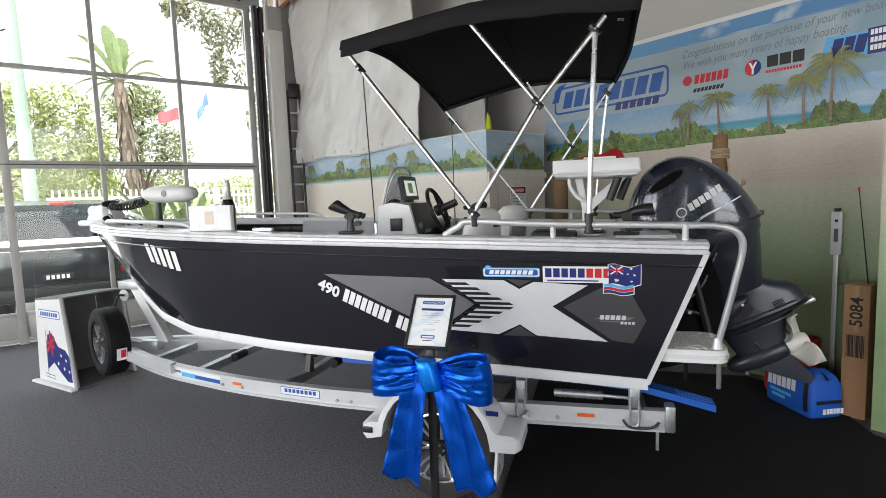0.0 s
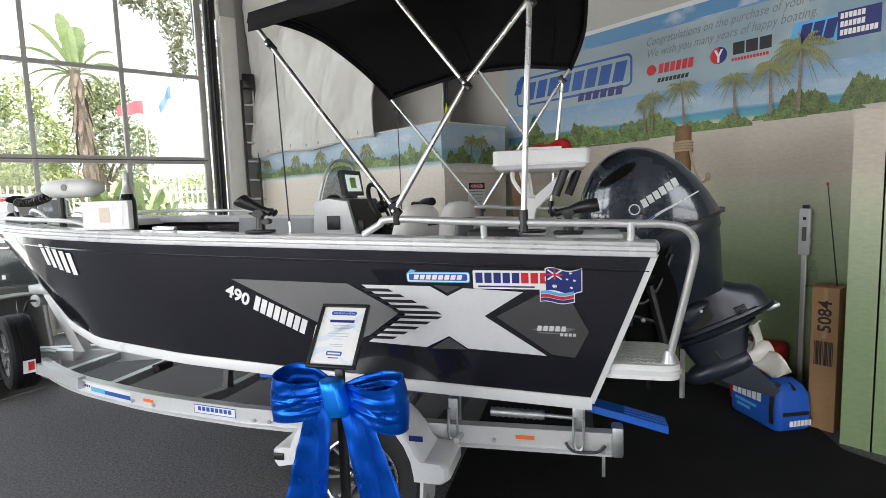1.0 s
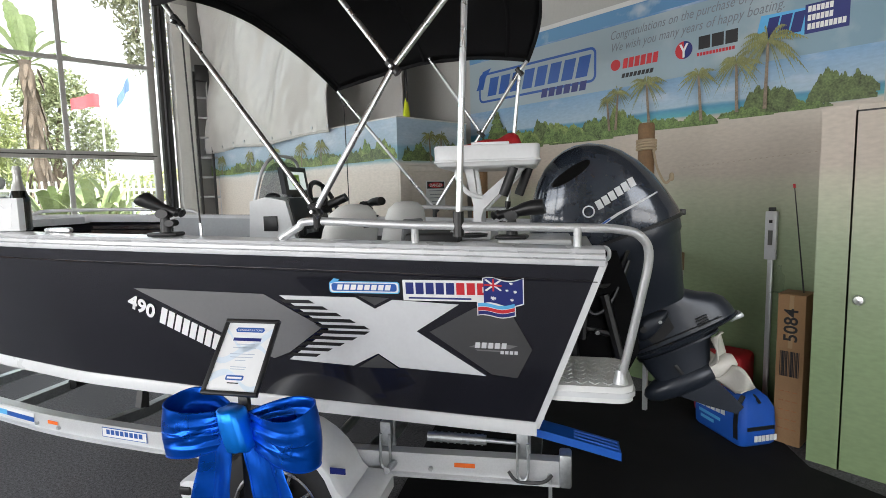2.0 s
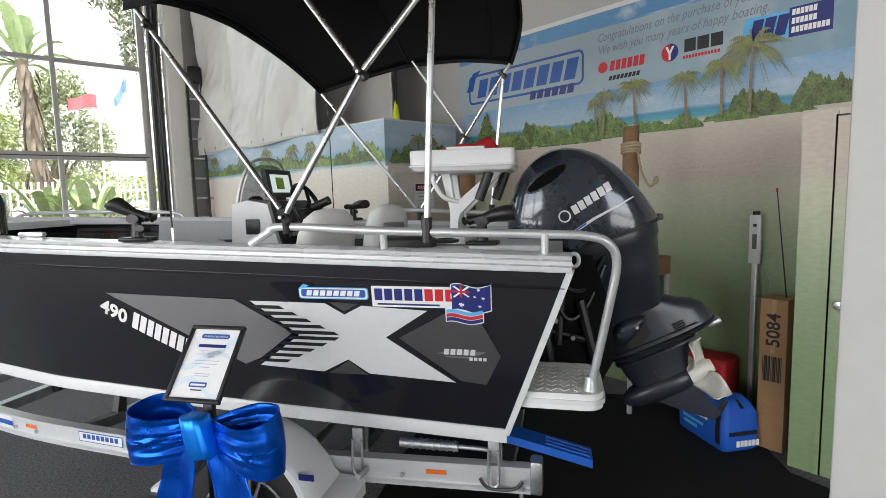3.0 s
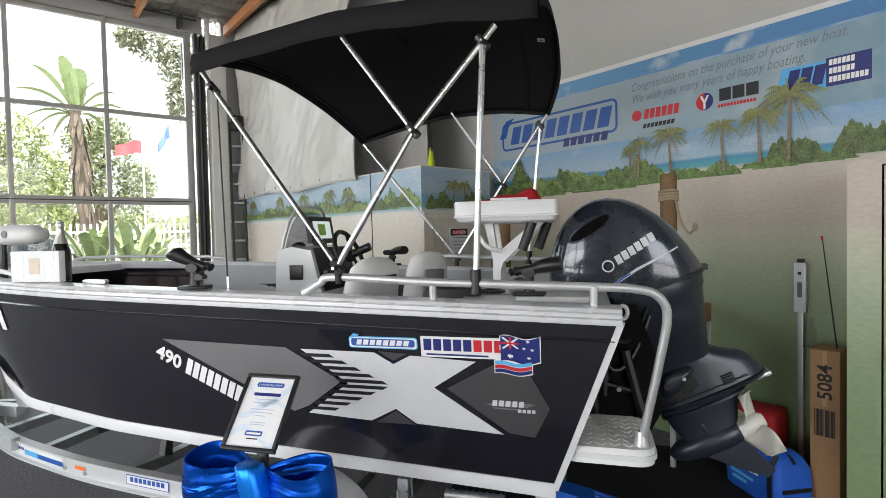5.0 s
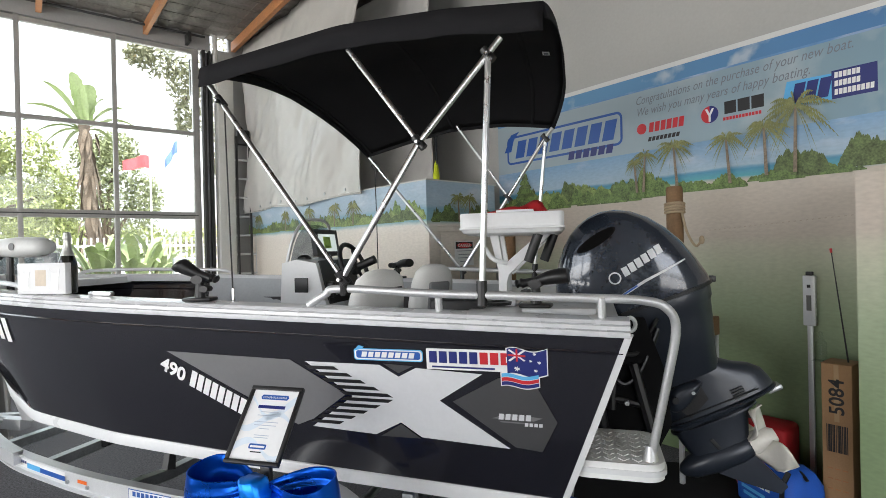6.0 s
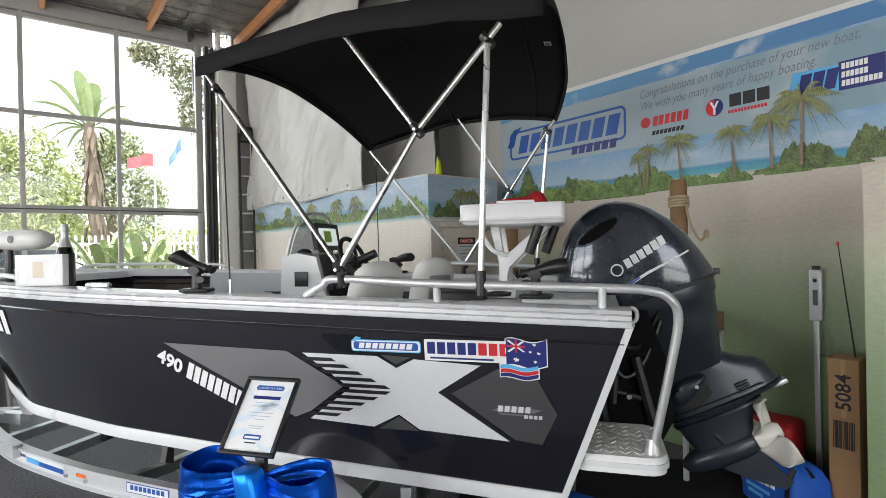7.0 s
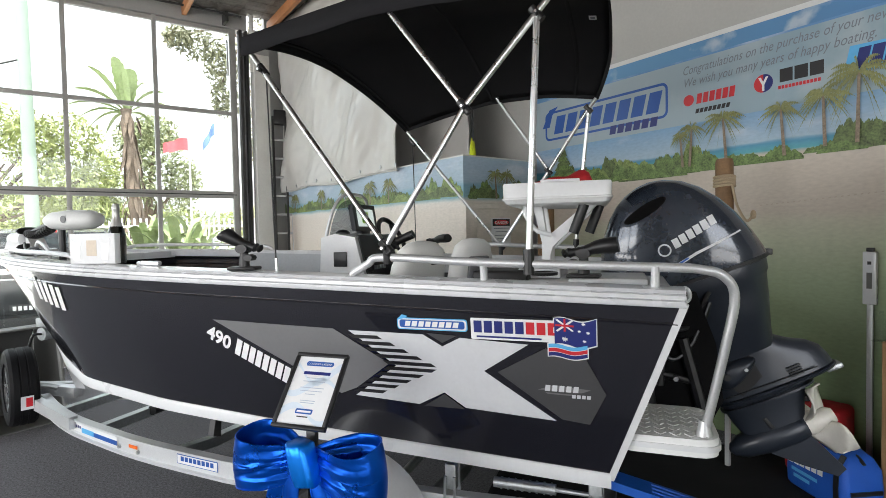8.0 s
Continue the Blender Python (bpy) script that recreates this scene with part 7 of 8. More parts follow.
part("winch_strap", tb([(4.15, CY, 1.0), (4.02, CY, 1.10)], 0.012, 6), M_BLUESKID, wp_)
part("winch_crank", tb(smooth_path([(4.19, CY + 0.06, 0.90), (4.19, CY + 0.12, 0.90), (4.25, CY + 0.12, 0.80), (4.25, CY + 0.19, 0.80)], 4), 0.01, 8), M_BLACKPL, wp_)

# ---- certificate stand and ribbon ----
stand = thing("sign_stand", "slim black pedestal sign stand on the carpet", "sign stand", m=BOAT @ pose(1.02, 1.44, 0))
part("base_plate", lathe(B(), [(0.16, 0.0), (0.16, 0.012), (0.15, 0.018), (0.03, 0.02)], 32), M_BLACKPL, stand)
part("post", bx(-0.019, 0.019, -0.012, 0.012, 0.015, 0.96, bevel=0.003), M_BLACKPL, stand)
FR = BOAT @ Matrix.Translation((1.008, 1.455, 1.068)) @ pose(0, 0, 0, 0, 0, 180) @ pose(0, 0, 0, -40, 0, 0)
cert = thing("certificate", "framed congratulations certificate on the stand", "certificate", m=FR)
W2, H2 = 0.107, 0.142
for a, b, c, d in ((-W2, W2, H2 - 0.014, H2), (-W2, W2, -H2, -H2 + 0.014), (-W2, -W2 + 0.014, -H2 + 0.014, H2 - 0.014), (W2 - 0.014, W2, -H2 + 0.014, H2 - 0.014)):
    part("frame_side", bx(a, b, -0.012, 0.006, c, d, bevel=0.003), M_BLACKPL, cert, "black picture frame moulding")
part("backing", bx(-W2 + 0.004, W2 - 0.004, 0.001, 0.005, -H2 + 0.004, H2 - 0.004), M_BLACKPL, cert)
pap = part("paper", bx(-W2 + 0.013, W2 - 0.013, -0.003, 0.0, -H2 + 0.013, H2 - 0.013), M_PAPER, cert, "white printed certificate paper", smooth=False)
for k, (z0, lean) in enumerate(((-0.10, 0.03), (0.00, -0.03), (0.055, 0.04))):
    part("printed_wave", prism(B(), [(-0.092 + 0.184 * i / 10, z0 + lean * math.sin(i * 0.5 + k)) for i in range(11)] + [(0.092 - 0.184 * i / 10, z0 + 0.022 + lean * math.sin((10 - i) * 0.5 + k + 0.35)) for i in range(11)], lambda u, v, e: Vector((u, -0.00305 - e, v)), 0.0002), M_PAPERWASH, pap, smooth=False)
part("heading_banner", prism(B(), [(-0.052, 0.092), (0.052, 0.092), (0.058, 0.101), (0.052, 0.110), (-0.052, 0.110), (-0.058, 0.101)], lambda u, v, e: Vector((u, -0.0032 - e, v)), 0.0005), M_INKBLUE, pap, smooth=False)
part("lettering", place(text_mesh("CONGRATULATIONS", 0.0102, align='CENTER'), lambda x, y, z: (x, -0.0042, 0.0968 + y)), M_INKWHITE, pap, smooth=False)
part("print_bar", bx(-0.055, 0.055, -0.0036, -0.0031, 0.058, 0.070), M_INKNAVY, pap, smooth=False)
for z, w in ((0.045, 0.036), (0.032, 0.045), (0.008, 0.048), (-0.004, 0.044), (-0.016, 0.02), (-0.040, 0.030), (-0.048, 0.028)):
    part("print_bar", bx(-w, w, -0.0036, -0.0031, z - 0.0012, z + 0.0012), M_FAINT, pap, smooth=False)
part("mark_plate", prism(B(), round_rect(-0.034, 0.034, -0.088, -0.070, 0.005), lambda u, v, e: Vector((u, -0.0032 - e, v)), 0.0005), M_INKBLUE, pap, smooth=False)
part("mark_bar", bx(-0.028, 0.028, -0.0043, -0.0038, -0.083, -0.076), M_INKWHITE, pap, smooth=False)
part("mark_bar", bx(-0.022, 0.022, -0.0036, -0.0031, -0.100, -0.096), M_INKDARK, pap, smooth=False)

bow = thing("ribbon_bow", "large royal blue satin bow tied on the sign stand", "ribbon bow", m=BOAT @ pose(1.005, 1.485, 0.822))


def crease(v, at, width):
    """A soft-sided, sharp-topped fold across the ribbon."""
    return math.exp(-abs(v - at) / width)


def loop(s):
    """A puffed ribbon loop from the knot out and back, gathered into folds at the knot."""
    rows = []
    n, m = 56, 48
    gathers = ((-0.72, 1.0), (-0.42, -0.8), (-0.12, 1.1), (0.18, -0.9), (0.46, 0.9), (0.74, -0.7)) if s > 0 else ((-0.66, -0.9), (-0.36, 1.1), (-0.05, -0.8), (0.26, 1.0), (0.55, -0.9), (0.8, 0.8))
    for i in range(n + 1):
        t = i / n
        a = t * 2 * math.pi
        reach = 0.5 - 0.5 * math.cos(a)
        front = math.sin(a) > 0
        row = []
        for j in range(m + 1):
            v = -1 + 2 * j / m
            half = 0.046 + 0.056 * reach ** 0.5
            x = s * (0.02 + 0.28 * reach * (1 - 0.05 * v * v - 0.03 * v))
            y = 0.100 * math.sin(a) * math.sin(a / 2) ** 1.1 * (1 + 0.15 * v) + 0.012 * reach
            hold = (1 - reach) ** 1.1
            fold = sum(0.0115 * h * crease(v, at + 0.16 * reach * math.sin(7 * at + s), 0.055 + 0.10 * reach) for at, h in gathers) * hold * (1 if front else 0.6)
            mid = 4 * reach * (1 - reach)
            fold += 0.011 * mid * (crease(v, 0.62 - 1.15 * reach + 0.1 * s, 0.07) - 0.9 * crease(v, 0.30 - 0.95 * reach, 0.06)) if front else 0.004 * mid * math.sin(9 * v)
            fold += 0.006 * mid * noise.noise(Vector((v * 3.4 + 2 * s, reach * 6.5, a * 0.4)))
            z = v * half - (0.004 + 0.008 * (s < 0)) * reach - 0.018 * math.sin(a) * reach * (1 if v > 0 else 0.4) + 0.004 * math.sin(a * 3 + s) * reach
            row.append(Vector((x, y + fold, z)))
        rows.append(row)
    bm = B()
    grid(bm, rows)
    ob = part("loop", bm, M_SATIN, bow, "puffed satin loop", angle=180)
    ob.modifiers.new("thick", 'SOLIDIFY').thickness = 0.002
    for j in (0, m):
        part("hem", tb([r_[j] for r_ in rows], 0.0026, 6, cap=False), M_SATIN, ob, "stitched satin hem")


def tail(s, x_end0, x_end1, z_in, z_out, seed):
    """A flat ribbon end that widens downwards to a slanted hem."""
    rows = []
    for i in range(41):
        t = i / 40
        row = []
        for j in range(25):
            v = j / 24
            x0 = s * 0.012 + (x_end0 - s * 0.012) * t ** 1.1
            x1 = s * 0.115 + (x_end1 - s * 0.115) * t ** 0.95
            zb = z_in + (z_out - z_in) * v - 0.016 * math.sin(math.pi * v) * math.sin(seed) + 0.014 * math.sin(2 * math.pi * v)
            y = 0.03 + 0.02 * t + 0.026 * math.sin(v * 5.2 + t * 1.6 + seed) * (0.35 + 0.65 * t)
            y += 0.010 * crease(v, 0.32 + 0.22 * math.sin(2.2 * t + seed), 0.08) * (1 - 0.5 * t) - 0.009 * crease(v, 0.70 - 0.25 * t, 0.07) * (1 - 0.3 * t)
            y += 0.006 * noise.noise(Vector((v * 3, t * 7, seed)))
            row.append(Vector((x0 + (x1 - x0) * v, y, 0.02 + (zb - 0.02) * t)))
        rows.append(row)
    bm = B()
    grid(bm, rows)
    ob = part("tail", bm, M_SATIN, bow, "hanging satin tail", angle=180)
    ob.modifiers.new("thick", 'SOLIDIFY').thickness = 0.002
    part("hem", tb([r_[0] for r_ in rows] + rows[-1][1:] + [r_[-1] for r_ in rows[-2::-1]], 0.0026, 6), M_SATIN, ob, "stitched satin hem")


loop(1), loop(-1)
tail(1, 0.062, 0.240, -0.540, -0.475, 1.0)
tail(-1, -0.120, -0.315, -0.560, -0.490, 2.4)
rows = []
for z, k in ((-0.064, 0.78), (-0.058, 0.93), (-0.03, 1.0), (0.0, 1.02), (0.03, 1.0), (0.058, 0.95), (0.064, 0.8)):
    rows.append([Vector((0.050 * k * math.copysign(abs(math.cos(a)) ** 0.7, math.cos(a)) + 0.25 * z, 0.035 + 0.048 * k * math.sin(a) + 0.0035 * abs(math.sin(7 * a + 6 * z)) * (0.4 + 6 * abs(z)), z * 1.12 + 0.012 + 0.003 * math.sin(4 * a))) for a in np.linspace(0, 2 * math.pi, 64, endpoint=False)])
part("knot", loft(rows), M_SATINLIGHT, bow, "bright blue satin knot", angle=80)

# ---- bow gear: trolling motor, picture block, bottle ----
tm = thing("trolling_motor", "white bow-mounted electric trolling motor stowed on its bracket", "trolling motor", m=BOAT)
part("head", loft([[Vector((2.98 + (x - 3.08) * 1.08, 0.68 + 0.9 * w * math.cos(a), 1.742 + 1.0 * h * math.sin(a))) for a in np.linspace(0, 2 * math.pi, 20, endpoint=False)] for x, w, h in ((3.08, 0.02, 0.015), (3.09, 0.06, 0.04), (3.14, 0.085, 0.058), (3.30, 0.09, 0.063), (3.42, 0.08, 0.055), (3.47, 0.05, 0.035))]), M_BOARD, tm, "white motor control head", angle=60)
part("head_badge", lathe(B(), [(0.022, 0), (0.022, 0.004)], 16, pose(3.17, 0.760, 1.745, -90, 0, 0)), M_DECALGREY, tm)
part("shaft", tb([(3.38, 0.67, 1.735), (4.15, 0.33, 1.66)], 0.017, 10), M_BLACKPL, tm, "black motor shaft")
coil = [Vector((3.46 + 0.64 * t, 0.63 - 0.28 * t + 0.035 * math.sin(t * 75), 1.70 - 0.03 * t - 0.02 * math.sin(math.pi * t) + 0.025 * math.cos(t * 75))) for t in np.linspace(0, 1, 130)]
part("coiled_cable", tb(coil, 0.008, 6), M_BLACKPL, tm, "black coiled cable")
part("head_post", tb([(3.31, 0.67, 1.46), (3.31, 0.67, 1.69)], 0.020, 10), M_BLACKPL, tm, "black support post")
part("lower_unit", loft([[Vector((4.30 + dx, 0.25 + y + r_ * math.cos(a), 1.63 + r_ * math.sin(a))) for a in np.linspace(0, 2 * math.pi, 18, endpoint=False)] for dx, y, r_ in ((-0.12, 0.06, 0.03), (-0.10, 0.06, 0.05), (0.12, 0.0, 0.05), (0.17, -0.02, 0.03))]), M_WHITE, tm, angle=50)
for k in range(2):
    part("propeller_blade", loft([[Vector((4.14 + d, 0.32 + 0.09 * math.cos(a) * (1 if k else -1) * t, 1.63 + 0.03 * math.sin(a) + 0.06 * t * (1 if k else -1))) for a in np.linspace(0, 2 * math.pi, 10, endpoint=False) for t in (1,)] for d in (-0.006, 0.006)]), M_BLACKPL, tm)
part("mount_base", bx(4.05, 4.48, 0.16, 0.36, 1.508, 1.56, bevel=0.02), M_WHITE, tm, "white motor bracket")
part("bracket_arm", loft([[Vector((x, y, z)) for x, z in ((4.10, 1.55), (4.42, 1.55), (4.36, 1.66), (4.20, 1.70))] for y in (0.2, 0.32)]), M_WHITE, tm, angle=30)
part("foot_knob", tb([(4.42, 0.26, 1.42), (4.42, 0.26, 1.50)], 0.03, 12), M_BLACKPL, tm)
part("pull_rope", tb(smooth_path([(4.1, 0.38, 1.60), (3.9, 0.5, 1.55), (3.75, 0.55, 1.57), (3.6, 0.55, 1.52)], 5), 0.009, 8), M_BLACKPL, tm)
hd = thing("bow_grab_handle", "short bent aluminium handle on the bow plate", "grab handle", m=BOAT)
part("tube", tb(smooth_path([(3.78, 0.52, 1.50), (3.76, 0.52, 1.60), (3.6, 0.60, 1.60), (3.42, 0.68, 1.55), (3.38, 0.70, 1.49)], 5), 0.012, 8), M_ALU, hd)

pb_ = thing("picture_block", "small pale picture block standing on the gunwale", "picture block", m=BOAT @ pose(2.54, CY + gun_b(2.54) - 0.022, gun_z(2.54) + 0.057, 0, 0, 4))
part("slab", bx(-0.145, 0.145, -0.018, 0.018, 0.0, 0.155, bevel=0.003), M_PAPER, pb_)
for cx in (-0.085, 0.095):
    part("printed_patch", prism(B(), [(cx - 0.02, 0.02), (cx + 0.025, 0.02), (cx + 0.018, 0.07), (cx + 0.035, 0.13), (cx + 0.01, 0.10), (cx - 0.012, 0.10), (cx - 0.032, 0.13), (cx - 0.018, 0.07)], lambda u, v, e: Vector((u, 0.0182 + e, v)), 0.001), M_GUN, pb_, smooth=False)
part("printed_note", bx(-0.03, 0.035, 0.0182, 0.0192, 0.04, 0.12), M_PALETAN, pb_, smooth=False)
bot = thing("bottle", "dark sparkling wine bottle with silver foil behind the picture block", "bottle", m=BOAT @ pose(2.46, CY + gun_b(2.46) - 0.092, gun_z(2.46) + 0.057))
part("glass_body", lathe(B(), [(0.036, 0.0), (0.043, 0.004), (0.044, 0.135), (0.042, 0.155), (0.030, 0.195), (0.020, 0.225), (0.0165, 0.25)], 28), M_BOTTLE, bot)
part("neck_foil", lathe(B(), [(0.031, 0.192), (0.0285, 0.203), (0.0205, 0.227), (0.0175, 0.25), (0.0175, 0.275), (0.0195, 0.280), (0.0195, 0.292), (0.017, 0.298), (0.016, 0.308), (0.010, 0.312)], 24), M_FOILGOLD, bot, "silver neck foil")
part("front_label", loft([[Vector((r_ * math.sin(a), r_ * math.cos(a), z)) for z, r_ in ((0.04, 0.0445), (0.11, 0.0445), (0.11, 0.0452), (0.04, 0.0452))] for a in np.linspace(-0.8, 0.8, 13)]), M_PAPER, bot, "pale paper label")
bag2 = thing("deck_anchor_bag", "small dark bag on the bow casting deck", "bag", m=BOAT @ pose(3.3, 0.3, 1.24))
part("body", bx(-0.12, 0.12, -0.1, 0.1, 0, 0.16, bevel=0.05, seg=3), M_BLACKPL, bag2)

# ---- tip-up display bin and spare wheel near the bow ----
M_RIMGREY = mat("pale_grey_moulded_rim", (0.30, 0.30, 0.29), 0.5, vary=0.08)
brd = thing("display_bin", "white moulded display bin lying open with a flag print", "display bin", m=BOAT @ pose(5.11, -0.12, 0, 0, 0, -13))
part("side_panel", loft([[Vector((x, y, z)) for x, z in ((-0.33, 0.0), (0.33, 0.0), (0.27, 0.80), (-0.20, 0.84))] for y in (0.262, 0.275)]), M_BOARD, brd, "white printed side panel", angle=20)
part("back_panel", loft([[Vector((x, y, z)) for y, z in ((-0.27, 0.0), (0.262, 0.0), (0.262, 0.80), (-0.27, 0.80))] for x in (0.27, 0.285)]), M_BOARDGREY, brd, angle=20)
part("far_panel", loft([[Vector((x, y, z)) for x, z in ((-0.33, 0.0), (0.27, 0.0), (0.27, 0.80), (-0.20, 0.84))] for y in (-0.29, -0.277)]), M_BOARDGREY, brd, angle=20)
part("top_panel", loft([[Vector((x, y, z)) for x, z in ((-0.20, 0.84), (0.27, 0.80), (0.27, 0.815), (-0.20, 0.855))] for y in (-0.29, 0.275)]), M_BOARDGREY, brd, angle=20)
part("base_panel", bx(-0.33, 0.27, -0.277, 0.262, 0.0, 0.012), M_BOARDGREY, brd)
part("rim", tb([(-0.335, -0.28, 0.02), (-0.205, -0.28, 0.85), (-0.205, 0.268, 0.85), (-0.335, 0.268, 0.02)], 0.021, 10), M_RIMGREY, brd, "grey rounded rim")


def bin_mark(poly, off):
    return prism(B(), poly, lambda u, v, e: Vector((u, 0.2755 + off + e, v)), 0.001)


part("sticker", bin_mark(round_rect(-0.16, 0.22, 0.64, 0.72, 0.015), 0.0), M_INKBLUE, brd, smooth=False)
part("sticker_field", bin_mark(round_rect(-0.152, 0.212, 0.648, 0.712, 0.012), 0.0015), M_INKWHITE, brd, smooth=False)
for k in range(8):
    part("letter_block", bin_mark([(0.19 - 0.04 * k, 0.66), (0.162 - 0.04 * k, 0.66), (0.154 - 0.04 * k, 0.70), (0.182 - 0.04 * k, 0.70)], 0.003), M_INKBLUE, brd, smooth=False)
part("flag_print", bin_mark([(0.14, 0.14), (0.13, 0.34), (0.10, 0.48), (0.02, 0.50), (-0.08, 0.38), (-0.20, 0.36), (-0.26, 0.30), (-0.28, 0.06), (-0.20, 0.06), (-0.08, 0.14), (0.02, 0.22)], 0.0), M_INKNAVY, brd, "blue waving flag print", smooth=False)
for p in ([(0.13, 0.40), (0.115, 0.43), (-0.02, 0.38), (-0.01, 0.35)], [(0.06, 0.52), (0.035, 0.52), (0.02, 0.28), (0.045, 0.28)], [(0.12, 0.30), (0.13, 0.33), (-0.02, 0.48), (-0.035, 0.45)]):
    part("flag_cross", bin_mark(p, 0.0015), M_INKRED, brd, smooth=False)
for sx, sz in ((-0.12, 0.30), (-0.20, 0.26), (-0.16, 0.18), (-0.24, 0.16), (-0.06, 0.22)):
    part("flag_star", bin_mark([(sx + 0.02 * (1 if k % 2 == 0 else 0.45) * math.cos(k * math.pi / 5), sz + 0.02 * (1 if k % 2 == 0 else 0.45) * math.sin(k * math.pi / 5)) for k in range(10)], 0.0015), M_INKWHITE, brd, smooth=False)
for z in (0.09, 0.06):
    part("print_bar", bin_mark([(0.20, z), (0.02, z - 0.01), (0.02, z - 0.002), (0.20, z + 0.008)], 0.0), M_INKGREY, brd, smooth=False)

part("foot_flange", bx(-0.36, 0.36, 0.2765, 0.335, 0.0, 0.022, bevel=0.006), M_BOARD, brd, "white moulded foot flange")
part("flag_pole", bin_mark([(0.150, 0.06), (0.143, 0.06), (0.125, 0.53), (0.132, 0.53)], 0.0), M_INKGREY, brd, smooth=False)
M_SPARETYRE = mat("new_black_tyre_rubber", (0.008, 0.008, 0.009), 0.6, vary=0.3, scale=12, fine=140, bump=0.4, spec=0.15)
sp = thing("spare_wheel", "spare trailer wheel with a black tyre and label", "wheel", m=BOAT @ pose(4.25, 0.36, 0.53, 0, 0, -26))
ty = part("tyre", ring_lathe(B(), [(0.18, -0.085), (0.235, -0.092), (0.27, -0.085), (0.286, -0.065), (0.288, -0.03), (0.283, -0.027), (0.283, -0.02), (0.288, -0.017), (0.288, 0.017), (0.283, 0.02), (0.283, 0.027), (0.288, 0.03), (0.286, 0.065), (0.27, 0.085), (0.235, 0.092), (0.18, 0.085)], 44, pose(0, 0, 0, 90, 0, 0)), M_SPARETYRE, sp)
rm = part("rim", lathe(B(), [(0.04, -0.03), (0.15, -0.05), (0.185, -0.08), (0.185, 0.08), (0.15, 0.03), (0.04, 0.02)], 32, pose(0, 0, 0, 90, 0, 0)), M_BLACKPL, sp)
for k in range(7):
    a = 2 * math.pi * k / 7
    part("spoke", loft([[Vector((rr * math.cos(a + da), o, rr * math.sin(a + da))) for rr, da in ((0.045, -0.22), (0.045, 0.22), (0.170, 0.06), (0.170, -0.06))] for o in (0.05, 0.074)]), M_CHROME, rm, angle=30)
part("tyre_label", bx(-0.052, 0.052, -0.045, 0.03, 0.287, 0.291), M_PAPER, sp, "white and red tyre label", smooth=False).matrix_basis = pose(0, 0, 0, 0, -104, 0)
part("label_patch", bx(-0.03, 0.04, -0.038, 0.0, 0.2915, 0.2925), M_INKRED, sp, smooth=False).matrix_basis = pose(0, 0, 0, 0, -104, 0)

# ---- behind the engine ----
ct = thing("carton", "tall brown cardboard carton against the storeroom wall", "carton", m=pose(4.585, 1.165, 0))
part("body", bx(-0.085, 0.10, -0.075, 0.075, 0.0, 0.95, bevel=0.004), M_CARTON, ct)
part("top_flap", bx(-0.088, 0.10, -0.077, 0.077, 0.951, 0.957, bevel=0.002), M_CARTON, ct)
part("tape", bx(-0.0865, -0.0855, -0.012, 0.012, 0.62, 0.95), M_TAPE, ct, smooth=False)
part("lettering", place(text_mesh("5084", 0.105, align='LEFT', bold=0.002), lambda x, y, z: (-0.087, y - 0.035, 0.66 + x)), M_INKDARK, ct, "black printed number", smooth=False)
r = random.Random(11)
for k in range(14):
    w = r.choice((0.004, 0.006, 0.009))
    part("barcode_bar", bx(-0.0868, -0.0858, -0.052 + 0.0078 * k, -0.052 + 0.0078 * k + w * 0.75, 0.44, 0.60), M_INKDARK, ct, smooth=False)
for i in range(5):
    for j in range(3):
        part("print_bar", bx(-0.0868, -0.0858, -0.05 + 0.037 * j, -0.024 + 0.037 * j, 0.10 + 0.06 * i, 0.106 + 0.06 * i), M_TIMBER, ct, smooth=False)
whip = thing("whip_aerial", "thin black whip aerial standing in the carton", "aerial", m=pose(4.60, 1.13, 0.95))
part("rod", tb([(0, 0, 0.0), (0, 0.075, 0.66)], [0.005, 0.003], 6), M_BLACKPL, whip)
part("tip", tb([(0, 0.075, 0.655), (0, 0.078, 0.68)], 0.007, 8), M_INKRED, whip)
gg = thing("temperature_kiosk", "grey instrument panel on a slim floor stand", "instrument stand", m=pose(4.86, 1.40, 0, 0, 0, 0))
part("foot", bx(-0.12, 0.1, -0.12, 0.12, 0, 0.015, bevel=0.004), M_GALV, gg)
part("post", bx(-0.012, 0.012, -0.016, 0.016, 0.015, 1.15, bevel=0.003), M_ALU, gg)
part("panel", bx(-0.022, 0.015, -0.036, 0.036, 1.12, 1.45, bevel=0.006), M_GUN, gg, "pale grey instrument panel")
part("clip", bx(-0.015, 0.015, -0.02, 0.02, 1.45, 1.475, bevel=0.004), M_BLACKPL, gg)
part("display", bx(-0.0245, -0.0225, -0.014, 0.014, 1.22, 1.32), M_BOARDGREY, gg, smooth=False)
part("indicator", bx(-0.0245, -0.0225, -0.010, 0.010, 1.37, 1.39), M_INKDARK, gg, smooth=False)
part("bottle_shelf", bx(-0.06, 0.0, -0.11, -0.02, 0.90, 0.905), M_CLEAR, gg, smooth=False)
part("sanitiser_bottle", lathe(B(), [(0.03, 0.906), (0.032, 0.91), (0.032, 1.02), (0.014, 1.045), (0.012, 1.09)], 18, pose(-0.03, -0.065, 0)), M_CLEAR, gg, "clear pump bottle")
sb_ = thing("safety_bag", "blue fabric gear bag with black straps on the floor", "bag", m=pose(4.455, 1.46, 0.005, 0, 0, 60) @ Matrix.Diagonal((0.84, 0.86, 0.93, 1)))
rows = []
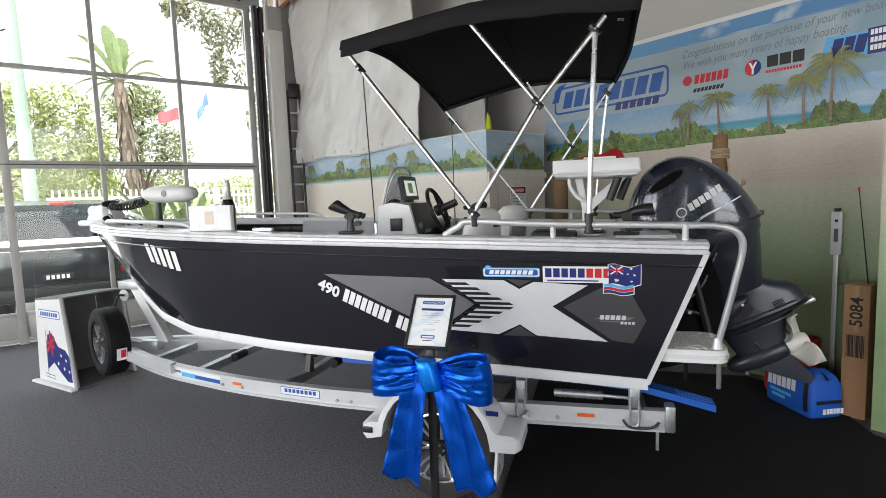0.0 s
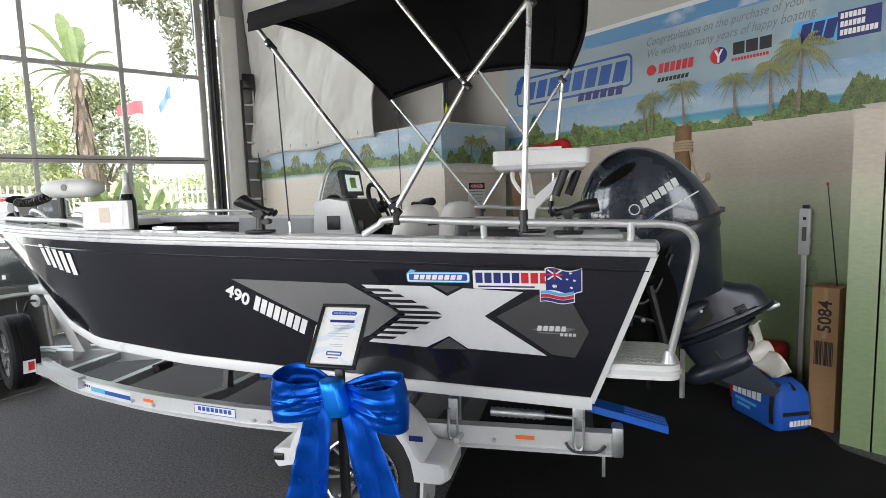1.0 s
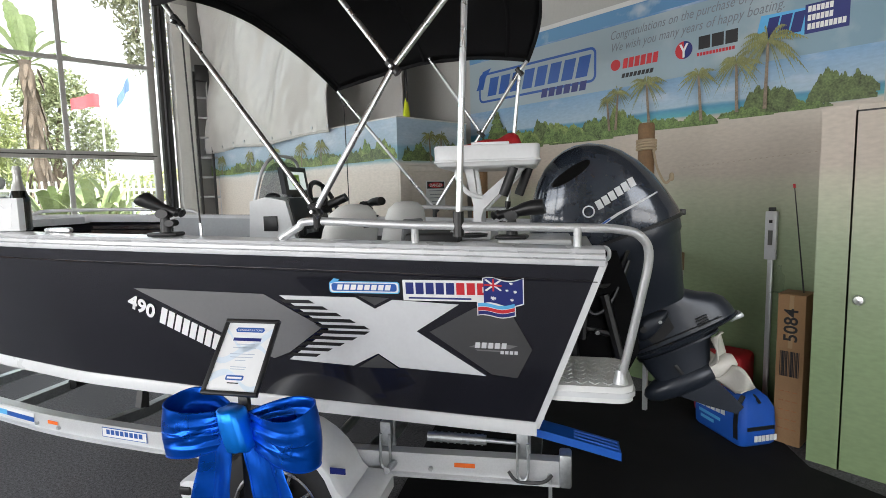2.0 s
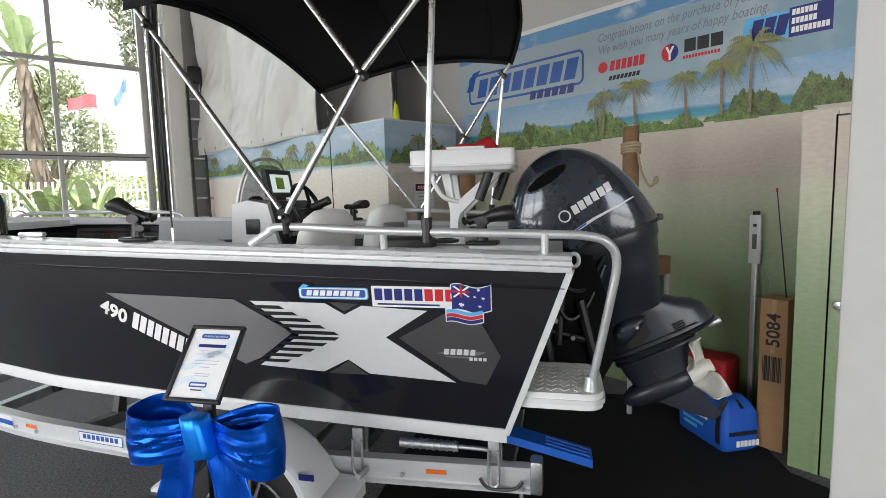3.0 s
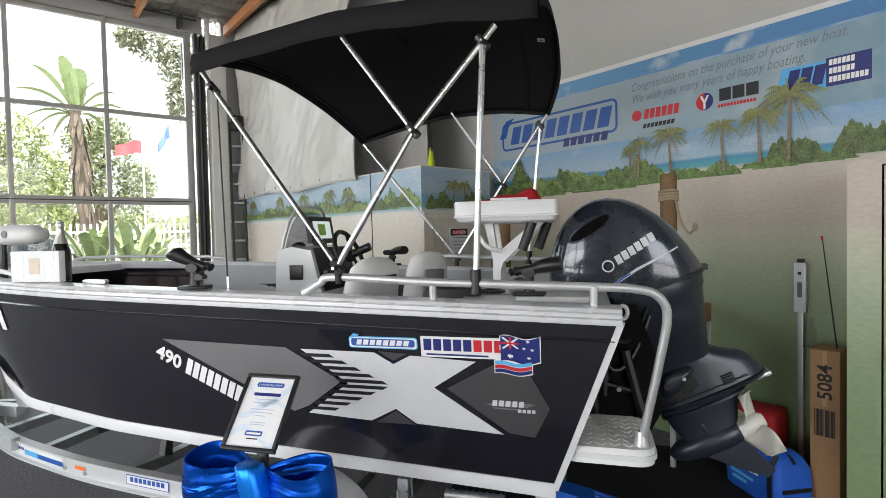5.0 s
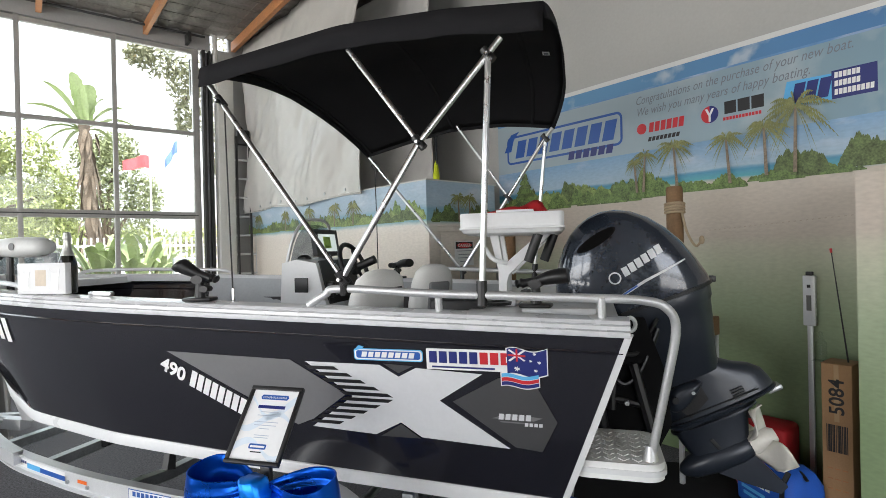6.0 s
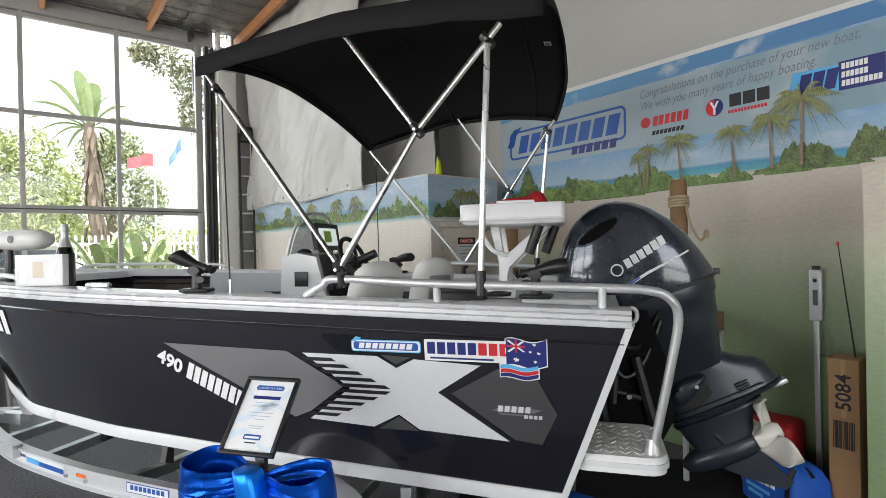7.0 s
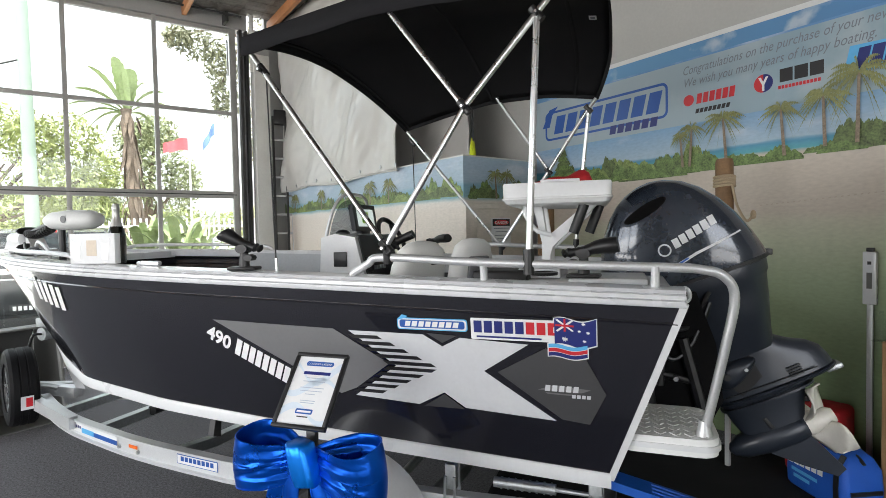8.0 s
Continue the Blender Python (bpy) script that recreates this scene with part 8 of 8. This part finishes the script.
for z, k in ((0.0, 0.92), (0.02, 1.0), (0.14, 1.02), (0.24, 0.98), (0.31, 0.86), (0.345, 0.6)):
    rows.append([Vector((x * (k if z < 0.2 else k * 1.0), y * (k * (0.85 if z > 0.28 else 1.0)), (z + (0.014 * math.sin(7 * x + 3) if z > 0.2 else 0)) * (1 - 0.14 * (x + 0.27) / 0.54))) for x, y in round_rect(-0.27, 0.27, -0.15, 0.15, 0.05, 5)])
bgp = part("body", loft(rows), M_BAG, sb_, angle=60)
part("zip", tb(smooth_path([(-0.26, 0, 0.30), (-0.15, 0, 0.342), (0.15, 0, 0.312), (0.26, 0, 0.235)], 6), 0.014, 8, squash=0.5), M_BLACKPL, sb_, "black zip")
part("strap", loft([[Vector((-0.21 + d, y * 1.01, z)) for y, z in ((0.155, 0.05), (0.16, 0.15), (0.15, 0.27), (0.10, 0.345), (0.095, 0.337), (0.145, 0.265), (0.154, 0.15), (0.149, 0.05))] for d in (-0.02, 0.02)]), M_BLACKPL, sb_, "black webbing strap", angle=30)
part("end_strap", bx(-0.284, -0.274, -0.11, 0.11, 0.12, 0.145), M_BLACKPL, sb_, smooth=False)
for k in range(6):
    x0 = 0.22 - 0.055 * k
    part("letter_block", loft([[Vector((x, 0.1555 + o, z)) for x, z in ((x0, 0.155 + 0.003 * k), (x0 - 0.042, 0.155 + 0.003 * k), (x0 - 0.046, 0.245 + 0.003 * k), (x0 - 0.004, 0.245 + 0.003 * k))] for o in (0, 0.003)]), M_INKWHITE, sb_, smooth=False)
    part("end_letter_block", loft([[Vector((-0.2745 - o, 0.05 - 0.032 * k + dy, z)) for dy, z in ((0, 0.04), (-0.024, 0.04), (-0.024, 0.08), (0, 0.08))] for o in (0, 0.006)]), M_INKWHITE, sb_, smooth=False)
for k, (a, b, z) in enumerate(((0.19, -0.05, 0.11), (0.17, 0.02, 0.07))):
    part("script_bar", loft([[Vector((x, 0.1545 + o, zz)) for x, zz in ((a, z), (b, z), (b, z + 0.022), (a, z + 0.022))] for o in (0, 0.0025)]), M_INKCYAN, sb_, smooth=False)
rb_ = thing("red_fuel_tank", "red plastic fuel container behind the blue bag", "fuel container", m=pose(4.76, 1.64, 0))
part("tank", bx(-0.14, 0.14, -0.16, 0.16, 0.0, 0.46, bevel=0.04, seg=3), M_REDFAB, rb_)
part("lid", lathe(B(), [(0.04, 0.455), (0.04, 0.49), (0.03, 0.495)], 16, pose(0, 0.08, 0)), M_BLACKPL, rb_)
bl_ = thing("timber_bollard", "brown timber bollard post wrapped with rope on the crate", "bollard", m=pose(4.43, 2.085, 0))
part("post", lathe(B(), [(0.056, 1.12), (0.056, 2.055), (0.050, 2.08), (0.015, 2.085)], 22), M_POSTWOOD, bl_)
for k in range(4):
    part("rope_wrap", tb([Vector((0.062 * math.cos(a), 0.062 * math.sin(a), 1.90 + 0.020 * k + 0.003 * math.sin(a * 2))) for a in np.linspace(0, 2 * math.pi, 25)], 0.010, 8, cap=False), M_ROPE, bl_)
part("rope_swag", tb(smooth_path([(-0.02, -0.062, 1.90), (0.0, -0.085, 1.76), (0.03, -0.13, 1.66), (0.08, -0.15, 1.70)], 6), 0.009, 8), M_ROPE, bl_)
part("rope_knot", lathe(B(), [(0.006, -0.03), (0.015, -0.02), (0.018, 0.0), (0.015, 0.02), (0.006, 0.03)], 12, pose(0.08, -0.15, 1.70)), M_ROPE, bl_)
b2 = thing("timber_bollard", "second brown timber bollard post behind the bait board", "bollard", m=pose(4.30, 3.62, 0))
part("post", lathe(B(), [(0.075, 0.0), (0.075, 1.90), (0.068, 1.93), (0.02, 1.935)], 22), M_POSTWOOD, b2)
sh = thing("timber_crate", "brown timber crate on a steel stand by the wall", "crate", m=pose(4.74, 2.22, 0, 0, 0, 0))
part("top_box", bx(-0.38, 0.2, -0.20, 0.12, 0.98, 1.12, bevel=0.006), M_POSTWOOD, sh)
for x in (-0.36, 0.18):
    for y in (-0.18, 0.10):
        part("leg", bx(x - 0.014, x + 0.014, y - 0.014, y + 0.014, 0, 0.98), M_ALU if y < 0 else M_BLACKPL, sh)
# Mat spread past the engine so its black also paints the shaded carpet.
structure("mat_and_shaded_floor", loft([[BOAT @ Vector((x, y, z)) for x, y in ((0.76, 2.15), (-2.6, 2.15), (-2.6, 1.0), (-1.5, -0.2), (-1.45, -0.78), (-1.0, -1.28), (0.76, -1.28))] for z in (0.0015, 0.006)]), M_MATSHADE, "black rubber matting below the engine, widened to darken the shaded carpet", "mat")
